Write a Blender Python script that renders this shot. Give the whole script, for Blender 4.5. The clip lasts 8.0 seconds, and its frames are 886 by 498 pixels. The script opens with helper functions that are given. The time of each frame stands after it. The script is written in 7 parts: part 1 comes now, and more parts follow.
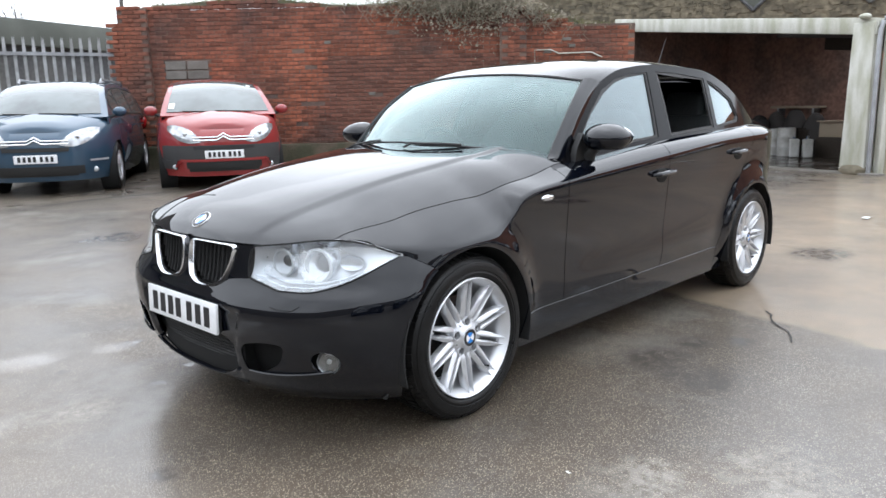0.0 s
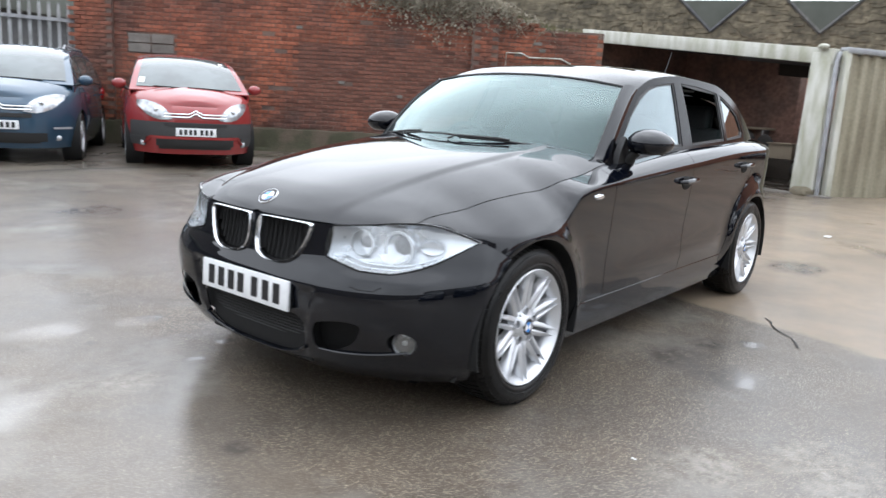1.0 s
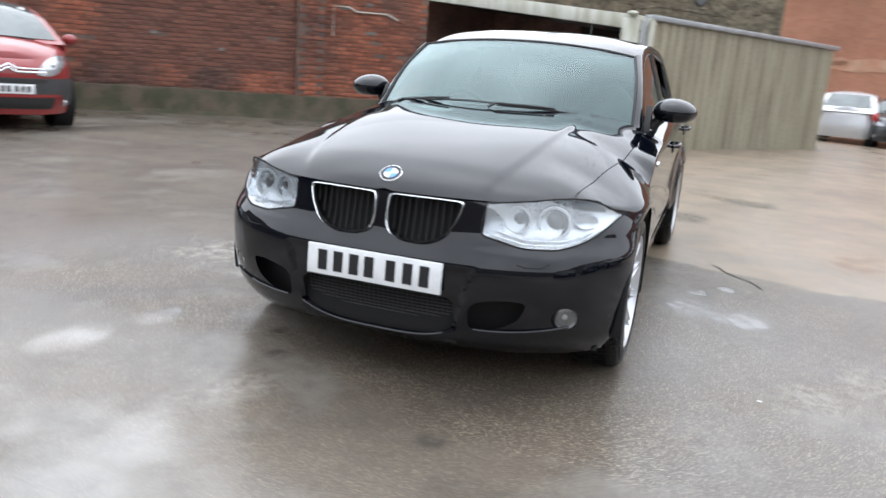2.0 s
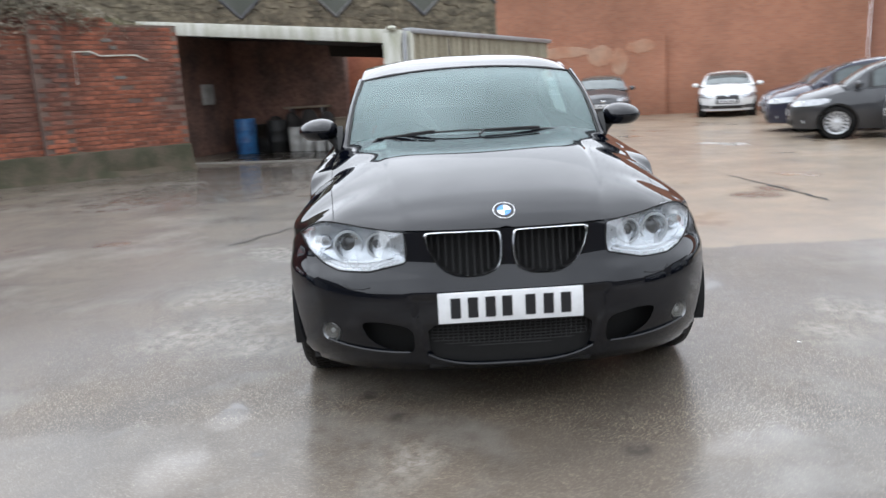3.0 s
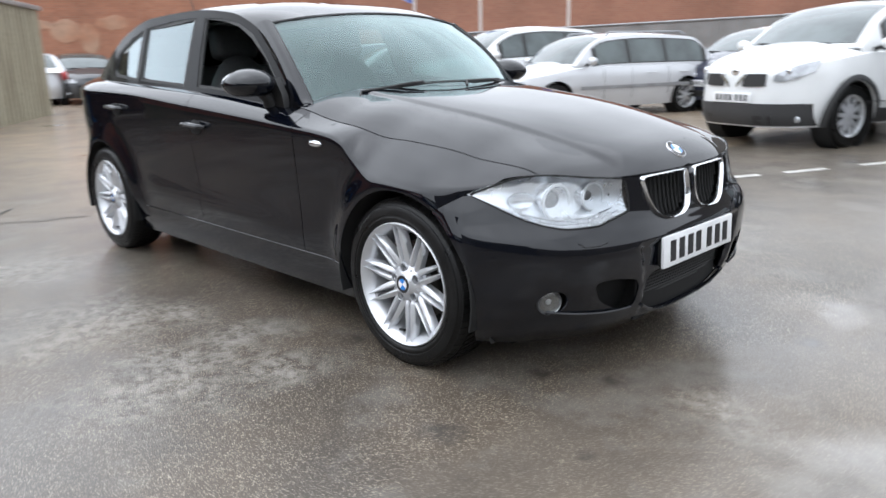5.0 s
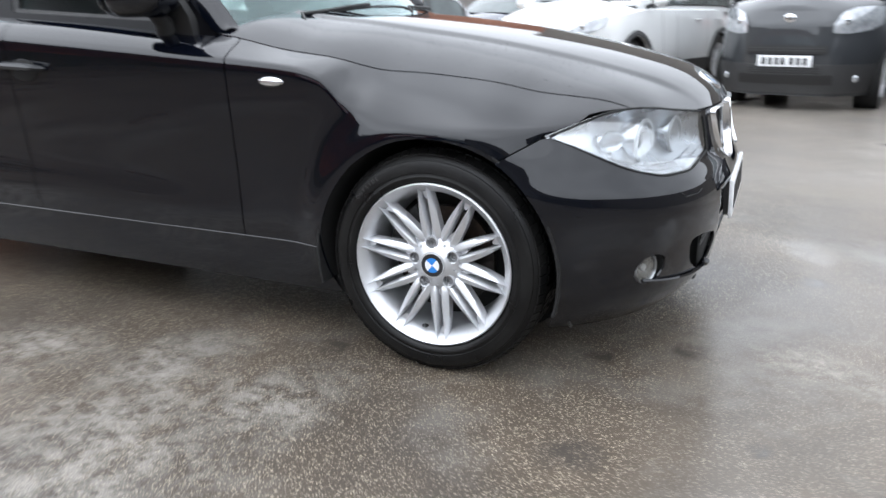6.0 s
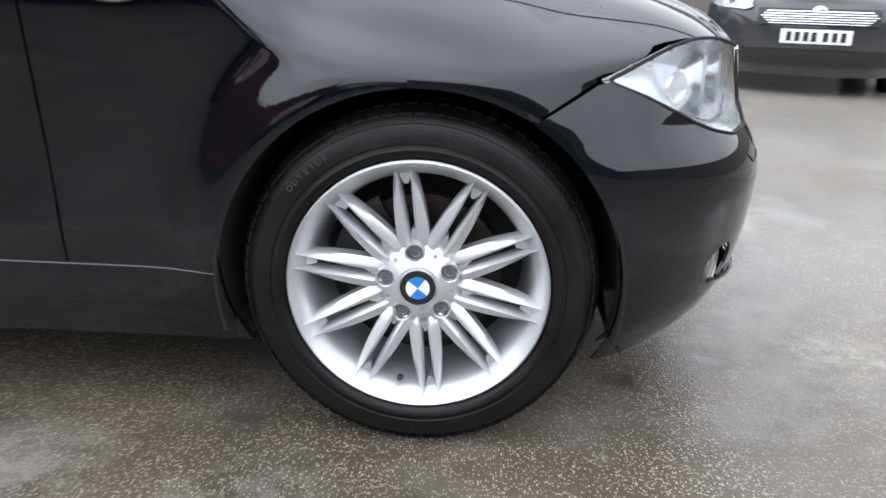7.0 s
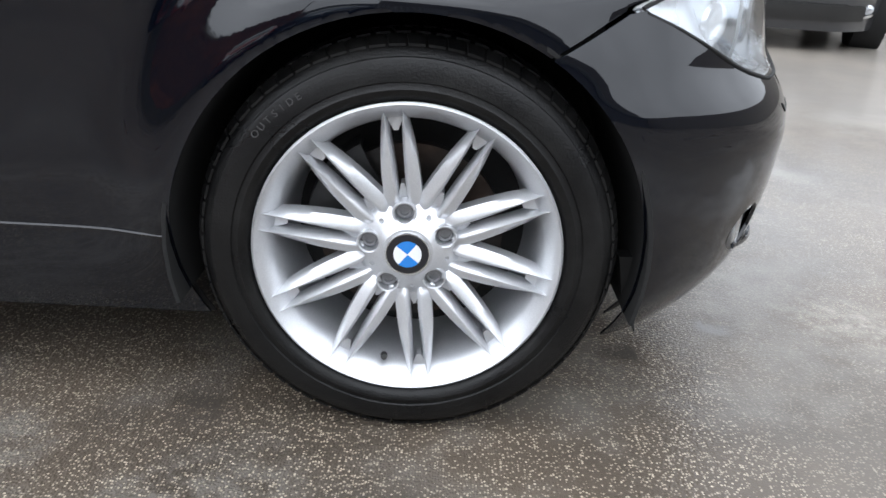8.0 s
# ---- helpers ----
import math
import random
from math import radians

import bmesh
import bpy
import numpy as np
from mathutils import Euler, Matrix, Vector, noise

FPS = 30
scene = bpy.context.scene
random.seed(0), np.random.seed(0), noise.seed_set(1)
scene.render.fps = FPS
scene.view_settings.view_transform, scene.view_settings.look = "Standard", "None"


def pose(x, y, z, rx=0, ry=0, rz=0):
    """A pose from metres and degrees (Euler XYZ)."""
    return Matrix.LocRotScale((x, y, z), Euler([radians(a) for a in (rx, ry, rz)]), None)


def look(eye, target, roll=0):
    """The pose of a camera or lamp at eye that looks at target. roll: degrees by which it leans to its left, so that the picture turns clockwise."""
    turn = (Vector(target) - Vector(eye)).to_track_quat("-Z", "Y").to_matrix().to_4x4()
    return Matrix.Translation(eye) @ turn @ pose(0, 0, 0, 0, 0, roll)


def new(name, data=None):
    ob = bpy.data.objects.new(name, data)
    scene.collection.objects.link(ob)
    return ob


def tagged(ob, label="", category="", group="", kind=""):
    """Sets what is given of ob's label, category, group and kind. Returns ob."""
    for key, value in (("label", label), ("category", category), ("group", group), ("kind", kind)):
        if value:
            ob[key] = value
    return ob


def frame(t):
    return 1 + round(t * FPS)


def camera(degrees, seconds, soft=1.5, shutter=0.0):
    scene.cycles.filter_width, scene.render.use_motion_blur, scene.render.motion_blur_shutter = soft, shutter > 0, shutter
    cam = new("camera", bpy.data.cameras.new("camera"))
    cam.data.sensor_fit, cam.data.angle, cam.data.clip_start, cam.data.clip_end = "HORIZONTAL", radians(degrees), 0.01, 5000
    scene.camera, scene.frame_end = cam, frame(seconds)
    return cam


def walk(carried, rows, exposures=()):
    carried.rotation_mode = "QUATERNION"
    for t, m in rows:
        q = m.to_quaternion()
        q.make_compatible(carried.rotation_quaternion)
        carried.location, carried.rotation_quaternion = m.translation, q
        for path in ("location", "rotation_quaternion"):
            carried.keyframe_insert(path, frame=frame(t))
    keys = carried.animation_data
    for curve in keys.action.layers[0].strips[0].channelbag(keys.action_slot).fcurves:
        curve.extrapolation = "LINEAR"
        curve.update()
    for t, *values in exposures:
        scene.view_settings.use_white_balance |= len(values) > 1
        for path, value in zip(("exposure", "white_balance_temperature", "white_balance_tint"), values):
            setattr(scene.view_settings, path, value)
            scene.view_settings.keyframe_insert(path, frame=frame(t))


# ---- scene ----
cam = camera(61.9, 8.0, shutter=0.5)
PATH = [
    (0, (1.988, 2.585, 1.172), (0.567, 1.232, 0.788), -1.1),
    (0.5, (2.038, 2.539, 1.154), (0.618, 1.186, 0.766), 1.1),
    (1, (2.37, 2.258, 1.145), (0.832, 1.04, 0.756), 3.3),
    (1.5, (2.693, 1.769, 1.099), (1.022, 0.743, 0.702), 3.5),
    (1.7, (2.825, 1.499, 1.106), (1.086, 0.618, 0.662), 4.5),
    (3, (3.242, -0.293, 1.197), (1.287, -0.245, 0.777), -3.1),
    (3.5, (3.073, -0.937, 1.207), (1.169, -0.53, 0.753), -2.4),
    (4, (2.816, -1.603, 1.215), (1.015, -0.841, 0.794), -3.1),
    (4.2, (2.682, -1.835, 1.219), (0.945, -0.962, 0.75), -2.1),
    (5.3, (1.619, -2.603, 1.064), (0.396, -1.115, 0.528), -2.5),
    (5.5, (1.408, -2.613, 1.033), (0.289, -1.058, 0.458), -3.0),
    (6, (0.802, -2.549, 0.955), (0.025, -0.806, 0.357), -0.5),
    (6.5, (0.405, -2.255, 0.898), (-0.007, -0.425, 0.204), -2.0),
    (7, (0.116, -2.009, 0.814), (0.0, -0.131, 0.137), 1.2),
    (7.5, (0.039, -1.865, 0.758), (0.101, -0.012, 0.007), 2.8),
    (8, (0.043, -1.827, 0.759), (0.06, 0.008, -0.037), 3.1),
]
walk(cam, [(t, look(eye, target, roll)) for t, eye, target, roll in PATH], [(0.0, 0.42, 6000, 10), (1.7, 0.36, 6000, 10), (3.0, 0.27, 6000, 10), (4.1, 0.14, 6000, 10), (5.4, 0.36, 6000, 10), (6.6, 0.55, 6000, 10), (8.0, 0.55, 6000, 10)])

# ---- world ----
world = bpy.data.worlds.new("overcast")
scene.world = world
world.use_nodes = True
wn, wl = world.node_tree.nodes, world.node_tree.links
sky = wn.new("ShaderNodeTexSky")
sky.sky_type, sky.sun_disc = "NISHITA", False
sky.sun_elevation, sky.sun_rotation = radians(74), radians(233)
sky.air_density, sky.dust_density, sky.ozone_density = 1.0, 5.0, 1.0
grey = wn.new("ShaderNodeHueSaturation")
grey.inputs["Saturation"].default_value = 0.12
wl.new(sky.outputs["Color"], grey.inputs["Color"])
cloud_co, cloud = wn.new("ShaderNodeTexCoord"), wn.new("ShaderNodeTexNoise")
cloud.inputs["Scale"].default_value, cloud.inputs["Detail"].default_value = 2.2, 5
wl.new(cloud_co.outputs["Generated"], cloud.inputs["Vector"])
veil = wn.new("ShaderNodeMapRange")
for key, val in (("From Min", 0.3), ("From Max", 0.7), ("To Min", 8.5), ("To Max", 12.5)):
    veil.inputs[key].default_value = val
wl.new(cloud.outputs["Fac"], veil.inputs["Value"])
# an overcast sky is about three times as bright overhead as at the horizon
height = wn.new("ShaderNodeSeparateXYZ")
wl.new(cloud_co.outputs["Generated"], height.inputs[0])
dome = wn.new("ShaderNodeMapRange")
for key, val in (("From Min", 0.0), ("From Max", 1.0), ("To Min", 1.0), ("To Max", 1.5)):
    dome.inputs[key].default_value = val
wl.new(height.outputs["Z"], dome.inputs["Value"])
shaded = wn.new("ShaderNodeMath")
shaded.operation = "MULTIPLY"
bright_side = wn.new("ShaderNodeVectorMath")
bright_side.operation = "DOT_PRODUCT"
bright_side.inputs[1].default_value = (-0.8, -0.6, 0.0)
wl.new(cloud_co.outputs["Generated"], bright_side.inputs[0])
lean = wn.new("ShaderNodeMapRange")
for key, val in (("From Min", -1.0), ("From Max", 1.0), ("To Min", 0.82), ("To Max", 1.18)):
    lean.inputs[key].default_value = val
wl.new(bright_side.outputs["Value"], lean.inputs["Value"])
sided = wn.new("ShaderNodeMath")
sided.operation = "MULTIPLY"
wl.new(dome.outputs["Result"], sided.inputs[0]), wl.new(lean.outputs["Result"], sided.inputs[1])
wl.new(veil.outputs["Result"], shaded.inputs[0]), wl.new(sided.outputs[0], shaded.inputs[1])
overcast = wn.new("ShaderNodeMix")
overcast.data_type = "RGBA"
overcast.inputs["Factor"].default_value = 0.85
cool = wn.new("ShaderNodeVectorMath")
cool.operation = "MULTIPLY"
cool.inputs[1].default_value = (0.99, 1.0, 1.01)
wl.new(shaded.outputs[0], cool.inputs[0])
wl.new(grey.outputs["Color"], overcast.inputs["A"]), wl.new(cool.outputs[0], overcast.inputs["B"])
wl.new(overcast.outputs["Result"], wn["Background"].inputs["Color"])
wn["Background"].inputs["Strength"].default_value = 0.15

sun = new("sun", bpy.data.lights.new("sun", "SUN"))
sun.data.energy, sun.data.angle, sun.data.color = 0.6, radians(110), (1.0, 0.97, 0.94)
sun.matrix_world = look((-2.0, -1.5, 9), (0, 0, 0))


# ---- materials ----
def material(name, base, rough=0.5, metal=0.0, alt=None, patch=2.0, grain=0.0, grain_scale=90.0, bump=0.0,
             bump_scale=120.0, coat=0.0, rough_var=0.0, island=0.0, spec=0.5, coat_ior=1.5, run=1.0):
    """A surface with colour patches, fine grain, bump and uneven gloss."""
    m = bpy.data.materials.new(name)
    m.use_nodes = True
    n, l = m.node_tree.nodes, m.node_tree.links
    b = n["Principled BSDF"]
    b.inputs["Base Color"].default_value = (*base, 1)
    b.inputs["Roughness"].default_value, b.inputs["Metallic"].default_value = rough, metal
    b.inputs["Coat Weight"].default_value, b.inputs["Coat Roughness"].default_value = coat, 0.03
    b.inputs["Specular IOR Level"].default_value = spec
    b.inputs["Coat IOR"].default_value = coat_ior
    co = n.new("ShaderNodeTexCoord")
    big = n.new("ShaderNodeTexNoise")
    big.inputs["Scale"].default_value, big.inputs["Detail"].default_value = patch, 6
    fine = n.new("ShaderNodeTexNoise")
    fine.inputs["Scale"].default_value, fine.inputs["Detail"].default_value = grain_scale, 3
    drip = n.new("ShaderNodeMapping")
    drip.inputs["Scale"].default_value = (1, 1, run)
    l.new(co.outputs["Object"], drip.inputs["Vector"])
    l.new(drip.outputs["Vector"], big.inputs["Vector"]), l.new(co.outputs["Object"], fine.inputs["Vector"])
    ramp = n.new("ShaderNodeMapRange")
    ramp.inputs["From Min"].default_value, ramp.inputs["From Max"].default_value = 0.4, 0.65
    l.new(big.outputs["Fac"], ramp.inputs["Value"])
    mix = n.new("ShaderNodeMix")
    mix.data_type = "RGBA"
    mix.inputs["A"].default_value, mix.inputs["B"].default_value = (*base, 1), (*(alt or base), 1)
    l.new(ramp.outputs["Result"], mix.inputs["Factor"])
    hsv = n.new("ShaderNodeHueSaturation")
    l.new(mix.outputs["Result"], hsv.inputs["Color"])
    gr = n.new("ShaderNodeMapRange")
    gr.inputs["From Min"].default_value, gr.inputs["From Max"].default_value = 0.3, 0.7
    gr.inputs["To Min"].default_value, gr.inputs["To Max"].default_value = 1 - grain, 1 + grain
    l.new(fine.outputs["Fac"], gr.inputs["Value"])
    value = gr.outputs["Result"]
    if island:
        info, geo = n.new("ShaderNodeObjectInfo"), n.new("ShaderNodeNewGeometry")
        both = n.new("ShaderNodeMath")
        both.operation = "ADD"
        l.new(info.outputs["Random"], both.inputs[0]), l.new(geo.outputs["Random Per Island"], both.inputs[1])
        wrap = n.new("ShaderNodeMath")
        wrap.operation = "FRACT"
        l.new(both.outputs[0], wrap.inputs[0])
        spread = n.new("ShaderNodeMapRange")
        spread.inputs["To Min"].default_value, spread.inputs["To Max"].default_value = 1 - island, 1 + island
        l.new(wrap.outputs[0], spread.inputs["Value"])
        times = n.new("ShaderNodeMath")
        times.operation = "MULTIPLY"
        l.new(value, times.inputs[0]), l.new(spread.outputs["Result"], times.inputs[1])
        value = times.outputs[0]
    l.new(value, hsv.inputs["Value"])
    l.new(hsv.outputs["Color"], b.inputs["Base Color"])
    if rough_var:
        rv = n.new("ShaderNodeMapRange")
        rv.inputs["From Min"].default_value, rv.inputs["From Max"].default_value = 0.35, 0.65
        rv.inputs["To Min"].default_value, rv.inputs["To Max"].default_value = max(rough - rough_var, 0.02), min(rough + rough_var, 1)
        l.new(big.outputs["Fac"], rv.inputs["Value"]), l.new(rv.outputs["Result"], b.inputs["Roughness"])
    if bump:
        bn = n.new("ShaderNodeTexNoise")
        bn.inputs["Scale"].default_value, bn.inputs["Detail"].default_value = bump_scale, 4
        l.new(co.outputs["Object"], bn.inputs["Vector"])
        bp = n.new("ShaderNodeBump")
        bp.inputs["Strength"].default_value, bp.inputs["Distance"].default_value = min(1, bump), 0.01
        l.new(bn.outputs["Fac"], bp.inputs["Height"]), l.new(bp.outputs["Normal"], b.inputs["Normal"])
    return m


def glass(name, tint, base=0.05, rough=0.0, sheen=(1, 1, 1)):
    """Clear pane: what is behind it, under a mirror that grows with the slant."""
    m = bpy.data.materials.new(name)
    m.use_nodes = True
    n, l = m.node_tree.nodes, m.node_tree.links
    clear, gloss, mix, slant = (n.new("ShaderNode" + k) for k in ("BsdfTransparent", "BsdfGlossy", "MixShader", "LayerWeight"))
    clear.inputs["Color"].default_value = (*tint, 1)
    gloss.inputs["Roughness"].default_value = rough
    gloss.inputs["Color"].default_value = (*sheen, 1)
    power, amount = n.new("ShaderNodeMath"), n.new("ShaderNodeMapRange")
    power.operation = "POWER"
    power.inputs[1].default_value = 4.0
    slant.inputs["Blend"].default_value = 0.5
    amount.inputs["To Min"].default_value = base
    l.new(slant.outputs["Facing"], power.inputs[0]), l.new(power.outputs[0], amount.inputs["Value"])
    l.new(amount.outputs["Result"], mix.inputs[0]), l.new(clear.outputs[0], mix.inputs[1]), l.new(gloss.outputs[0], mix.inputs[2])
    l.new(mix.outputs[0], n["Material Output"].inputs["Surface"])
    return m


def paint(name, base, flake=0.0, spec=0.2, coat_ior=1.55):
    return material(name, base, rough=0.45, metal=flake, alt=tuple(c * 0.95 for c in base), patch=3, coat=1.0, grain=0.05, grain_scale=900, spec=spec, coat_ior=coat_ior)


BLACK_PAINT = paint("black_paint", (0.0018, 0.0025, 0.0050), spec=0.0, coat_ior=1.52)
BLACK_TRIM = material("black_plastic", (0.012, 0.012, 0.012), 0.5, grain=0.2, bump=0.15, bump_scale=500)
FRAME_BLACK = material("satin_black_frame", (0.005, 0.005, 0.006), 0.12, grain=0.1, spec=0.10)
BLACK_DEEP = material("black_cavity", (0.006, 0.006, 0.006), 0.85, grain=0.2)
RUBBER = material("tyre_rubber", (0.0045, 0.0045, 0.0047), 0.40, alt=(0.008, 0.0078, 0.0075), patch=9, spec=0.25, grain=0.25, bump=0.15, bump_scale=300, rough_var=0.15)
CHROME = material("chrome", (0.75, 0.76, 0.78), 0.12, 1.0, rough_var=0.06, patch=8)
ALLOY = material("silver_alloy", (0.66, 0.67, 0.69), 0.36, 0.65, alt=(0.58, 0.59, 0.61), patch=9, grain=0.06, grain_scale=500)
BRAKE_IRON = material("brake_iron", (0.05, 0.047, 0.045), 0.45, 0.8, alt=(0.07, 0.05, 0.04), patch=14, grain=0.2)
PANE = glass("window_glass", (0.50, 0.60, 0.585), 0.07, sheen=(0.80, 0.92, 0.93))
SIDE_PANE = glass("side_window_glass", (0.46, 0.54, 0.53), 0.16, sheen=(0.88, 0.96, 1.0))
LAMP_GLASS = glass("lamp_glass", (0.94, 0.955, 0.965), 0.09)
FOG_BOWL = material("fog_bowl", (0.30, 0.31, 0.32), 0.3, 0.8, patch=30)
FOG_GLASS = glass("frosted_fog_glass", (0.62, 0.63, 0.62), 0.16, 0.25)
REFLECTOR = material("lamp_reflector", (0.62, 0.64, 0.67), 0.18, 0.95, rough_var=0.1, patch=30)
LENS = material("lens_glass", (0.035, 0.037, 0.042), 0.05, 0.0, coat=1.0)
RING_WHITE = material("lamp_ring_plastic", (0.66, 0.67, 0.68), 0.35, 0.0, patch=8)
LAMP_WHITE = material("lamp_bowl", (0.61, 0.62, 0.64), 0.30, 0.80, patch=14, rough_var=0.08)
PLATE_WHITE = material("plate_white", (0.78, 0.79, 0.80), 0.35, grain=0.03, alt=(0.70, 0.71, 0.72), patch=12)
INK = material("black_ink", (0.01, 0.01, 0.012), 0.5)
BADGE_BLUE = material("badge_blue", (0.02, 0.20, 0.62), 0.2, coat=1.0)
BADGE_WHITE = material("badge_white", (0.80, 0.82, 0.84), 0.25, coat=1.0)
LEATHER = material("seat_leather", (0.05, 0.05, 0.052), 0.5, grain=0.2, bump=0.2, bump_scale=200)
DASH = material("dashboard_plastic", (0.03, 0.03, 0.032), 0.65, grain=0.2, bump=0.2, bump_scale=300)
HEADLINER = material("pale_headlining", (0.40, 0.39, 0.37), 0.9, grain=0.08)
RED_LENS = material("red_lens", (0.35, 0.01, 0.012), 0.15, coat=1.0)


# ---- building helpers ----
def curve(*points):
    """A smooth function through a few (x, y) points."""
    px, py = np.array(sorted(points), float).T
    slope = np.gradient(py, px)
    step = np.diff(py) / np.diff(px)
    for i in range(1, len(px) - 1):
        slope[i] = 0 if step[i - 1] * step[i] <= 0 else 2 * step[i - 1] * step[i] / (step[i - 1] + step[i])
    slope[0], slope[-1] = step[0], step[-1]

    def f(x):
        x = np.clip(x, px[0], px[-1])
        i = np.clip(np.searchsorted(px, x) - 1, 0, len(px) - 2)
        h = px[i + 1] - px[i]
        t = (x - px[i]) / h
        return ((1 + 2 * t) * (1 - t) ** 2 * py[i] + t * (1 - t) ** 2 * h * slope[i]
                + t * t * (3 - 2 * t) * py[i + 1] + t * t * (t - 1) * h * slope[i + 1])

    return f


def smooth01(t):
    t = np.clip(t, 0, 1)
    return t * t * (3 - 2 * t)


def finish(me, sharp=38.0):
    me.polygons.foreach_set("use_smooth", [True] * len(me.polygons))
    me.set_sharp_from_angle(angle=radians(sharp))
    return me


def to_mesh(bm, name="part", sharp=38.0, fix=True):
    if fix:
        bmesh.ops.recalc_face_normals(bm, faces=bm.faces)
    me = bpy.data.meshes.new(name)
    bm.to_mesh(me)
    bm.free()
    return finish(me, sharp)


def part(name, data, mat, parent=None, label="", m=None):
    """Links a mesh or bmesh as one object, under its thing or part."""
    me = to_mesh(data, name) if isinstance(data, bmesh.types.BMesh) else data
    if not me.materials:
        me.materials.append(mat)
    ob = new(name, me)
    ob.parent = parent
    if m is not None:
        ob.matrix_basis = m
    return tagged(ob, label) if label else ob


def thing(name, m, label, category, group="", kind=""):
    ob = new(name)
    ob.matrix_basis = m
    ob.empty_display_size = 0.1
    return tagged(ob, label, category, group, kind)


def sheet(p, thick=0.0):
    """A closed shell (or, with no thickness, an open sheet) over a grid of points, shape (a, b, 3); thick goes inwards."""
    p = np.asarray(p, float)
    a, b = p.shape[:2]
    bm = bmesh.new()
    outer = [[bm.verts.new(v) for v in row] for row in p]
    quad = lambda g, i, j: (g[i][j], g[i + 1][j], g[i + 1][j + 1], g[i][j + 1])
    for i in range(a - 1):
        for j in range(b - 1):
            bm.faces.new(quad(outer, i, j))
    if thick:
        n = np.cross(np.gradient(p, axis=0), np.gradient(p, axis=1))
        n /= np.linalg.norm(n, axis=-1, keepdims=True) + 1e-12
        inner = [[bm.verts.new(v) for v in row] for row in p - n * thick]
        for i in range(a - 1):
            for j in range(b - 1):
                bm.faces.new(quad(inner, i, j)[::-1])
        rim = [(i, 0) for i in range(a)] + [(a - 1, j) for j in range(1, b)]
        rim += [(i, b - 1) for i in range(a - 2, -1, -1)] + [(0, j) for j in range(b - 2, -1, -1)]
        for (i, j), (k, q) in zip(rim[:-1], rim[1:]):
            bm.faces.new((outer[i][j], outer[k][q], inner[k][q], inner[i][j]))
    return bm


def box(x0, x1, y0, y1, z0, z1, bevel=0.0, seg=2, bm=None):
    bm = bm or bmesh.new()
    made = bmesh.ops.create_cube(bm, size=1, matrix=Matrix.LocRotScale(((x0 + x1) / 2, (y0 + y1) / 2, (z0 + z1) / 2), None, (x1 - x0, y1 - y0, z1 - z0)))
    if bevel:
        edges = list({e for v in made["verts"] for e in v.link_edges})
        bmesh.ops.bevel(bm, geom=edges, offset=bevel, segments=seg, affect="EDGES", profile=0.5)
    return bm


def prism(poly, axis, lo, hi, bm=None):
    """A polygon in the plane across an axis ("x": y, z; "y": x, z; "z": x, y), drawn out from lo to hi."""
    bm = bm or bmesh.new()
    at = {"x": lambda a, b, c: (c, a, b), "y": lambda a, b, c: (a, c, b), "z": lambda a, b, c: (a, b, c)}[axis]
    ends = [[bm.verts.new(at(a, b, c)) for a, b in poly] for c in (lo, hi)]
    n = len(poly)
    new_faces = [bm.faces.new(ends[0][::-1]), bm.faces.new(ends[1])]
    new_faces += [bm.faces.new((ends[0][i], ends[0][(i + 1) % n], ends[1][(i + 1) % n], ends[1][i])) for i in range(n)]
    bmesh.ops.recalc_face_normals(bm, faces=new_faces)
    return bm


def rounded(poly, steps=4):
    """The polygon with its corners cut smooth (Chaikin)."""
    q = np.asarray(poly, float)
    for _ in range(steps):
        nxt = np.roll(q, -1, 0)
        q = np.stack([0.8 * q + 0.2 * nxt, 0.2 * q + 0.8 * nxt], 1).reshape(-1, 2)
    return [tuple(v) for v in q]


def lathe(profile, steps=48, axis="y", bm=None, closed=False):
    """Turns (along, radius) points round the axis y (or z)."""
    bm = bm or bmesh.new()
    rings = []
    for k in range(steps):
        c, s = math.cos(2 * math.pi * k / steps), math.sin(2 * math.pi * k / steps)
        rings.append([bm.verts.new((r * c, a, r * s) if axis == "y" else (r * c, r * s, a)) for a, r in profile])
    n = len(profile)
    for k in range(steps):
        for i in range(n if closed else n - 1):
            j = (i + 1) % n
            bm.faces.new((rings[k][i], rings[(k + 1) % steps][i], rings[(k + 1) % steps][j], rings[k][j]))
    return bm


def tube(points, radius, sides=8, bm=None):
    """A round bar along points; radius may be a list."""
    bm = bm or bmesh.new()
    pts = [Vector(p) for p in points]
    rs = radius if isinstance(radius, (list, tuple)) else [radius] * len(pts)
    rings = []
    for i, p in enumerate(pts):
        d = (pts[min(i + 1, len(pts) - 1)] - pts[max(i - 1, 0)]).normalized()
        u = d.cross(Vector((0, 0, 1)) if abs(d.z) < 0.9 else Vector((1, 0, 0))).normalized()
        v = d.cross(u)
        rings.append([bm.verts.new(p + rs[i] * (math.cos(2 * math.pi * k / sides) * u + math.sin(2 * math.pi * k / sides) * v)) for k in range(sides)])
    for r, s in zip(rings[:-1], rings[1:]):
        for k in range(sides):
            bm.faces.new((r[k], r[(k + 1) % sides], s[(k + 1) % sides], s[k]))
    bm.faces.new(rings[0][::-1]), bm.faces.new(rings[-1])
    return bm


def ball(x, y, z, sx, sy, sz, bm=None, u=24, v=14):
    bm = bm or bmesh.new()
    bmesh.ops.create_uvsphere(bm, u_segments=u, v_segments=v, radius=1, matrix=Matrix.LocRotScale((x, y, z), None, (sx, sy, sz)))
    return bm


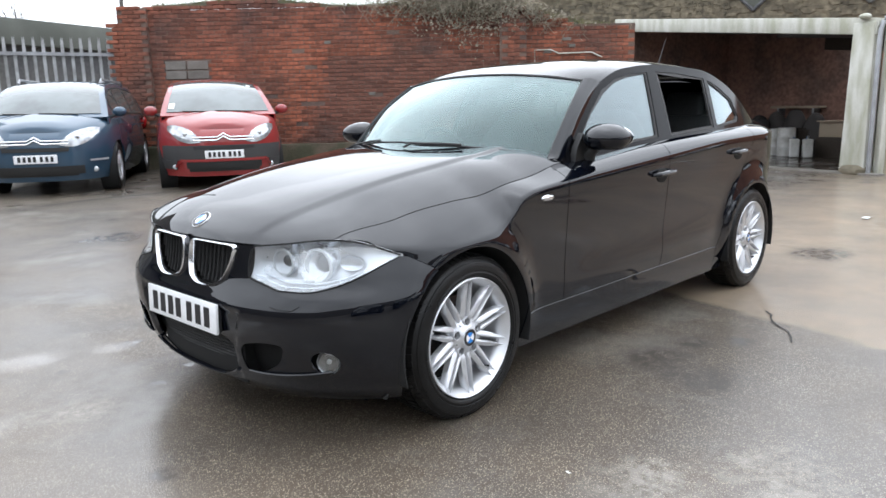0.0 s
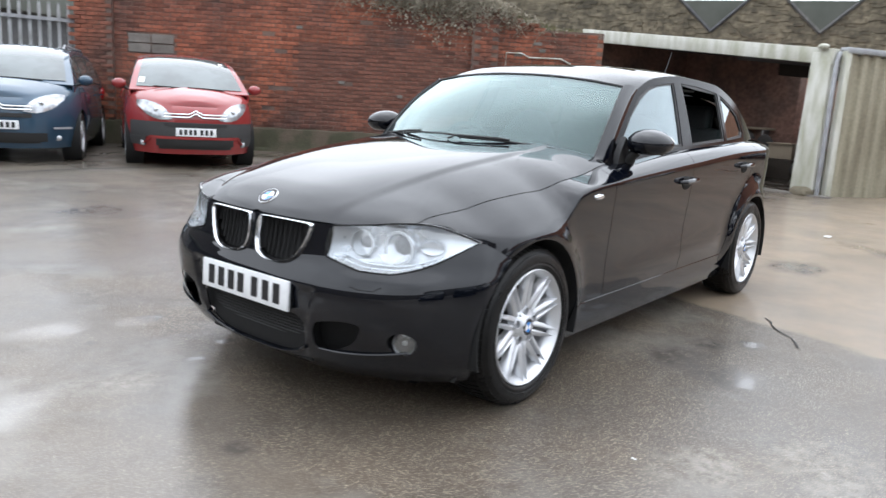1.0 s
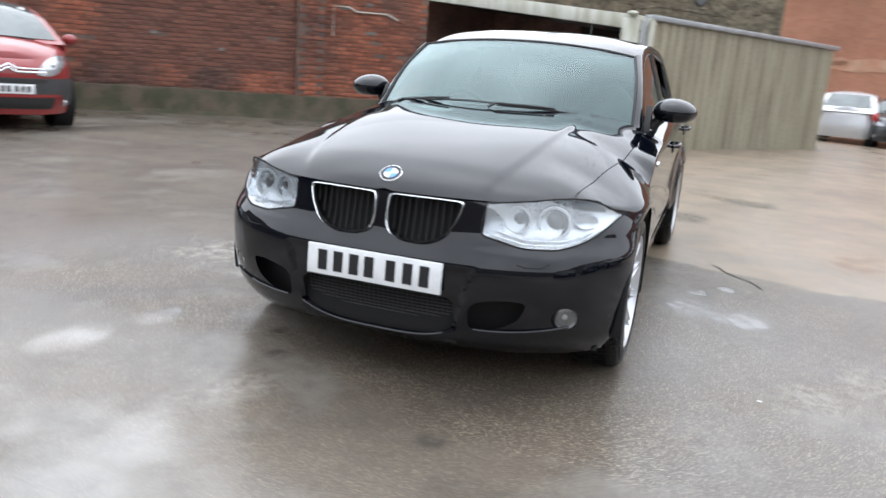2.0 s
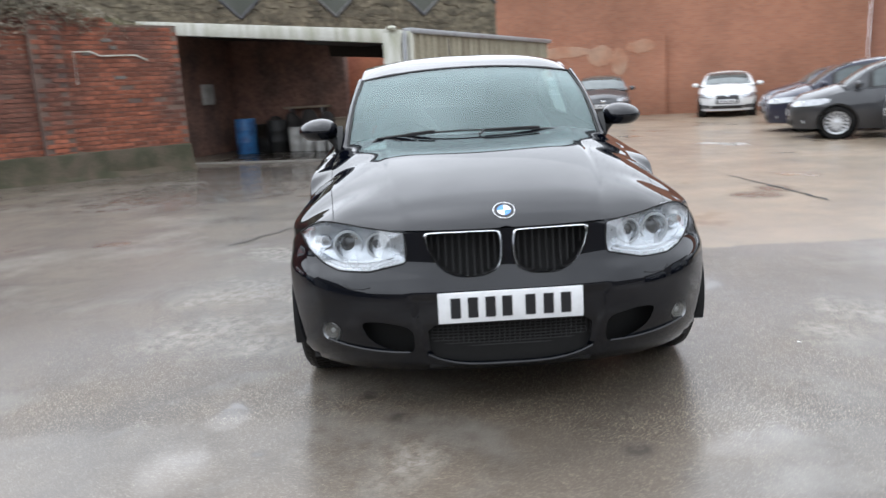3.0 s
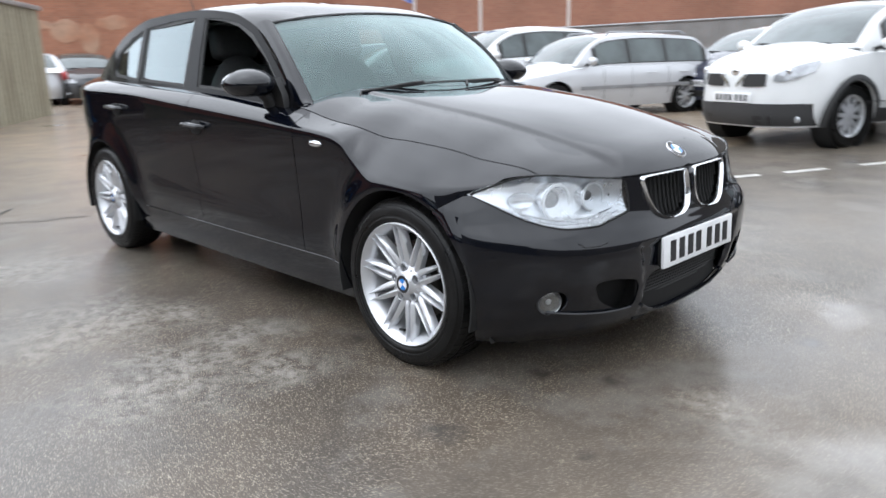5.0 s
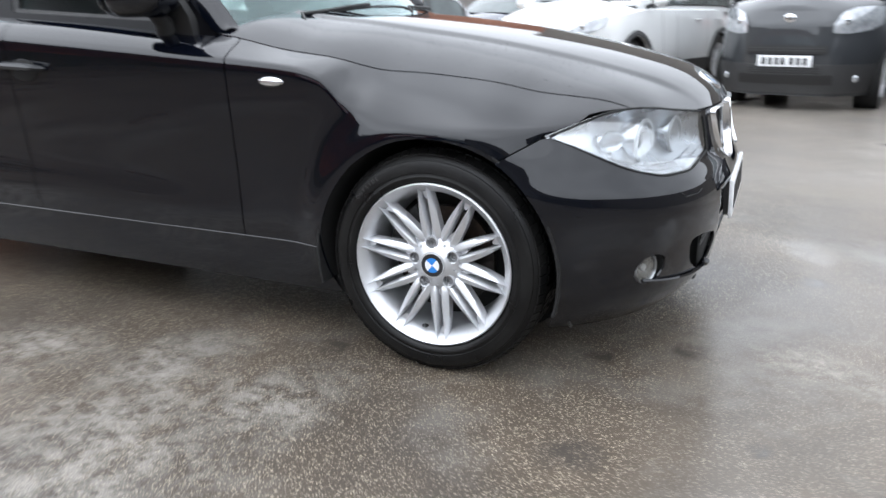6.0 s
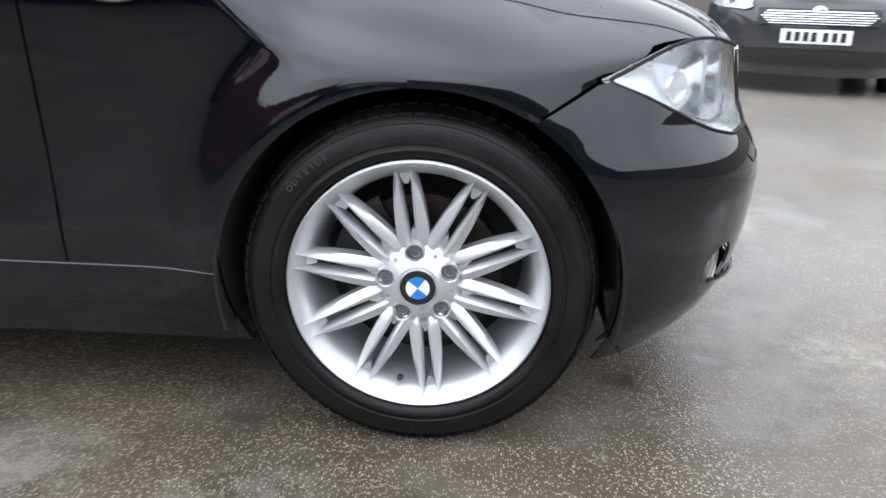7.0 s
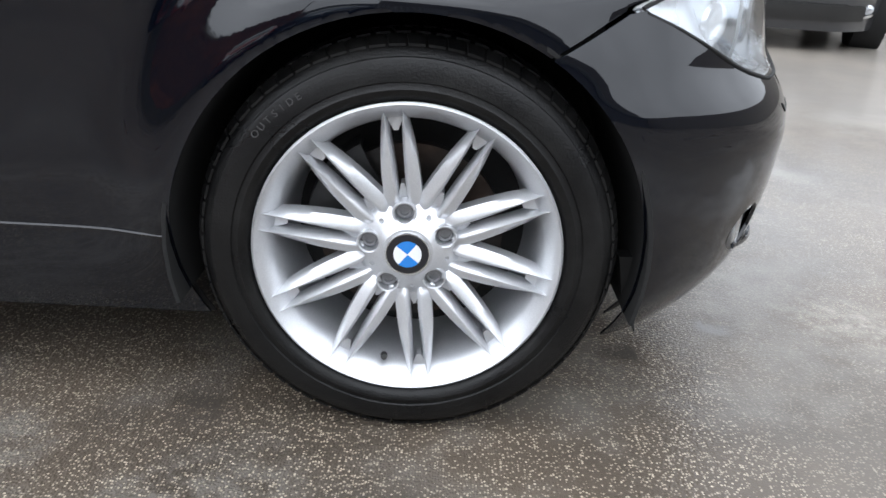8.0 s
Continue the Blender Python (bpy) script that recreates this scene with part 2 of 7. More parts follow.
def carve(me, cutter, op="DIFFERENCE", sharp=38.0):
    """The mesh with a bmesh taken away from it (or its share of it kept)."""
    if isinstance(me, bmesh.types.BMesh):
        me = to_mesh(me)
    tool = to_mesh(cutter)
    bound = max(max(abs(c) for c in v.co) for v in me.vertices) + 0.01
    # a cut that comes out larger than the piece has failed: nudge the tool and cut again
    for nudge in (0.0, 0.0007, -0.0011, 0.0017, -0.0023):
        tool.transform(Matrix.Translation((nudge, nudge, nudge)))
        a, b = new("work", me), new("tool", tool)
        mod = a.modifiers.new("cut", "BOOLEAN")
        mod.object, mod.operation, mod.solver, mod.use_self = b, op, "EXACT", nudge != 0
        made = bpy.data.meshes.new_from_object(a.evaluated_get(bpy.context.evaluated_depsgraph_get()))
        bpy.data.objects.remove(a), bpy.data.objects.remove(b)
        if len(made.vertices) and abs(max(abs(v.co.y) for v in made.vertices)) < max(abs(v.co.y) for v in me.vertices) + 0.01 and max(max(abs(c) for c in v.co) for v in made.vertices) < bound:
            break
    return finish(made, sharp)


def mirrored(me):
    """The same mesh on the other side (y turned over)."""
    other = me.copy()
    other.transform(Matrix.Diagonal((1, -1, 1, 1)))
    other.flip_normals()
    return other


def bars(text_cells, w, h, depth=0.002):
    """Plain upright bars in place of characters, on the plane y, z; text_cells are (start, width) as shares of w."""
    bm = bmesh.new()
    for s, k in text_cells:
        box(0, depth, -w / 2 + s * w, -w / 2 + (s + k) * w, -h / 2, h / 2, bm=bm)
    return bm



# ---- ground ----
def ground_z(x, y):
    """The yard rises a little towards the old wall and falls away past the parked row."""
    return 0.06 * smooth01((-y - 3.0) / 4.5) - 0.12 * smooth01((-x - 4.0) / 8.0) * smooth01((y - 2.0) / 6.0)


# shallow pools of rain: place and size
POOLS = ((0.90, -1.14, 0.30), (0.55, -1.06, 0.22), (0.95, 0.76, 0.28), (1.5, -0.45, 0.3), (-5.6, 1.0, 0.5), (-7.2, -3.2, 1.0), (-8.9, -2.6, 1.0), (1.2, -2.0, 0.3))
# dried, paler patches; dark stains, some wet pools with a dark reflection painted in
DRY = ((-1.12, -1.14, 0.24), (-0.74, -1.14, 0.24), (-0.36, -1.22, 0.24), (-0.55, -1.48, 0.36), (-1.35, -1.5, 0.4), (-0.02, 1.54, 0.16), (-0.26, 1.90, 0.22), (1.0, -0.38, 0.16), (-2.6, -1.4, 0.4))
STAINS_REFLECTIONS = ((0.65, -0.42, 0.07), (0.46, -1.08, 0.10), (-1.04, 1.06, 0.20), (-0.92, 1.32, 0.20), (-1.36, 1.08, 0.10), (-1.54, 1.25, 0.12), (-6.9, -3.3, 1.9), (-8.8, -2.7, 2.2), (-9.6, -4.2, 1.6), (-4.4, 3.4, 0.3), (0.42, -0.55, 0.05), (-5.43, 1.44, 0.3), (-0.78, -4.25, 0.4), (-0.35, -0.80, 0.06), (1.01, 0.37, 0.06), (0.86, -0.91, 0.05), (-3.99, 0.82, 0.28), (-4.05, 3.1, 0.3))


def wet_ground(name):
    """Wet asphalt with pale aggregate, browner and paler concrete beyond the joint, puddles where it lies low."""
    m = bpy.data.materials.new(name)
    m.use_nodes = True
    n, l = m.node_tree.nodes, m.node_tree.links
    b = n["Principled BSDF"]
    co = n.new("ShaderNodeNewGeometry").outputs["Position"]

    def noise_at(scale, detail=5, rough=0.55):
        t = n.new("ShaderNodeTexNoise")
        t.inputs["Scale"].default_value, t.inputs["Detail"].default_value, t.inputs["Roughness"].default_value = scale, detail, rough
        l.new(co, t.inputs["Vector"])
        return t.outputs["Fac"]

    def ramp(v, lo, hi, a=0.0, z=1.0):
        r = n.new("ShaderNodeMapRange")
        for key, val in (("From Min", lo), ("From Max", hi), ("To Min", a), ("To Max", z)):
            r.inputs[key].default_value = val
        l.new(v, r.inputs["Value"])
        return r.outputs["Result"]

    def blend(f, a, z):
        k = n.new("ShaderNodeMix")
        k.data_type = "RGBA"
        for key, val in (("A", a), ("B", z)):
            if isinstance(val, tuple):
                k.inputs[key].default_value = (*val, 1)
            else:
                l.new(val, k.inputs[key])
        l.new(f, k.inputs["Factor"])
        return k.outputs["Result"]

    def math_of(op, a, z):
        k = n.new("ShaderNodeMath")
        k.operation = op
        for i, val in enumerate((a, z)):
            if isinstance(val, (int, float)):
                k.inputs[i].default_value = val
            else:
                l.new(val, k.inputs[i])
        return k.outputs[0]

    stones = n.new("ShaderNodeTexVoronoi")
    stones.inputs["Scale"].default_value = 225
    l.new(co, stones.inputs["Vector"])
    pick = n.new("ShaderNodeSeparateColor")
    l.new(stones.outputs["Color"], pick.inputs[0])
    chip = math_of("MULTIPLY", ramp(pick.outputs[0], 0.58, 0.66), ramp(pick.outputs[1], 0.0, 1.0, 0.35, 1.0))
    chip = math_of("MULTIPLY", chip, ramp(stones.outputs["Distance"], 0.55, 0.35))
    tone = blend(ramp(noise_at(1.1), 0.38, 0.62), (0.046, 0.034, 0.022), (0.085, 0.064, 0.043))
    sep = n.new("ShaderNodeSeparateXYZ")
    l.new(co, sep.inputs[0])
    away = n.new("ShaderNodeVectorMath")
    away.operation = "DISTANCE"
    l.new(co, away.inputs[0])
    away.inputs[1].default_value = (-0.2, 0.0, 0)
    bare = ramp(math_of("ADD", away.outputs["Value"], math_of("MULTIPLY", noise_at(1.3, 4), 1.2)), 2.5, 3.6, 1.0, 0.34)
    # paler, smoother ground begins in front of the nose; under and beside the car it is darker
    ahead = math_of("SUBTRACT", sep.outputs["X"], math_of("MULTIPLY", math_of("MINIMUM", math_of("MAXIMUM", math_of("ADD", sep.outputs["Y"], 0.3), 0.0), 0.68), 0.55))
    front_zone = ramp(math_of("ADD", ahead, math_of("MULTIPLY", noise_at(5.0, 5, 0.65), 0.36)), 0.72, 0.82)
    bare = math_of("MULTIPLY", bare, ramp(front_zone, 0, 1, 1.0, 0.6))
    chip = math_of("MULTIPLY", chip, bare)
    tone = blend(chip, tone, (0.48, 0.41, 0.31))
    tone = blend(ramp(bare, 0.34, 1.0, 0.40, 0.0), tone, (0.155, 0.131, 0.104))
    damp = ramp(noise_at(1.7, 8, 0.72), 0.46, 0.62)
    tone = blend(math_of("MULTIPLY", damp, 0.50), tone, (0.040, 0.031, 0.022))
    worn = ramp(noise_at(0.9, 6, 0.65), 0.52, 0.68)
    tone = blend(math_of("MULTIPLY", worn, 0.55), tone, (0.24, 0.225, 0.20))
    wander = n.new("ShaderNodeTexNoise")
    wander.inputs["Scale"].default_value, wander.inputs["Detail"].default_value = 2.6, 5
    l.new(co, wander.inputs["Vector"])

    def spots_of(places, first, inner, outer, ragged):
        """A mask round the given places, with ragged edges."""
        mask = first
        for px, py, size in places:
            gap = n.new("ShaderNodeVectorMath")
            gap.operation = "DISTANCE"
            l.new(co, gap.inputs[0])
            gap.inputs[1].default_value = (px, py, 0)
            reach = math_of("ADD", math_of("DIVIDE", gap.outputs["Value"], size), math_of("MULTIPLY", math_of("SUBTRACT", wander.outputs["Fac"], 0.5), ragged))
            mask = math_of("MAXIMUM", mask, ramp(reach, outer, inner))
        return mask

    streak = n.new("ShaderNodeTexNoise")
    streak.inputs["Scale"].default_value, streak.inputs["Detail"].default_value, streak.inputs["Roughness"].default_value = 14, 8, 0.75
    l.new(co, streak.inputs["Vector"])
    dry = math_of("MULTIPLY", spots_of(DRY, 0.0, 0.2, 1.3, 3.0), ramp(streak.outputs["Fac"], 0.42, 0.58))
    tone = blend(math_of("MULTIPLY", dry, 0.6), tone, (0.34, 0.32, 0.285))
    stain_reflection = math_of("MULTIPLY", spots_of(STAINS_REFLECTIONS, 0.0, 0.5, 1.1, 1.8), ramp(streak.outputs["Fac"], 0.36, 0.52))
    line = math_of("MULTIPLY", math_of("MINIMUM", sep.outputs["Y"], 1.8), 0.28)
    edge = math_of("ADD", math_of("SUBTRACT", sep.outputs["X"], line), math_of("MULTIPLY", noise_at(3.0, 5, 0.65), 0.30))
    far = ramp(edge, -2.15, -2.22)
    right = ramp(math_of("ADD", sep.outputs["Y"], math_of("MULTIPLY", noise_at(0.4, 4), 1.5)), -0.6, 1.3)
    slab = math_of("MULTIPLY", far, right)
    concrete = blend(ramp(noise_at(1.7, 7, 0.7), 0.35, 0.7), (0.25, 0.190, 0.128), (0.16, 0.126, 0.090))
    tone = blend(slab, tone, concrete)
    # sky sheen on the wet ground past the nose, painted into the colour
    sky_sheen = math_of("MULTIPLY", ramp(math_of("ADD", sep.outputs["Y"], math_of("MULTIPLY", noise_at(0.8, 5), 1.2)), 1.7, 2.9), ramp(sep.outputs["X"], -0.3, 0.9))
    tone = blend(math_of("MULTIPLY", sky_sheen, 0.42), tone, (0.31, 0.285, 0.25))
    # stains and the dark reflections in wet pools, both darkened in the base colour
    tone = blend(math_of("MULTIPLY", stain_reflection, 0.8), tone, (0.035, 0.028, 0.022))
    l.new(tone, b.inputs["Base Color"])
    wet = ramp(noise_at(0.55, 5, 0.6), 0.36, 0.62)
    pool = ramp(noise_at(0.8, 3, 0.5), 0.60, 0.70)
    pool = spots_of(POOLS, math_of("MAXIMUM", pool, math_of("MULTIPLY", front_zone, 0.45)), 0.0, 1.2, 3.0)
    pool = math_of("MAXIMUM", pool, math_of("MULTIPLY", stain_reflection, 0.9))
    l.new(ramp(wet, 0, 1, 0.55, 0.75), b.inputs["Roughness"])
    film = math_of("MULTIPLY", math_of("MAXIMUM", math_of("MULTIPLY", ramp(wet, 0, 1, 1.0, 0.55), ramp(bare, 0.34, 1.0, 0.72, 0.8)), pool), ramp(dry, 0, 1, 1.0, 0.35))
    l.new(film, b.inputs["Coat Weight"])
    l.new(math_of("MULTIPLY", math_of("ADD", ramp(wet, 0, 1, 0.07, 0.20), ramp(bare, 0.34, 1.0, 0.05, 0.0)), ramp(pool, 0, 1, 1.0, 0.4)), b.inputs["Coat Roughness"])
    b.inputs["Coat IOR"].default_value = 1.60
    grit = math_of("ADD", stones.outputs["Distance"], noise_at(160, 3))
    bp = n.new("ShaderNodeBump")
    bp.inputs["Distance"].default_value = 0.004
    l.new(ramp(pool, 0, 1, 0.8, 0.04), bp.inputs["Strength"])
    l.new(grit, bp.inputs["Height"]), l.new(bp.outputs["Normal"], b.inputs["Normal"])
    cp = n.new("ShaderNodeBump")
    cp.inputs["Distance"].default_value = 0.004
    l.new(math_of("MULTIPLY", ramp(pool, 0, 1, 0.14, 0.03), ramp(bare, 0.34, 1.0, 0.6, 1.3)), cp.inputs["Strength"])
    l.new(grit, cp.inputs["Height"]), l.new(cp.outputs["Normal"], b.inputs["Coat Normal"])
    return m


ASPHALT = wet_ground("wet_asphalt")
axis_a = np.concatenate([[-400, -150, -70], np.linspace(-40, 20, 61), [40, 90, 200, 400]])
axis_b = np.concatenate([[-400, -150, -60], np.linspace(-30, 30, 61), [60, 150, 400]])
gx, gy = np.meshgrid(axis_a, axis_b, indexing="ij")
part("ground", sheet(np.stack([gx, gy, ground_z(gx, gy)], -1)), ASPHALT)
tagged(bpy.data.objects["ground"], "wet grey asphalt yard with brown stains, puddles and worn concrete", "ground", kind="structure")

# ---- old brick wall ----
BRICK = material("old_red_brick", (0.250, 0.082, 0.045), 0.85, alt=(0.095, 0.047, 0.036), patch=0.8, grain=0.30, grain_scale=14, bump=0.5, bump_scale=60, island=0.34)
MORTAR = material("dark_mortar", (0.17, 0.115, 0.09), 0.95, alt=(0.10, 0.07, 0.06), patch=2, grain=0.2, bump=0.5)
MOSS = material("mossy_plinth", (0.045, 0.045, 0.025), 0.95, alt=(0.09, 0.07, 0.05), patch=3, grain=0.3, bump=0.8, bump_scale=30)
GRASSY = material("dry_grass", (0.16, 0.15, 0.07), 0.95, alt=(0.10, 0.11, 0.045), patch=5, grain=0.3)
BLOCK = material("grey_block", (0.17, 0.155, 0.14), 0.9, grain=0.2, bump=0.5, island=0.15, alt=(0.13, 0.12, 0.105), patch=4)
WHITE_WORN = material("worn_white_paint", (0.55, 0.55, 0.50), 0.7, alt=(0.37, 0.37, 0.29), patch=7, run=0.22, grain=0.1, bump=0.3, bump_scale=40)
STONE = material("rubble_stone", (0.17, 0.145, 0.10), 0.92, alt=(0.09, 0.078, 0.055), patch=2.2, grain=0.35, grain_scale=9, bump=0.9, bump_scale=8, island=0.3)
SLATE = material("roof_slate", (0.065, 0.065, 0.068), 0.75, grain=0.25, grain_scale=12, alt=(0.10, 0.097, 0.09), patch=1)
SHEETING = material("beige_sheeting", (0.30, 0.275, 0.20), 0.6, alt=(0.21, 0.185, 0.13), patch=3.0, run=0.2, grain=0.12, grain_scale=20)
GALV = material("galvanised_steel", (0.33, 0.34, 0.35), 0.45, 0.5, grain=0.15, alt=(0.25, 0.25, 0.26), patch=5)
SOOT = material("sooty_brick", (0.27, 0.155, 0.12), 0.95, alt=(0.16, 0.105, 0.085), patch=1.5, grain=0.3, grain_scale=14, bump=0.5, bump_scale=20)
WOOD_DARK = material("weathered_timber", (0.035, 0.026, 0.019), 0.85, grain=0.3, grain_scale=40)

WALL_A, WALL_D = Vector((-5.4, -10.5, 0)), Vector((-0.6663, 0.7457, 0))
WALL_N = Vector((0.7457, 0.6663, 0))
WALL_M = Matrix(((WALL_D.x, -WALL_N.x, 0, WALL_A.x), (WALL_D.y, -WALL_N.y, 0, WALL_A.y), (0, 0, 1, 0), (0, 0, 0, 1)))
wall = part("wall_old", box(-1.75, 8.0, 0.006, 0.33, -0.1, 2.58), MORTAR, m=WALL_M)
part("wall_core", box(-1.055, 5.9, 0.006, 0.33, 2.58, 2.96), MORTAR, wall)
tagged(wall, "weathered red brick yard wall with a broken top and mossy foot", "wall", kind="structure")
wall_top = lambda s: 3.10 - 0.02 * s + 0.06 * math.sin(1.7 * s) - (0.03 if s < -1.05 else 0) - (0.35 if s < -1.6 else 0) - 0.44 * smooth01((s - 5.6) / 2.0)
rng = random.Random(4)
brick_bm = bmesh.new()
box(-0.1065, 0.1065, -0.10, 0.0, -0.0315, 0.0315, 0.004, 1, brick_bm)
BRICKS = []
for v in range(3):
    me = to_mesh(brick_bm.copy(), "brick")
    for vert in me.vertices:
        vert.co += Vector((rng.uniform(-1, 1), rng.uniform(-1, 1), rng.uniform(-1, 1))) * 0.0025
    me.materials.append(BRICK)
    BRICKS.append(me)
brick_bm.free()
near_bricks, rest = 0, bmesh.new()
spots = []
for row in range(40):
    z = 0.45 + 0.0315 + row * 0.075
    s = -1.72 + (0.11 if row % 2 else 0)
    while s < 7.95:
        if z < wall_top(s) and not (-0.82 < s < 0.02 and 1.72 < z < 2.08) and rng.random() > 0.012:
            spots.append((s, z))
        s += 0.2235
for s, z in spots:
    pier = 0.11 if (s < -1.05 or 5.55 < s < 5.95) else 0.0
    m = pose(s + rng.uniform(-0.003, 0.003), -0.004 - pier + rng.uniform(-0.006, 0.006), z, 0, rng.uniform(-0.6, 0.6), 0)
    m = m @ pose(0, 0.10, 0)
    if 2.2 < s < 5.5 and 0.9 < z < 2.1 and near_bricks < 290:
        part("brick", BRICKS[near_bricks % 3], BRICK, wall, m=m)
        near_bricks += 1
    else:
        mark = len(rest.verts)
        rest.from_mesh(BRICKS[rng.randrange(3)])
        rest.verts.ensure_lookup_table()
        bmesh.ops.transform(rest, matrix=m, verts=rest.verts[mark:])
tagged(part("brickwork", to_mesh(rest, fix=False), BRICK, wall), kind="stuff")
part("pier_core", box(-1.60, -1.06, -0.095, 0.32, -0.1, 3.03), MORTAR, wall)
part("pier_core", box(5.51, 6.0, -0.095, 0.01, -0.1, 2.75), MORTAR, wall)
plinth = np.zeros((60, 5, 3))
for i, s in enumerate(np.linspace(-1.8, 8.0, 60)):
    for j, (y, z) in enumerate(((0.02, 0.50), (-0.06, 0.47), (-0.10, 0.35), (-0.14, 0.12), (-0.32, -0.05))):
        k = noise.noise((s * 2.1, j * 0.7, 3.0)) * 0.04
        plinth[i, j] = s, y + k - (0.11 if (s < -1.05 or 5.45 < s < 6.05) else 0), z + k
part("mossy_plinth", sheet(plinth), MOSS, wall)
for k in range(4):
    part("block", box(-0.80 + 0.42 * (k % 2), -0.40 + 0.42 * (k % 2), -0.02, 0.10, 1.73 + 0.175 * (k // 2), 1.89 + 0.175 * (k // 2), 0.008, 1), BLOCK, wall)
cop = bmesh.new()
for k in range(2600):
    s = rng.uniform(-1.0, 7.6)
    z = wall_top(s) + 0.03
    y, h, lean = rng.uniform(0.0, 0.3), rng.uniform(0.02, 0.12), rng.uniform(-0.05, 0.05)
    a = [cop.verts.new((s + d, y, z - 0.05)) for d in (-0.006, 0.006)]
    cop.faces.new((*a, cop.verts.new((s + lean, y + rng.uniform(-0.08, 0.04), z + h))))
tagged(part("grass_on_wall", to_mesh(cop, fix=False), GRASSY, m=WALL_M), "dry grass and moss along the broken wall top", "grass", kind="stuff")
cap = np.zeros((50, 4, 3))
for i, s in enumerate(np.linspace(-1.06, 7.95, 50)):
    for j, (y, d) in enumerate(((0.0, -0.04), (0.06, 0.03), (0.24, 0.04), (0.34, -0.04))):
        cap[i, j] = s, y, wall_top(s) + d + 0.03 * noise.noise((s * 3, j, 1))
part("wall_coping", sheet(cap), MOSS, wall)
conduit = bmesh.new()
tube([(6.15, -0.13, 1.6), (6.15, -0.13, 2.12), (6.45, -0.05, 2.13), (6.6, -0.03, 2.06), (7.2, -0.03, 2.07), (7.4, -0.03, 1.98)], 0.014, 6, conduit)
tagged(part("cable_conduit", conduit, WHITE_WORN, m=WALL_M), "thin white cable conduit along the brick wall", "conduit")
flecks = bmesh.new()
for s, z, w in ((6.75, 2.32, 0.16), (6.85, 2.20, 0.12), (6.4, 2.10, 0.14), (3.1, 1.4, 0.12), (2.3, 2.35, 0.12), (4.2, 1.2, 0.1), (6.9, 1.7, 0.2)):
    box(s - w / 2, s + w / 2, -0.012, 0.0, z - 0.03, z + 0.03, 0.004, 1, flecks)
tagged(part("plaster_flecks", flecks, BLOCK, wall), kind="stuff")

# dead creeper hanging over the top
CREEPER = material("dead_creeper", (0.30, 0.27, 0.21), 0.95, alt=(0.19, 0.165, 0.12), patch=4, grain=0.3, island=0.35)
creep = bmesh.new()
for k in range(520):
    s, y = rng.gauss(4.9, 0.85), -rng.uniform(0.03, 0.22)
    z = wall_top(s) + rng.uniform(-0.02, 0.18)
    pts = [(s, y, z)]
    for _ in range(4):
        p = pts[-1]
        pts.append((p[0] + rng.uniform(-0.13, 0.13), min(-0.02, p[1] + rng.uniform(-0.05, 0.05)), p[2] - rng.uniform(-0.03, 0.16)))
    tube(pts, [0.006, 0.005, 0.005, 0.004, 0.003], 3, creep)
for k in range(3800):
    s = rng.gauss(4.9, 0.75)
    z = wall_top(s) + 0.12 - abs(rng.gauss(0, 0.36)) * max(0.2, 1.1 - 0.45 * abs(s - 4.9))
    c = Vector((s, -rng.uniform(0.03, 0.20), z))
    u = Vector((rng.uniform(-1, 1), rng.uniform(-0.4, 0.4), rng.uniform(-1, 1))).normalized() * rng.uniform(0.015, 0.04)
    v = Vector((rng.uniform(-1, 1), rng.uniform(-1, 1), rng.uniform(-1, 1))).cross(u).normalized() * rng.uniform(0.008, 0.02)
    creep.faces.new([creep.verts.new(c + d) for d in (u, v, -u, -v)])
tagged(part("dead_creeper", to_mesh(creep, fix=False), CREEPER, m=WALL_M), "tangled dead grey creeper hanging over the wall", "creeper", kind="stuff")

# ---- open garage bay ----
POST, LEFT = Vector((-10.72, -0.50, 0)), Vector((-12.0, -5.25, 0))
along = (LEFT - POST).normalized()
into = Vector((along.y, -along.x, 0))
if into.x > 0:
    into = -into
BAY = Matrix(((along.x, into.x, 0, POST.x), (along.y, into.y, 0, POST.y), (0, 0, 1, 0), (0, 0, 0, 1)))
span = (LEFT - POST).length
def sloped(bm, rate):
    """Lifts the upper corners along the opening."""
    for v in bm.verts:
        v.co.z += rate * v.co.x * (v.co.z > 1)
    return bm


bay = part("wall_bay_back", sloped(box(2.4, span + 2.0, 3.4, 3.65, -0.2, 2.30), 0.085), SOOT, m=BAY)
tagged(bay, "soot-dark brick back wall of the open bay", "wall", kind="structure")
tagged(part("wall_bay_side", box(span + 0.35, span + 0.6, 0.3, 3.4, -0.2, 2.62), SOOT, m=BAY), "soot-dark brick side wall of the open bay", "wall", kind="structure")
ORANGE_IN = material("orange_inner_brick", (0.38, 0.14, 0.075), 0.9, alt=(0.28, 0.10, 0.06), patch=1.2, grain=0.2, grain_scale=16)
tagged(part("wall_bay_lit", box(-0.3, 5.0, 4.3, 4.5, -0.2, 2.5), ORANGE_IN, m=BAY), "orange brick partition inside the open bay", "wall", kind="structure")
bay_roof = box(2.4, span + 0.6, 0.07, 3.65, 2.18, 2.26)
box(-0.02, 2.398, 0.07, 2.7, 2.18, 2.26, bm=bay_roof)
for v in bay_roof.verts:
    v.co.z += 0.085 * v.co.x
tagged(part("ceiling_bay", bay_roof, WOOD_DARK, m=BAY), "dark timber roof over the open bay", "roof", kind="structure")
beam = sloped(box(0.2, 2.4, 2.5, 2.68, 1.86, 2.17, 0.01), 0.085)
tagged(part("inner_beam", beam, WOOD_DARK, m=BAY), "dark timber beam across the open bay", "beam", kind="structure")
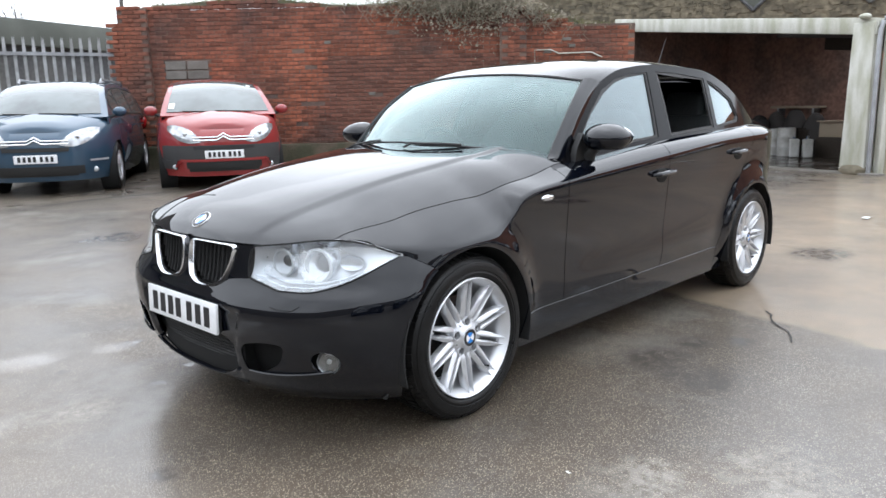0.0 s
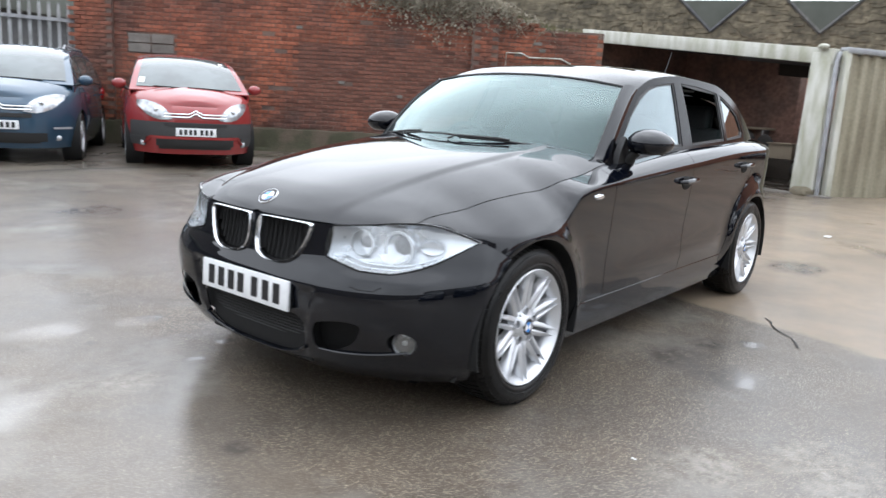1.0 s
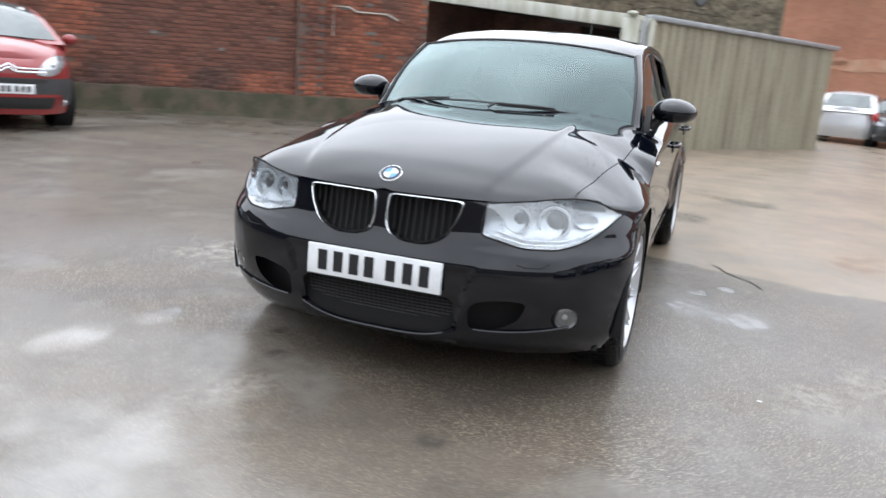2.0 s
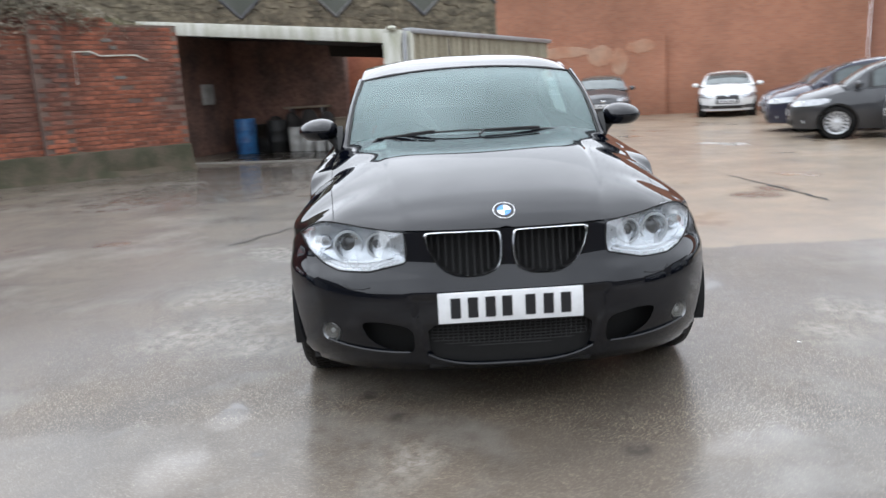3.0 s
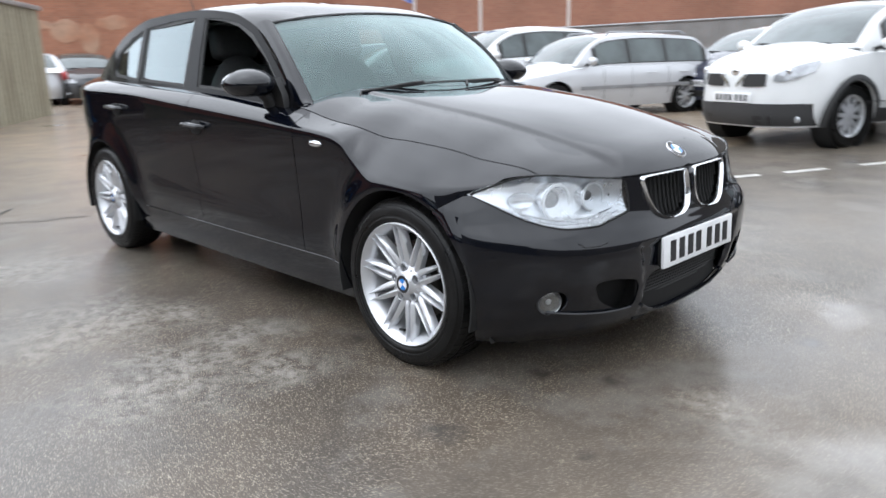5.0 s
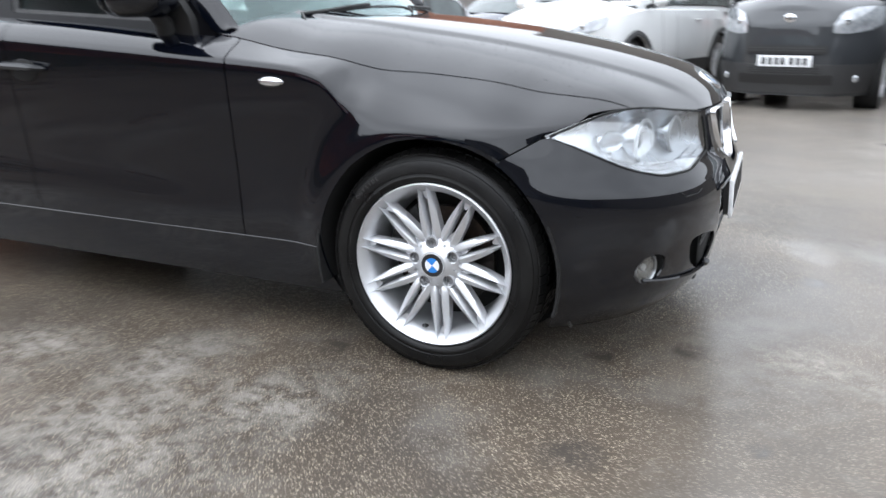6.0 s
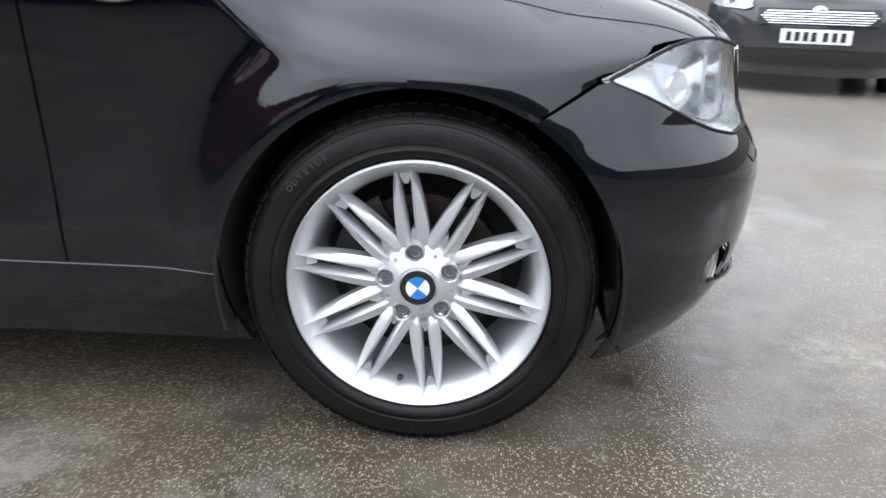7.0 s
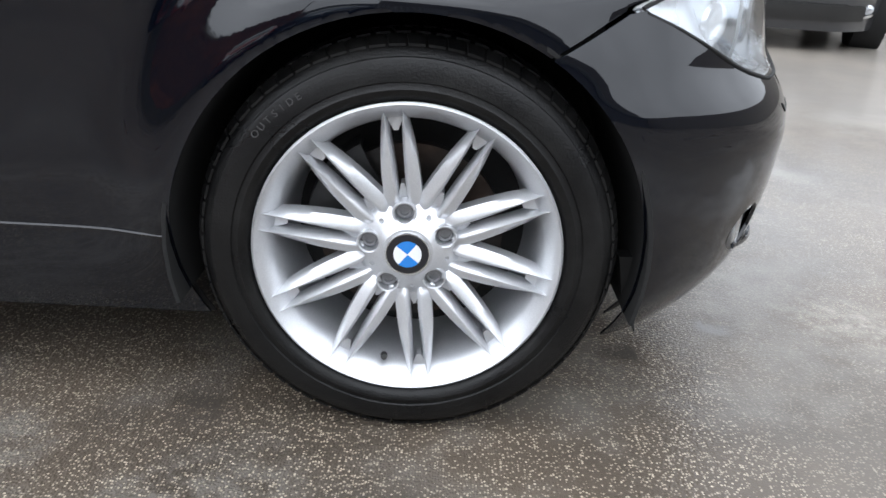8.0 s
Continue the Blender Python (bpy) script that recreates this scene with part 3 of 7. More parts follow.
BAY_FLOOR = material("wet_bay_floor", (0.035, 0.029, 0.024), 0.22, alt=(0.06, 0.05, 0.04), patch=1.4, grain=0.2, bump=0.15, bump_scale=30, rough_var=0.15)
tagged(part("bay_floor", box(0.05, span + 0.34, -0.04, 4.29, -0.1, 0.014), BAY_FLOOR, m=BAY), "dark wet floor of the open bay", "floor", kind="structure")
lint = box(-0.05, span + 0.4, -0.16, 0.06, 2.06, 2.30, 0.012)
for v in lint.verts:
    v.co.z += 0.098 * v.co.x
lintel = part("lintel", lint, WHITE_WORN, m=BAY)
tagged(lintel, "flaking white-painted lintel beam over the open bay", "beam", kind="structure")
post = box(-0.02, 0.30, -0.18, 0.10, -0.1, 2.25, 0.015)
for v in post.verts:
    v.co.x += 0.10 * (2.2 - v.co.z) / 2.2 * (0.5 if v.co.x > 0.1 else -0.2)
tagged(part("bay_post", post, WHITE_WORN, m=BAY), "flaking white-painted post with a chipped foot", "post", kind="structure")
foot = ball(0.14, -0.08, 0.03, 0.26, 0.20, 0.14, u=14, v=8)
for v in foot.verts:
    v.co += Vector((noise.noise(v.co * 9), noise.noise(v.co * 9 + Vector((5, 0, 0))), 0)) * 0.04
tagged(part("post_foot", foot, STONE, m=BAY), "broken stone at the foot of the white post", "stone")
pipe = bmesh.new()
tube([(-0.10, -0.16, 0.02), (-0.10, -0.16, 2.1), (-0.10, -0.10, 2.25)], 0.035, 10, pipe)
tagged(part("downpipe", pipe, GALV, m=BAY), "grey downpipe beside the white post", "pipe")
lamp = thing("security_lamp", BAY @ pose(0.12, -0.20, 2.33), "small white security lamp above the bay post", "lamp")
part("lamp_body", ball(0, 0, 0, 0.09, 0.07, 0.045, u=14, v=8), WHITE_WORN, lamp)
part("lamp_arm", box(-0.02, 0.02, 0, 0.14, -0.05, -0.02), GALV, lamp)

# ---- corrugated shed ----
SHED_END = Vector((-16.5, 3.05, 0))
sd = (SHED_END - POST).normalized()
sn = Vector((sd.y, -sd.x, 0))
SHED = Matrix(((sd.x, -sn.x, 0, POST.x + 0.05), (sd.y, -sn.y, 0, POST.y + 0.14), (0, 0, 1, 0), (0, 0, 0, 1)))
slen = (SHED_END - POST).length
ribs = np.zeros((int(slen / 0.02), 2, 3))
for i in range(len(ribs)):
    s = i * 0.02
    w = 0.5 + 0.5 * math.tanh(3.5 * math.sin(2 * math.pi * s / 0.25))
    for j, z in enumerate((-0.05, 2.24)):
        ribs[i, j] = s, 0.055 * w, z
shed = part("wall_shed", sheet(ribs, 0.002), SHEETING, m=SHED)
tagged(shed, "beige ribbed metal sheeting of a store, rust-streaked", "shed wall", kind="structure")
part("shed_fascia", box(0.0, slen + 0.1, -0.05, 0.12, 2.24, 2.33, 0.01), GALV, shed)
part("corner_trim", box(-0.02, 0.09, -0.04, 0.06, -0.05, 2.27, 0.008), WHITE_WORN, shed)
tagged(part("roof_shed", box(0.0, slen, 0.05, 2.4, 2.22, 2.28), SLATE, m=SHED), "low grey store roof", "roof", kind="structure")

# ---- stone gables behind the bay ----
PALE = material("pale_roof_sheet", (0.10, 0.105, 0.09), 0.7, grain=0.1, alt=(0.07, 0.075, 0.062), patch=1)
GBASE = Matrix.Translation((-13.5, -13.81, 0)) @ Matrix.Rotation(math.radians(106.9), 4, "Z")
gable_row = thing("stone_workshop", GBASE, "old rubble-stone workshop with a row of pointed gables", "building")
BAYW, LOW, RISE, ROW = 2.414, 3.20, 1.15, 16.6
gable_top = lambda s: LOW + RISE if s < 3.5 * BAYW else LOW + RISE * (1 - abs(2 * ((s / BAYW) % 1.0) - 1))
tops = [(0, LOW + RISE)] + [(k * BAYW / 2, LOW + RISE * (k % 2)) for k in range(7, 14) if k * BAYW / 2 < ROW] + [(ROW, gable_top(ROW))]
part("wall", prism([(0, -0.3), (ROW, -0.3)] + tops[::-1], "y", 0, 0.4), STONE, gable_row)
for a, b in zip(tops, tops[1:]):
    bm = bmesh.new()
    tube([(a[0], -0.02, a[1] + 0.02), (b[0], -0.02, b[1] + 0.02)], 0.045, 6, bm)
    part("gable_edge", bm, SLATE, gable_row)
part("roof", prism([(0, 3.0), (ROW, 3.0), (ROW, 4.3), (0, 4.3)], "y", 2.5, 2.6), PALE, gable_row)
rub = bmesh.new()
for k in range(3800):
    s, z = rng.uniform(0.1, ROW - 0.1), rng.uniform(1.9, 4.3)
    if z < gable_top(s) - 0.1:
        w, h = rng.uniform(0.05, 0.13), rng.uniform(0.025, 0.06)
        box(s - w, s + w, -rng.uniform(0.01, 0.035), 0.02, z - h, z + h, 0, 1, rub)
tagged(part("rubble", to_mesh(rub, fix=False), STONE, gable_row), kind="stuff")

# ---- tall orange brick warehouse ----
def far_brick(name, a, z, scale=1.0):
    m = bpy.data.materials.new(name)
    m.use_nodes = True
    n, l = m.node_tree.nodes, m.node_tree.links
    b = n["Principled BSDF"]
    co, mp, br = n.new("ShaderNodeTexCoord"), n.new("ShaderNodeMapping"), n.new("ShaderNodeTexBrick")
    mp.inputs["Rotation"].default_value = (math.pi / 2, 0, 0)
    br.inputs["Scale"].default_value, br.inputs["Mortar Size"].default_value = 1.0, 0.006
    br.inputs["Brick Width"].default_value, br.inputs["Row Height"].default_value = 0.225, 0.075
    br.inputs["Color1"].default_value, br.inputs["Color2"].default_value, br.inputs["Mortar"].default_value = (*a, 1), (*z, 1), (0.26, 0.17, 0.125, 1)
    l.new(co.outputs["Object"], mp.inputs["Vector"]), l.new(mp.outputs["Vector"], br.inputs["Vector"])
    nz = n.new("ShaderNodeTexNoise")
    nz.inputs["Scale"].default_value, nz.inputs["Detail"].default_value = 0.35, 7
    l.new(co.outputs["Object"], nz.inputs["Vector"])
    r = n.new("ShaderNodeMapRange")
    r.inputs["From Min"].default_value, r.inputs["From Max"].default_value, r.inputs["To Min"].default_value, r.inputs["To Max"].default_value = 0.3, 0.7, 0.78, 1.22
    h = n.new("ShaderNodeHueSaturation")
    l.new(nz.outputs["Fac"], r.inputs["Value"]), l.new(r.outputs["Result"], h.inputs["Value"])
    l.new(br.outputs["Color"], h.inputs["Color"]), l.new(h.outputs["Color"], b.inputs["Base Color"])
    bp = n.new("ShaderNodeBump")
    bp.inputs["Strength"].default_value, bp.inputs["Distance"].default_value = 0.4, 0.01
    l.new(br.outputs["Fac"], bp.inputs["Height"]), l.new(bp.outputs["Normal"], b.inputs["Normal"])
    b.inputs["Roughness"].default_value = 0.9
    return m


ORANGE = far_brick("orange_brick", (0.34, 0.15, 0.088), (0.285, 0.122, 0.072))
ORANGE_DARK = far_brick("brown_brick", (0.31, 0.145, 0.095), (0.27, 0.12, 0.08))


def wall_between(name, a, b, z0, z1, mat, label, thick=0.4, back=True):
    d = Vector((b[0] - a[0], b[1] - a[1], 0))
    ang = math.atan2(d.y, d.x)
    ob = part(name, box(0, d.length, 0 if back else -thick, thick if back else 0, z0, z1), mat, m=Matrix.Translation((a[0], a[1], 0)) @ Matrix.Rotation(ang, 4, "Z"))
    return tagged(ob, label, "wall", kind="structure")


big = wall_between("wall_warehouse", (-28.6, 0.6), (-22.0, 15.0), -0.4, 5.6, ORANGE, "tall orange brick warehouse wall with patched render")
part("buttress", box(3.0, 9.3, -0.16, 0.0, -0.4, 2.75), ORANGE, big)
RENDER_PATCH = material("pale_render", (0.40, 0.25, 0.17), 0.9, alt=(0.36, 0.18, 0.11), patch=1.5, grain=0.15, grain_scale=6)
for s, z, w, h in ((5.2, 2.35, 1.4, 0.22), (6.9, 2.15, 0.5, 0.4), (8.4, 2.4, 0.5, 0.25), (4.3, 2.45, 0.4, 0.15), (7.6, 1.9, 0.3, 0.5)):
    pts = [(s + w * (1 + 0.3 * noise.noise((k, s, 0))) * math.cos(k / 9 * math.pi), z + h * (1 + 0.4 * noise.noise((k, z, 4))) * math.sin(k / 9 * math.pi)) for k in range(18)]
    part("render_patch", prism(pts, "y", -0.175, -0.15), RENDER_PATCH, big)
wall_between("wall_warehouse_far", (-22.3, 15.2), (-9.0, 33.0), -0.4, 5.2, ORANGE_DARK, "tall brown brick warehouse wall set back")
wall_between("wall_north_far", (-9.0, 33.0), (25.0, 33.0), -0.4, 8.0, BLOCK, "distant block wall closing the yard")

wall_between("wall_east", (17.0, -17.0), (18.5, 33.0), -0.4, 4.5, BLOCK, "plain block wall closing the yard", back=False)
wall_between("wall_south", (-1.6, -14.6), (17.0, -17.0), -0.4, 5.5, BLOCK, "plain block wall closing the yard", back=False)

# ---- sloping boundary fence with flags ----
FENCE_GREY = material("grey_fence", (0.25, 0.245, 0.24), 0.7, alt=(0.17, 0.165, 0.16), patch=1.2, grain=0.15)
fa, fb, fc = (-12.9, 10.8), (-6.0, 17.6), (12.0, 19.0)
for a, b, za, zb in ((fa, fb, 1.66, 1.96), (fb, fc, 1.96, 3.0)):
    d = Vector((b[0] - a[0], b[1] - a[1], 0))
    fence = thing("boundary_fence", Matrix.Translation((a[0], a[1], -0.1)) @ Matrix.Rotation(math.atan2(d.y, d.x), 4, "Z"), "grey slatted metal boundary fence rising along the road", "fence")
    part("retaining_wall", prism([(0, -0.2), (d.length, -0.2), (d.length, zb - 1.1), (0, za - 1.1)], "y", 0, 0.3), BLOCK, fence)
    count = int(d.length / 0.16)
    for k in range(count):
        s = (k + 0.5) * d.length / count
        top = za + (zb - za) * s / d.length
        part("slat", box(s - 0.074, s + 0.074, -0.05, -0.03, top - 1.15, top, 0.0), FENCE_GREY, fence)
    rail = bmesh.new()
    tube([(0, -0.06, za), (d.length, -0.06, zb)], 0.03, 6, rail)
    part("top_rail", rail, GALV, fence)
FLAG_BLUE = material("blue_flag", (0.07, 0.11, 0.40), 0.8, alt=(0.42, 0.46, 0.60), patch=5)
POLE = material("pale_pole", (0.55, 0.50, 0.46), 0.6, grain=0.05)
for k, (px, py, rise) in enumerate(((-12.65, 10.96, 0.0), (-11.55, 12.25, 0.40), (-9.9, 13.8, 0.15))):
    flag = thing("flag_pole", pose(px, py, -0.15, 0, 0, 230), "pale pole with a drooping blue pennant flag", "flag", "flags along the fence")
    bm = bmesh.new()
    tube([(0, 0, 0), (0, 0, 3.15 + rise)], 0.04, 8, bm)
    part("pole", bm, POLE, flag)
    cloth = np.zeros((10, 8, 3))
    for i, s in enumerate(np.linspace(0, 1, 10)):
        for j, t in enumerate(np.linspace(0, 1, 8)):
            cloth[i, j] = 0.04 + 0.34 * s, 0.08 * math.sin(7 * s + 2 * t) * s, 3.12 + rise - t * (0.62 - 0.30 * s) - 0.16 * s
    part("pennant", sheet(cloth, 0.004), FLAG_BLUE, flag)

# ---- palisade fence by the blue car ----
DULL_STEEL = material("dull_steel", (0.40, 0.405, 0.41), 0.55, 0.2, grain=0.2, alt=(0.22, 0.22, 0.215), patch=3)
pal = thing("palisade_fence", Matrix.Translation((-4.25, -11.85, 0.12)) @ Matrix.Rotation(math.radians(-18), 4, "Z"), "galvanised palisade fence with pointed pales", "fence")
for k in range(46):
    x = 0.10 + k * 0.155
    bm = prism([(x - 0.027, 0), (x + 0.027, 0), (x + 0.027, 2.24), (x + 0.016, 2.40), (x, 2.33), (x - 0.016, 2.40), (x - 0.027, 2.24)], "y", -0.012, 0.012)
    part("pale", bm, DULL_STEEL, pal)
for z in (0.5, 2.09):
    part("rail", box(0, 7.2, 0.012, 0.06, z - 0.03, z + 0.03), GALV, pal)
bm = bmesh.new()
tube([(-4.35, -11.6, -0.1), (-4.37, -11.6, 4.6)], 0.04, 8, bm)
tagged(part("steel_post", bm, SLATE), "thin dark steel post beside the wall end", "post")
far_shed = thing("far_store", pose(-6.0, -24.0, 0, 0, 0, 20), "distant grey flat-roofed store beyond the fence", "building")
part("wall", box(0, 22, 0, 6, 0, 2.7), SLATE, far_shed)
part("roof", box(-0.3, 22.3, -0.3, 6.3, 2.7, 3.3, 0.03), PALE, far_shed)

# a bare tree beyond the store
BARK = material("bare_bark", (0.10, 0.085, 0.075), 0.9, grain=0.3)
tree = thing("bare_tree", pose(-8.4, -29.9, 0.1), "leafless grey tree beyond the store roof", "tree")
trunk_bm = bmesh.new()
tube([(0, 0, 0), (0.05, 0, 1.5), (0.0, 0.05, 3.0), (0.1, 0, 4.2)], [0.16, 0.13, 0.09, 0.05], 8, trunk_bm)
part("trunk", trunk_bm, BARK, tree)
twig_rng, twigs = random.Random(12), bmesh.new()


def branch(base, way, length, thick, depth):
    pts = [base]
    for _ in range(4):
        way = (way + Vector((twig_rng.uniform(-0.3, 0.3), twig_rng.uniform(-0.3, 0.3), twig_rng.uniform(-0.1, 0.25)))).normalized()
        pts.append(pts[-1] + way * length / 4)
    tube(pts, [thick * (1 - 0.2 * k) for k in range(5)], 4, twigs)
    if depth:
        for k in range(4):
            side_way = (way + Vector((twig_rng.uniform(-1, 1), twig_rng.uniform(-1, 1), twig_rng.uniform(-0.2, 0.8)))).normalized()
            branch(pts[1 + k % 4], side_way, length * 0.6, thick * 0.55, depth - 1)


for k in range(9):
    branch(Vector((0, 0, 2.2 + 0.22 * k)), Vector((math.cos(2.4 * k), math.sin(2.4 * k), 0.9)).normalized(), 1.3, 0.035, 2)
part("crown", to_mesh(twigs, fix=False), BARK, tree)

# ---- things in the bay ----
BLUE_PLASTIC = material("blue_plastic", (0.05, 0.19, 0.44), 0.45, grain=0.1, alt=(0.04, 0.10, 0.25), patch=6)
WHITE_PLASTIC = material("white_plastic", (0.50, 0.50, 0.48), 0.45, alt=(0.36, 0.35, 0.32), patch=6, grain=0.06)
CARD = material("cardboard", (0.33, 0.27, 0.20), 0.9, grain=0.1)


def drum(s, d, r, h, mat, label, name="drum"):
    t = thing(name, BAY @ pose(s, d, 0), label, name.replace("_", " "))
    part("barrel", lathe([(0, 0), (0, r * 0.94), (0.02, r), (h * 0.32, r), (h * 0.34, r * 1.03), (h * 0.36, r), (h * 0.66, r), (h * 0.68, r * 1.03), (h * 0.70, r), (h - 0.02, r), (h, r * 0.94), (h, 0)], 28, "z"), mat, t)
    part("bung", lathe([(h, 0.0), (h + 0.02, 0.0), (h + 0.02, 0.03), (h, 0.03)], 10, "z"), BLACK_TRIM, t)
    return t


drum(4.45, 2.2, 0.23, 0.80, BLUE_PLASTIC, "blue plastic drum on the bay floor")
drum(3.35, 2.5, 0.17, 0.55, WHITE_PLASTIC, "white plastic keg on the bay floor", "keg")
drum(3.0, 2.4, 0.17, 0.58, WHITE_PLASTIC, "white plastic keg on the bay floor", "keg")
drum(3.85, 2.6, 0.24, 0.72, BLACK_TRIM, "black drum on the bay floor")
crate = thing("cardboard_box", BAY @ pose(2.15, 2.75, 0), "pale cardboard box on a dark stack", "box")
part("carton", box(-0.26, 0.26, -0.2, 0.2, 0.40, 0.72, 0.01), CARD, crate)
part("flap", box(-0.26, 0.26, -0.30, -0.2, 0.70, 0.72), CARD, crate)
part("wooden_base", box(-0.30, 0.30, -0.24, 0.24, 0.0, 0.395, 0.02), WOOD_DARK, crate)
cab = thing("meter_cabinet", BAY @ pose(span + 0.30, 2.0, 1.15), "small white meter box on the bay wall", "meter box")
part("case", box(-0.10, 0.05, -0.15, 0.15, 0, 0.45, 0.01), WHITE_PLASTIC, cab)
part("door", box(-0.115, -0.10, -0.13, 0.13, 0.03, 0.42, 0.004), WHITE_PLASTIC, cab)
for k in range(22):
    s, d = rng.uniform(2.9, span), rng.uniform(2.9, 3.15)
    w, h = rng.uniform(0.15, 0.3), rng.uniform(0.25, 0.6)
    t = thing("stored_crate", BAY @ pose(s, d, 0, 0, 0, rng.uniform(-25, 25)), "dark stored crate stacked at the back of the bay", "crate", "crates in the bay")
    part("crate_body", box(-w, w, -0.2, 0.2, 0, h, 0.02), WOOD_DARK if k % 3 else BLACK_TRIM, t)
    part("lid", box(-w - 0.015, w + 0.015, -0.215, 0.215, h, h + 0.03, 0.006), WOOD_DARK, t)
# a shelf, sacks and canisters at the back
shelf = thing("wall_shelf", BAY @ pose(3.35, 3.25, 0.95), "pale board shelf on the back wall of the bay", "shelf")
part("board", box(-0.55, 0.55, -0.14, 0.14, 0.0, 0.05, 0.006), CARD, shelf)
for dx in (-0.4, 0.4):
    part("bracket", box(dx - 0.02, dx + 0.02, -0.10, 0.14, -0.16, 0.0, 0.004), GALV, shelf)
SACK = material("dark_sacking", (0.045, 0.040, 0.038), 0.8, grain=0.2, bump=0.4, bump_scale=25)
for k, (s0, d0, r, h) in enumerate(((2.75, 2.95, 0.24, 0.85), (3.2, 3.0, 0.25, 0.92), (3.65, 2.98, 0.24, 0.88), (4.1, 3.0, 0.26, 0.80), (1.6, 2.6, 0.28, 0.45))):
    bag = ball(0, 0, h * 0.5, r, r * 0.8, h * 0.5, u=20, v=12)
    for v in bag.verts:
        v.co += Vector((noise.noise(v.co * 5 + Vector((k, 0, 0))), noise.noise(v.co * 5 + Vector((0, k, 3))), 0)) * 0.05
        v.co.z = max(v.co.z, 0.0)
    tagged(part("rubbish_sack", bag, SACK, m=BAY @ pose(s0, d0, 0.015)), "full dark sack standing at the back of the bay", "sack", "sacks in the bay")
for s0, d0 in ((2.62, 2.1), (2.40, 2.2)):
    can = thing("canister", BAY @ pose(s0, d0, 0.015, 0, 0, 20 * s0), "white plastic canister on the wet bay floor", "canister", "canisters in the bay")
    part("can_body", box(-0.11, 0.11, -0.09, 0.09, 0, 0.36, 0.03, 3), WHITE_PLASTIC, can)
    part("can_handle", tube([(-0.07, 0, 0.35), (-0.05, 0, 0.41), (0.03, 0, 0.41), (0.05, 0, 0.35)], 0.012, 6), WHITE_PLASTIC, can)
    part("can_cap", lathe([(0.35, 0.0), (0.40, 0.0), (0.40, 0.022), (0.35, 0.022)], 10, "z"), BLUE_PLASTIC, can, m=pose(0.08, 0, 0))
kerb = bmesh.new()
box(-0.3, span + 0.3, -0.25, -0.05, -0.03, 0.03, 0.01, bm=kerb)
tagged(part("bay_threshold", kerb, BLOCK, m=BAY), "worn concrete threshold of the open bay", "threshold", kind="structure")

# ---- marks on the yard ----
CRACK = material("open_joint", (0.03, 0.027, 0.024), 0.9, grain=0.3)
MARKING = material("worn_road_paint", (0.55, 0.54, 0.50), 0.7, alt=(0.33, 0.32, 0.30), patch=9, grain=0.2, grain_scale=30)


def on_ground(x, y, up=0.004):
    return (x, y, float(ground_z(np.array(x), np.array(y))) + up)


def crack(points, w, label):
    pts = [Vector(on_ground(*p)) for p in points]
    fine = []
    for a, b in zip(pts, pts[1:]):
        k = max(2, int((b - a).length / 0.07))
        for i in range(k):
            fine.append(a.lerp(b, i / k) + Vector((noise.noise(a.lerp(b, i / k) * 6), noise.noise(a.lerp(b, i / k) * 6 + Vector((9, 0, 0))), 0)) * 0.04)
    fine.append(pts[-1])
    p = np.zeros((len(fine), 3, 3))
    for i, c in enumerate(fine):
        d = (fine[min(i + 1, len(fine) - 1)] - fine[max(i - 1, 0)]).normalized()
        n = Vector((-d.y, d.x, 0)) * w * (0.4 + 0.9 * abs(noise.noise(c * 5)))
        p[i] = c - n, c, c + n
    tagged(part("ground_crack", sheet(p), CRACK), label, "crack", kind="structure")


crack([(-3.0, -1.95), (-3.14, -1.81), (-3.30, -1.76), (-3.45, -1.62), (-3.62, -1.57), (-3.74, -1.43), (-3.9, -1.38), (-4.02, -1.24), (-4.15, -1.2), (-4.36, -1.10), (-4.6, -0.9)], 0.018, "open crack across the wet yard")
crack([(-4.15, -1.2), (-3.9, -0.9), (-3.8, -0.6)], 0.014, "open crack across the wet yard")
crack([(-1.0, -7.0), (-1.9, -7.15), (-3.4, -7.05), (-5.0, -6.6)], 0.05, "broken joint in front of the parked cars")
crack([(-2.15, 1.13), (-1.95, 1.25), (-1.84, 1.36), (-1.66, 1.44)], 0.009, "broken edge between asphalt and concrete")
crack([(-5.6, 3.45), (-4.4, 3.5), (-3.5, 3.5)], 0.03, "broken edge round a patch in the concrete")
for (x0, y0), (x1, y1) in (((-0.62, 4.35), (-0.42, 4.8)), ((-0.25, 5.2), (0.05, 5.85)), ((0.15, 6.1), (0.6, 7.2)), ((-0.95, 3.7), (-0.75, 4.1))):
    d = Vector((x1 - x0, y1 - y0, 0)).normalized()
    n = Vector((-d.y, d.x, 0)) * 0.045
    q = [Vector(on_ground(x0, y0)) - n, Vector(on_ground(x0, y0)) + n, Vector(on_ground(x1, y1)) + n, Vector(on_ground(x1, y1)) - n]
    bm = bmesh.new()
    bm.faces.new([bm.verts.new(v) for v in q])
    tagged(part("bay_line", bm, MARKING), "worn white parking bay line", "road marking", "parking bay lines", "structure")

# litter on the wet yard
SCRAP = material("wet_paper", (0.62, 0.62, 0.60), 0.7, grain=0.1)
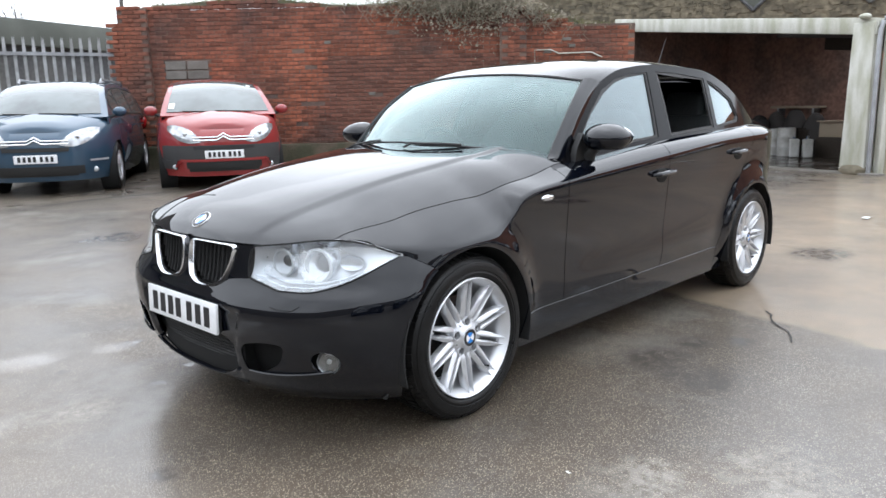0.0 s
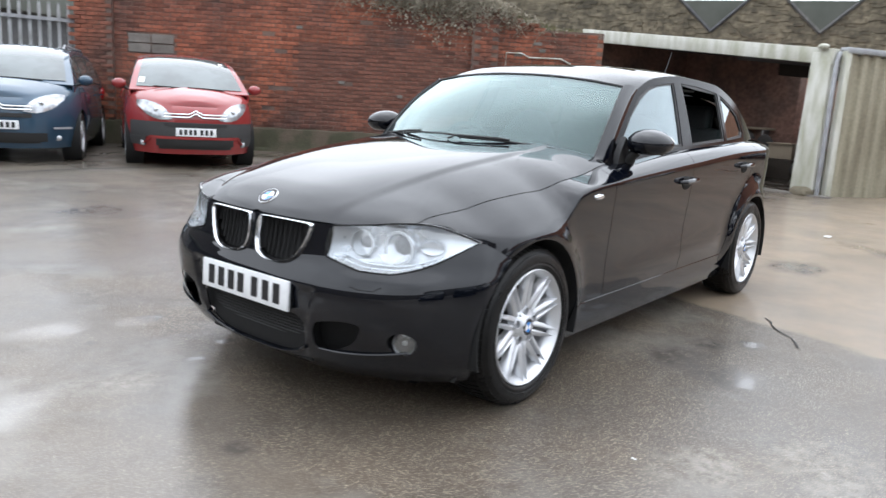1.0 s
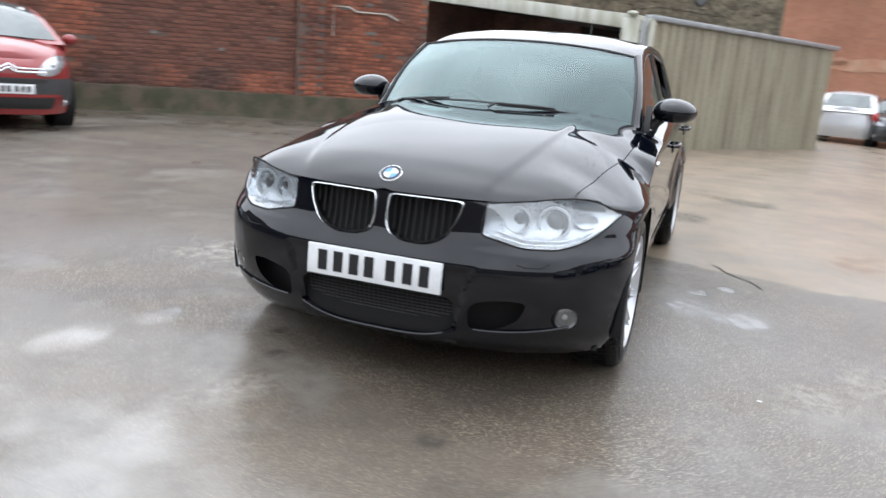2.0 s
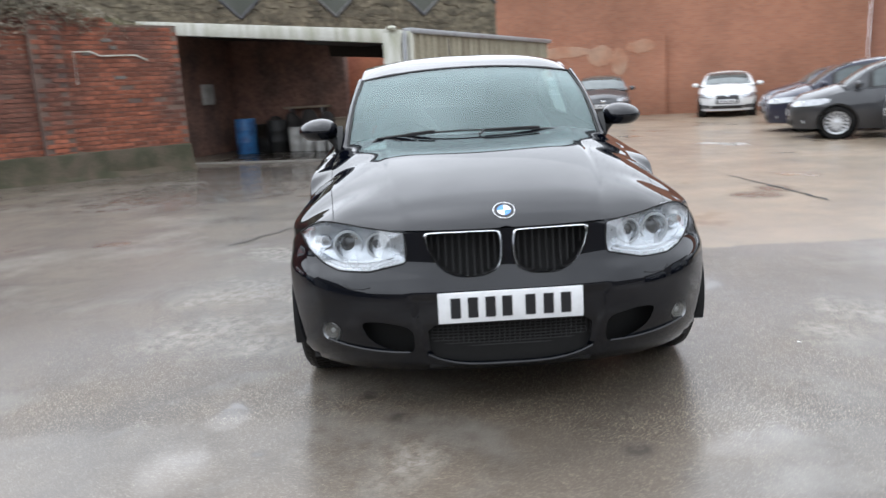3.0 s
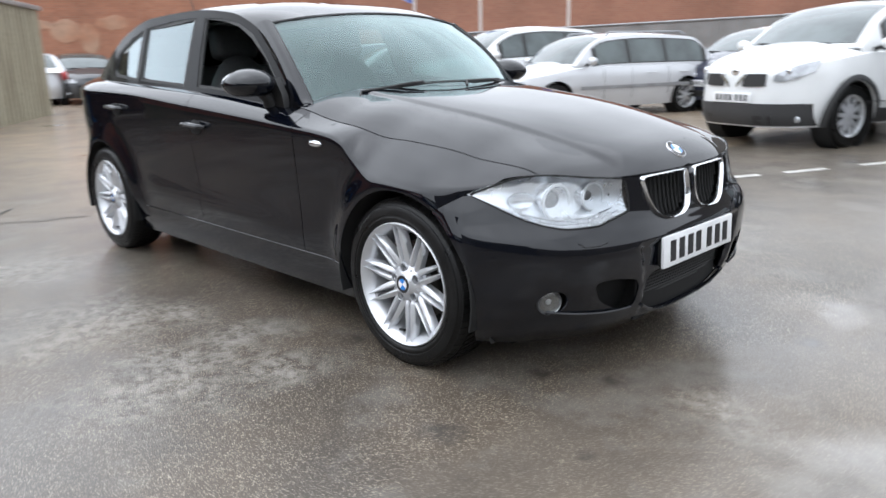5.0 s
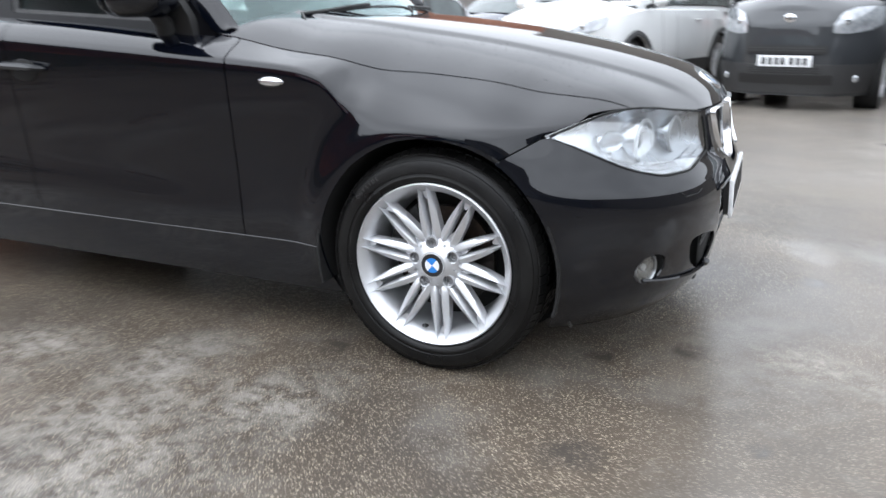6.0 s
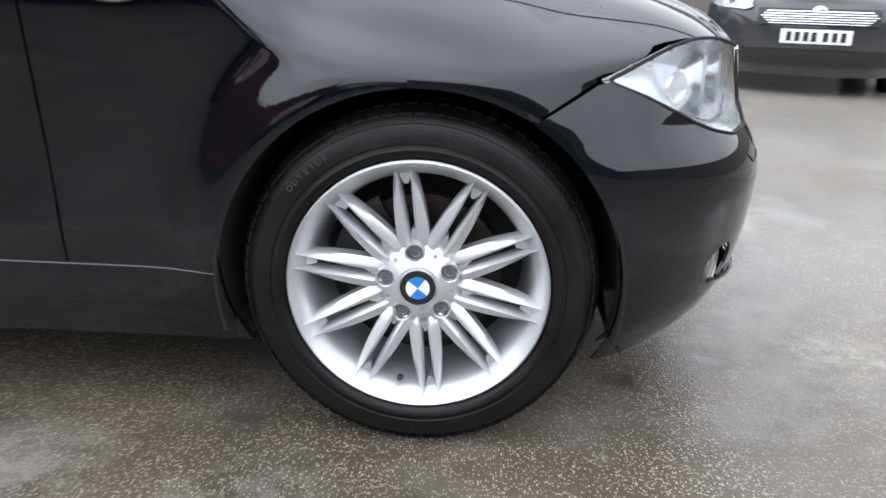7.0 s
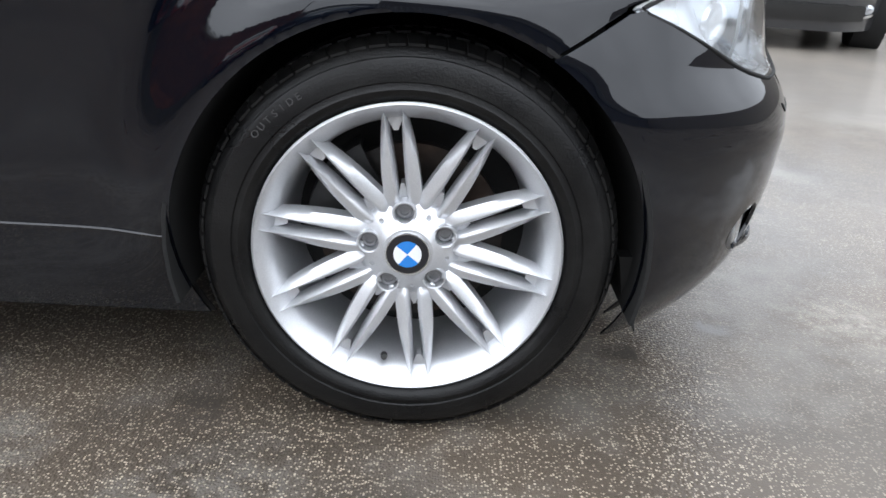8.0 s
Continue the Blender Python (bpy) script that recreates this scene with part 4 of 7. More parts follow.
for k, (x, y, w) in enumerate(((-6.03, 0.67, 0.045), (0.14, 1.36, 0.006))):
    bits = np.zeros((4, 3, 3))
    for i in range(4):
        for j in range(3):
            bits[i, j] = (i - 1.5) * w + 0.3 * w * noise.noise((i, j, k)), (j - 1) * w * 0.7, 0.006 + 0.25 * w * abs(noise.noise((i * 2.1, j * 1.7, k + 5)))
    tagged(part("paper_scrap", sheet(bits, 0.001), SCRAP, m=Matrix.Translation(on_ground(x, y, 0.003)) @ Matrix.Rotation(k * 1.3, 4, "Z")), "small crumpled white paper scrap on the wet ground", "litter", "litter in the yard")

# ---- black hatchback: its surface ----
nose_x = curve((0.15, 0.60), (0.20, 0.652), (0.30, 0.695), (0.40, 0.711), (0.465, 0.714), (0.49, 0.710), (0.53, 0.693), (0.57, 0.676), (0.60, 0.670), (0.70, 0.655), (0.76, 0.64))
low_y = curve((0.15, 0.765), (0.25, 0.798), (0.31, 0.802), (0.36, 0.806), (0.50, 0.810), (0.65, 0.818), (0.80, 0.826), (0.92, 0.828))
edge_drop = curve((-3.5, 0.905), (-2.5, 0.885), (-1.5, 0.850), (-0.6, 0.800), (-0.38, 0.775), (-0.15, 0.705), (0.05, 0.680), (0.33, 0.676), (0.5, 0.694), (0.6, 0.703), (0.66, 0.706))
crease_z = curve((-3.5, 0.965), (-2.3, 0.943), (-1.6, 0.900), (-1.1, 0.872), (-0.65, 0.846), (-0.42, 0.828), (-0.33, 0.805), (-0.27, 0.750), (-0.20, 0.706), (-0.10, 0.684), (0.05, 0.678), (0.20, 0.683), (0.33, 0.697), (0.44, 0.719), (0.5, 0.727), (0.6, 0.720), (0.66, 0.706))
mid_z = curve((0.655, 0.711), (0.645, 0.722), (0.616, 0.748), (0.55, 0.785), (0.40, 0.832), (0.20, 0.877), (-0.10, 0.925), (-0.40, 0.957), (-0.80, 0.985))
crown_p = curve((-0.80, 5.2), (0.0, 3.6), (0.6, 2.6))
belt_z = curve((-0.74, 0.905), (-1.4, 0.955), (-2.3, 0.995), (-3.3, 1.02))
belt_y = curve((-0.74, 0.715), (-1.0, 0.733), (-1.6, 0.747), (-2.3, 0.744), (-2.7, 0.722), (-3.0, 0.672), (-3.45, 0.50))
seam_y = curve((-0.74, 0.716), (-0.5, 0.726), (-0.25, 0.712), (0.0, 0.690), (0.25, 0.660), (0.48, 0.634))
fold_y = curve((-0.72, 0.50), (-0.3, 0.478), (0.0, 0.460), (0.25, 0.438), (0.48, 0.402), (0.62, 0.36))
rail_z = curve((-0.76, 0.915), (-1.0, 1.125), (-1.2, 1.262), (-1.45, 1.335), (-1.8, 1.362), (-2.3, 1.345), (-2.6, 1.275), (-2.85, 1.15), (-3.0, 1.06), (-3.1, 1.02))
roof_z = curve((-1.10, 1.318), (-1.2, 1.350), (-1.3, 1.373), (-1.6, 1.405), (-2.0, 1.415), (-2.6, 1.38), (-3.2, 1.29))
WHEELS = ((0.0, 1, "front"), (0.0, -1, "front"), (-2.66, 1, "rear"), (-2.66, -1, "rear"))
HUB_Z, ARCH = 0.312, 0.348


nose_n = curve((0.15, 2.7), (0.30, 2.9), (0.52, 2.95), (0.60, 2.55), (0.72, 2.5))


def nose_share(x, z):
    n = nose_n(z)
    return np.maximum(1 - (np.maximum(x, 0) / nose_x(z)) ** n, 0) ** (1 / n)


def tail_share(x):
    return 1 - 0.40 * np.clip((-2.80 - x) / 0.70, 0, 1) ** 2


def flank(x, z):
    """Half width of the body below its crease."""
    y = low_y(z)
    for wx in (0.0, -2.66):
        r = np.hypot(x - wx, z - HUB_Z)
        y = y + 0.036 * np.exp(-((r - ARCH) / 0.075) ** 2) * smooth01((z - 0.2) / 0.2)
    y = y + 0.010 * np.exp(-((z - 0.40 - 0.03 * (-1 - x)) / 0.05) ** 2) * smooth01((-0.5 - x) / 0.5) * smooth01((2.3 + x) / 0.3)
    return y * nose_share(x, z) * tail_share(x)


def deck(x, y):
    """Height of the bonnet and the tops of the wings."""
    ze, zc = edge_drop(x), mid_z(x)
    d = np.clip(np.abs(y) / np.maximum(flank(x, ze), 1e-4), 0, 1)
    a = np.abs(y)
    brow = 0.030 * smooth01((x - 0.20) / 0.24) * smooth01((0.68 - x) / 0.18) * smooth01((a - 0.36) / 0.28)
    rear_rise = 0.018 * smooth01((-0.46 - x) / 0.26) * (1 - d ** 9)
    return ze + (zc - ze) * (1 - d ** crown_p(x)) + brow + rear_rise


def side_points(xs, n_top=14, n_low=34):
    rows = []
    for x in xs:
        zc, yt = crease_z(x), (seam_y(x) if x > -0.74 else belt_y(x))
        yc = flank(x, zc)
        yt = min(yt, yc - 0.014)
        s = np.linspace(0, 1, n_top, endpoint=False) ** 0.8
        y = yt + (yc - yt) * s
        zt = deck(x, yt) if x > -0.74 else belt_z(x)
        # the wing leaves its shut line at the slope of the bonnet
        fall = (deck(x, yt - 0.012) - deck(x, yt)) / 0.012 * (yc - yt) / max(zt - zc, 0.01)
        lean = 0.45 + (np.clip(fall, 0.2, 0.85) - 0.45) * smooth01((x + 0.80) / 0.15)
        top = np.stack([np.full_like(y, x), y, zc + (zt - zc) * (1 - lean * s - (1 - lean) * s ** 3)], 1)
        z = zc - (zc - 0.17) * np.linspace(0, 1, n_low) ** 1.15
        low = np.stack([np.full_like(z, x), flank(np.full_like(z, x), z), z], 1)
        p = np.concatenate([top, low])
        for _ in range(2):
            p[1:-1] = 0.25 * p[:-2] + 0.5 * p[1:-1] + 0.25 * p[2:]
        rows.append(p)
    return np.array(rows)


SIDE_X = np.concatenate([np.linspace(0.34, -0.8, 90), np.linspace(-0.82, -3.5, 110)])
side_shell = to_mesh(sheet(side_points(SIDE_X)[:, ::-1], 0.004), "side")


def disc_cutter(x, r, y0=0.4, y1=1.2, steps=72, bm=None):
    return prism([(x + r * math.cos(2 * math.pi * k / steps), HUB_Z + r * math.sin(2 * math.pi * k / steps)) for k in range(steps)], "y", y0, y1, bm)


car = thing("hatchback_car", pose(0, 0, 0), "black five-door hatchback with silver twin-spoke wheels and open side windows", "car", kind="")

# panels of the flank, each between its shut lines (x, z)
G = 0.0022
BUMPER_LINE = [(0.36, 0.682), (0.285, 0.668), (0.10, 0.560)]
arches = disc_cutter(0.0, ARCH)
arches = disc_cutter(-2.66, ARCH, bm=arches)
side_open = carve(side_shell, arches)
FRONT_EDGE = [(-0.742, 0.97), (-0.692, 0.93), (-0.655, 0.89), (-0.642, 0.84), (-0.640, 0.50), (-0.640, 0.322)]
MID_EDGE = [(-1.56, 1.0), (-1.545, 0.80), (-1.53, 0.55), (-1.52, 0.322)]
REAR_EDGE = [(-2.66, 1.05), (-2.64, 0.92), (-2.58, 0.86), (-2.40, 0.66), (-2.27, 0.47), (-2.21, 0.322)]
shift = lambda edge, d: [(x + d, z) for x, z in edge]
PANELS = {
    "front_door": shift(FRONT_EDGE, -G) + shift(MID_EDGE, G)[::-1],
    "rear_door": shift(MID_EDGE, -G) + shift(REAR_EDGE, G)[::-1],
    "rear_quarter": shift(REAR_EDGE, -G) + [(-2.21, 0.15), (-3.6, 0.15), (-3.6, 1.1), (-2.66, 1.1)],
}
PANELS["front_door"] = [(-0.735, 1.1)] + PANELS["front_door"] + [(-1.56, 1.1)]
PANELS["rear_door"] = [(-1.56, 1.1)] + PANELS["rear_door"] + [(-2.66, 1.1)]
panel = {name: carve(side_open, prism(poly, "y", 0.4, 1.2), "INTERSECT") for name, poly in PANELS.items()}
wing = to_mesh(sheet(side_points(np.linspace(0.470, -0.80, 150))[:, ::-1], 0.003), "front_wing")
wing = carve(wing, prism([(-0.742 + G, 1.1)] + shift(FRONT_EDGE, G) + [(-0.640 + G, 0.05), (-1.0, 0.05), (-1.0, 1.1)], "y", 0.4, 1.2))
wing = carve(wing, disc_cutter(0.0, ARCH))
lamp_top = curve((0.372, 0.702), (0.46, 0.713), (0.52, 0.720), (0.58, 0.729), (0.64, 0.733), (0.69, 0.727), (0.735, 0.706), (0.785, 0.672))
lamp_low = curve((0.366, 0.594), (0.44, 0.577), (0.52, 0.562), (0.60, 0.562), (0.66, 0.575), (0.70, 0.593), (0.74, 0.622), (0.785, 0.669))
LAMP_Y = np.linspace(0.376, 0.783, 22)
HEADLIGHT = [(y, float(lamp_top(y))) for y in LAMP_Y] + [(y, float(lamp_low(y))) for y in LAMP_Y[::-1]] + [(0.366, 0.600), (0.362, 0.640), (0.368, 0.690)]
wing = carve(wing, prism(HEADLIGHT, "x", 0.2, 1))
wing = carve(wing, prism([(0.7, 0.682)] + [(x, z + G) for x, z in BUMPER_LINE] + [(0.10, 0.1), (0.7, 0.1)], "y", 0.4, 1.2))
wing = carve(wing, prism([(0.2, 0.322), (0.2, 0.1), (-1.0, 0.1), (-1.0, 0.322)], "y", 0.4, 1.2))
panel["front_wing"] = wing
skirt = carve(side_open, prism([(-0.30, 0.322 - G), (-0.30, 0.1), (-2.21 + G, 0.1), (-2.21 + G, 0.322 - G)], "y", 0.4, 1.2), "INTERSECT")
door_parts = {}
for side in (1, -1):
    for name, me in panel.items():
        door_parts[name, side] = part(name, me if side > 0 else mirrored(me), BLACK_PAINT, car)
    part("side_skirt", skirt if side > 0 else mirrored(skirt), BLACK_PAINT, car)

ledge = bmesh.new()
tube([(x, float(flank(np.array(x), np.array(0.3215))) - 0.0005, 0.3215) for x in np.linspace(-0.352, -2.20, 40)], 0.003, 6, ledge)
ledge_me = to_mesh(ledge)
for side in (1, -1):
    part("sill_edge", ledge_me if side > 0 else mirrored(ledge_me), BLACK_PAINT, car)

# dark inner skin behind the shut lines
inner = side_points(np.linspace(0.26, -3.45, 60))[:, ::-1] * np.array([1, 0.965, 1.0]) - np.array([0, 0, 0.012])
inner_me = carve(sheet(inner, 0.004), disc_cutter(-2.66, ARCH + 0.005, bm=disc_cutter(0.0, ARCH + 0.005)))
for side in (1, -1):
    part("inner_skin", inner_me if side > 0 else mirrored(inner_me), BLACK_DEEP, car)

# bonnet: one sheet, cut along its shut line
us, ws = np.linspace(0, 1, 90), np.linspace(-1, 1, 161)
bon = np.zeros((len(us), len(ws), 3))
for j, w in enumerate(ws):
    a = w * 0.752 * math.pi / 2
    xf = 0.654 * math.cos(a) ** (0.8 - 0.2 * w ** 6)
    yf = 0.80 * math.copysign(abs(math.sin(a)) ** 0.8, w) * (0.737 / 0.752) ** (w ** 4)
    xr = -0.752 + 0.20 * (1 - abs(w) ** 2.2)
    for i, u in enumerate(us):
        x = xr + (xf - xr) * u
        t = float(smooth01((x - 0.05) / max(xf - 0.05, 0.05))) if x > 0.05 else 0.0
        y = w * 0.745 * (1 - t) + yf * t
        inside = float(smooth01((fold_y(x) - abs(y)) / 0.035)) * float(smooth01((0.64 - x) / 0.16))
        bon[i, j] = x, y, deck(np.array(x), np.array(y)) + 0.001 + 0.0065 * inside
SEAM_X = np.linspace(-0.85, 0.478, 30)
seam = [(x, float(seam_y(x)) - 1.2 * G) for x in SEAM_X] + [(0.482, 0.82), (0.80, 0.82)]
bonnet = part("bonnet", carve(sheet(bon, 0.006), prism(seam + [(x, -y) for x, y in seam[::-1]], "z", 0.4, 1.3), "INTERSECT"), BLACK_PAINT, car)
part("engine_bay_cover", sheet(bon[3:-3:3, 6:-6:3] - np.array([0, 0, 0.03]), 0.004), BLACK_DEEP, bonnet)


# front bumper and nose
def wide(z):
    """The bumper stands out beyond the wings below the lamps."""
    return 1.002 + 0.054 * smooth01((0.72 - z) / 0.14)


def nose_point(a, z):
    e = 2 / nose_n(z)
    x, y = nose_x(z) * np.cos(a) ** e, low_y(z) * wide(z) * np.sign(a) * np.abs(np.sin(a)) ** e
    return x, y


zs = np.concatenate([np.linspace(0.165, 0.48, 26), np.linspace(0.49, 0.60, 16), np.linspace(0.61, 0.703, 9)])
angles = np.linspace(-1, 1, 221) * (math.pi / 2) * 0.985
nose = np.zeros((len(angles), len(zs), 3))
for i, a in enumerate(angles):
    for j, z in enumerate(zs):
        x, y = nose_point(a, z)
        y *= 1 - 0.026 * float(smooth01((0.36 - x) / 0.26)) * float(smooth01((0.72 - z) / 0.14))
        hollow = 0.013 * float(smooth01((0.302 + 0.28 * (z - 0.243) - abs(y)) / 0.014)) * float(smooth01((0.487 - z) / 0.02)) * float(smooth01((z - 0.20) / 0.03))
        x -= hollow
        flare = 0.016 * math.exp(-((math.hypot(x, z - HUB_Z) - ARCH) / 0.10) ** 2)
        nose[i, j] = x, y + math.copysign(flare, a) * min(1, abs(y) / 0.8), z
nose_shell = to_mesh(sheet(nose, 0.005), "nose")
KIDNEY = rounded([(0.022, 0.697), (0.018, 0.61), (0.034, 0.566), (0.09, 0.545), (0.178, 0.544), (0.243, 0.571), (0.280, 0.628), (0.299, 0.692), (0.285, 0.702), (0.05, 0.702)], 2)
GRILLE = rounded([(-0.30, 0.385), (0.30, 0.385), (0.296, 0.262), (0.262, 0.226), (0.15, 0.206), (-0.15, 0.206), (-0.262, 0.226), (-0.296, 0.262)], 2)
INTAKE = rounded([(0.352, 0.362), (0.47, 0.385), (0.548, 0.380), (0.52, 0.312), (0.45, 0.272), (0.352, 0.252)], 2)
FOG = [(0.664 + 0.040 * math.cos(k / 14 * math.pi), 0.325 + 0.040 * math.sin(k / 14 * math.pi)) for k in range(28)]
flip = lambda poly: [(-a, b) for a, b in poly]
holes = prism(GRILLE, "x", 0.2, 1)
for poly in (KIDNEY, INTAKE, FOG, HEADLIGHT):
    prism(poly, "x", 0.25 if poly is HEADLIGHT else 0.3, 1, holes)
    prism(flip(poly), "x", 0.25 if poly is HEADLIGHT else 0.3, 1, holes)
bumper_me = carve(nose_shell, holes)
disc = disc_cutter(0.0, ARCH, -1.2, 1.2)
bumper_me = carve(bumper_me, disc)
upper = [(x, z - G) for x, z in BUMPER_LINE] + [(-0.1, 0.45), (-0.1, 0.8), (0.36, 0.8)]
bumper_me = carve(bumper_me, prism(upper, "y", -1.2, 1.2))
bumper = part("front_bumper", bumper_me, BLACK_PAINT, car)

# cavity behind the openings
back = nose.copy()[38:-38:4, :26:3] * np.array([0.92, 0.96, 1]) - np.array([0.02, 0, 0])
part("nose_cavity", sheet(back, 0.003), BLACK_DEEP, bumper)
back = nose.copy()[82:-82:4, 20::3] * np.array([0.91, 1, 1]) - np.array([0.02, 0, 0])
part("nose_cavity", sheet(back, 0.003), BLACK_DEEP, bumper)

part("grille_box", box(0.46, 0.640, -0.305, 0.305, 0.185, 0.40, 0.01), BLACK_DEEP, bumper)


def on_nose(y, z, out=0.0):
    """The point of the nose at that width and height, moved out along x."""
    n = nose_n(z)
    return nose_x(z) * max(1 - (abs(y) / (low_y(z) * wide(z))) ** n, 0) ** (1 / n) + out


def nose_frame(poly, width, out, depth, inner_out=None):
    """A raised frame that follows an outline on the nose."""
    q = np.array(poly)
    c = q.mean(0)
    bm, rings = bmesh.new(), []
    for grow, lift in ((1.0, -depth), (1.0, out), (1 - 0.4 * width, out + 0.004), (1 - width, out - 0.002), (1 - 1.2 * width, -0.008)):
        ring = []
        for y, z in c + (q - c) * grow:
            ring.append(bm.verts.new((on_nose(y, z, lift), y, z)))
        rings.append(ring)
    for r, s in zip(rings, rings[1:]):
        for k in range(len(q)):
            bm.faces.new((r[k], r[(k + 1) % len(q)], s[(k + 1) % len(q)], s[k]))
    return bm


for side in (1, -1):
    kid = KIDNEY if side > 0 else flip(KIDNEY)
    kidney = part("kidney_grille", nose_frame([(a, b) for a, b in kid], 0.065, 0.010, 0.03), CHROME, car, "chrome grille surround with black upright bars")
    for k in range(10):
        y = 0.042 + k * 0.0255
        top, low = 0.698, float(curve((0.04, 0.575), (0.09, 0.552), (0.17, 0.552), (0.235, 0.585), (0.275, 0.64))(y))
        bm = bmesh.new()
        tube([(on_nose(y, z, -0.022), side * y, z) for z in np.linspace(low, top, 5)], 0.0045, 6, bm)
        part("grille_bar", bm, BLACK_DEEP, kidney)

# lower mesh grille, side intakes, fog lamps
mesh_bm = bmesh.new()
for k in range(14):
    z = 0.214 + k * 0.0130
    half = 0.29 if z > 0.25 else 0.22
    tube([(on_nose(y, z, -0.045), y, z) for y in np.linspace(-half, half, 13)], 0.0028, 5, mesh_bm)
for k in range(31):
    y = -0.285 + k * 0.019
    tube([(on_nose(y, z, -0.045), y, z) for z in (0.214, 0.30, 0.383)], 0.0022, 5, mesh_bm)
part("lower_grille", mesh_bm, BLACK_TRIM, bumper, "black honeycomb mesh in the lower air opening")
lip = bmesh.new()
tube([(on_nose(y, 0.197 + 0.052 * (abs(y) / 0.3) ** 3.5, 0.004), y, 0.197 + 0.052 * (abs(y) / 0.3) ** 3.5) for y in np.linspace(-0.305, 0.305, 41)], 0.007, 8, lip)
part("lower_lip", lip, BLACK_PAINT, bumper)
for side in (1, -1):
    x = on_nose(0.664, 0.325)
    fog = part("fog_lamp", lathe([(-0.03, 0.0), (-0.022, 0.024), (-0.004, 0.036), (0.002, 0.0405), (-0.004, 0.0425), (-0.03, 0.0425)], 32), FOG_BOWL, bumper, "round fog lamp with a frosted grey glass", m=pose(x - 0.012, side * 0.666, 0.325, 0, 0, -90 + side * 30))
    part("fog_glass", ball(0, 0, 0, 0.038, 0.008, 0.038), FOG_GLASS, fog, m=pose(0, -0.003, 0))
    part("fog_bulb", ball(0, -0.010, 0, 0.010, 0.006, 0.010), BADGE_WHITE, fog)
    blade = bmesh.new()
    tube([(on_nose(y, 0.262 + 0.03 * (y - 0.37) / 0.3, 0.004), side * y, 0.262 + 0.03 * ((y - 0.37) / 0.3) ** 2) for y in np.linspace(0.37, 0.68, 12)], 0.005, 6, blade)
    part("bumper_blade", blade, BLACK_PAINT, bumper)
    flap = bmesh.new()
    tube([(on_nose(y, z, 0.0005), side * y, z) for y, z in ((0.50, 0.512), (0.53, 0.505), (0.58, 0.505), (0.60, 0.52))], 0.0018, 5, flap)
    part("washer_flap_gap", flap, BLACK_DEEP, bumper)
    tip = bmesh.new()
    prism([(0.330, 0.30), (0.355, 0.30), (0.374, 0.165), (0.345, 0.225)], "y", 0.735, 0.765, tip)
    part("air_deflector", tip if side > 0 else mirrored(to_mesh(tip)), BLACK_TRIM, bumper)

# number plate, with bars for its characters
plate = part("number_plate", box(-0.006, 0.006, -0.26, 0.26, -0.0555, 0.0555, 0.003), PLATE_WHITE, car, "white plate with black bars for its characters", m=pose(0.714, 0, 0.436, 0, -2, 0))
CELLS = [(0.085, 0.070), (0.205, 0.070), (0.325, 0.070), (0.440, 0.070), (0.600, 0.070), (0.725, 0.070), (0.845, 0.070)]
for cell in CELLS:
    part("plate_bar", bars([cell], 0.52, 0.074), INK, plate, m=pose(0.0062, 0, 0))
part("plate_holder", box(-0.02, -0.005, -0.255, 0.255, -0.05, 0.05), BLACK_TRIM, plate)


def roundel(parent, m, r):
    """A plain quartered disc in a dark ring."""
    ring = part("badge", lathe([(-0.004, 0), (-0.004, r), (0.001, r), (0.003, r * 0.97), (0.003, r * 0.93), (0.002, r * 0.90), (0.002, 0)], 40), CHROME, parent, "round quartered badge", m=m)
    dark = part("badge_ring", lathe([(0.0015, r * 0.92), (0.0035, r * 0.92), (0.0035, r * 0.62), (0.0015, r * 0.62)], 40), INK, ring)
    for k in range(4):
        bm = bmesh.new()
        pts = [(0, 0)] + [(r * 0.62 * math.cos(math.pi / 2 * (k + s / 8)), r * 0.62 * math.sin(math.pi / 2 * (k + s / 8))) for s in range(9)]
        prism(pts, "y", 0.001, 0.004, bm)
        part("badge_quarter", bm, BADGE_BLUE if k % 2 else BADGE_WHITE, ring)
    return ring


slope = math.degrees(math.atan2(float(mid_z(0.58) - mid_z(0.64)), 0.06))
roundel(bonnet, pose(0.604, 0, float(deck(np.array(0.604), np.array(0.0))) + 0.003, 0, slope, 0) @ pose(0, 0, 0, 90, 0, 0) @ pose(0, 0, 0, 0, 0, 0), 0.041)

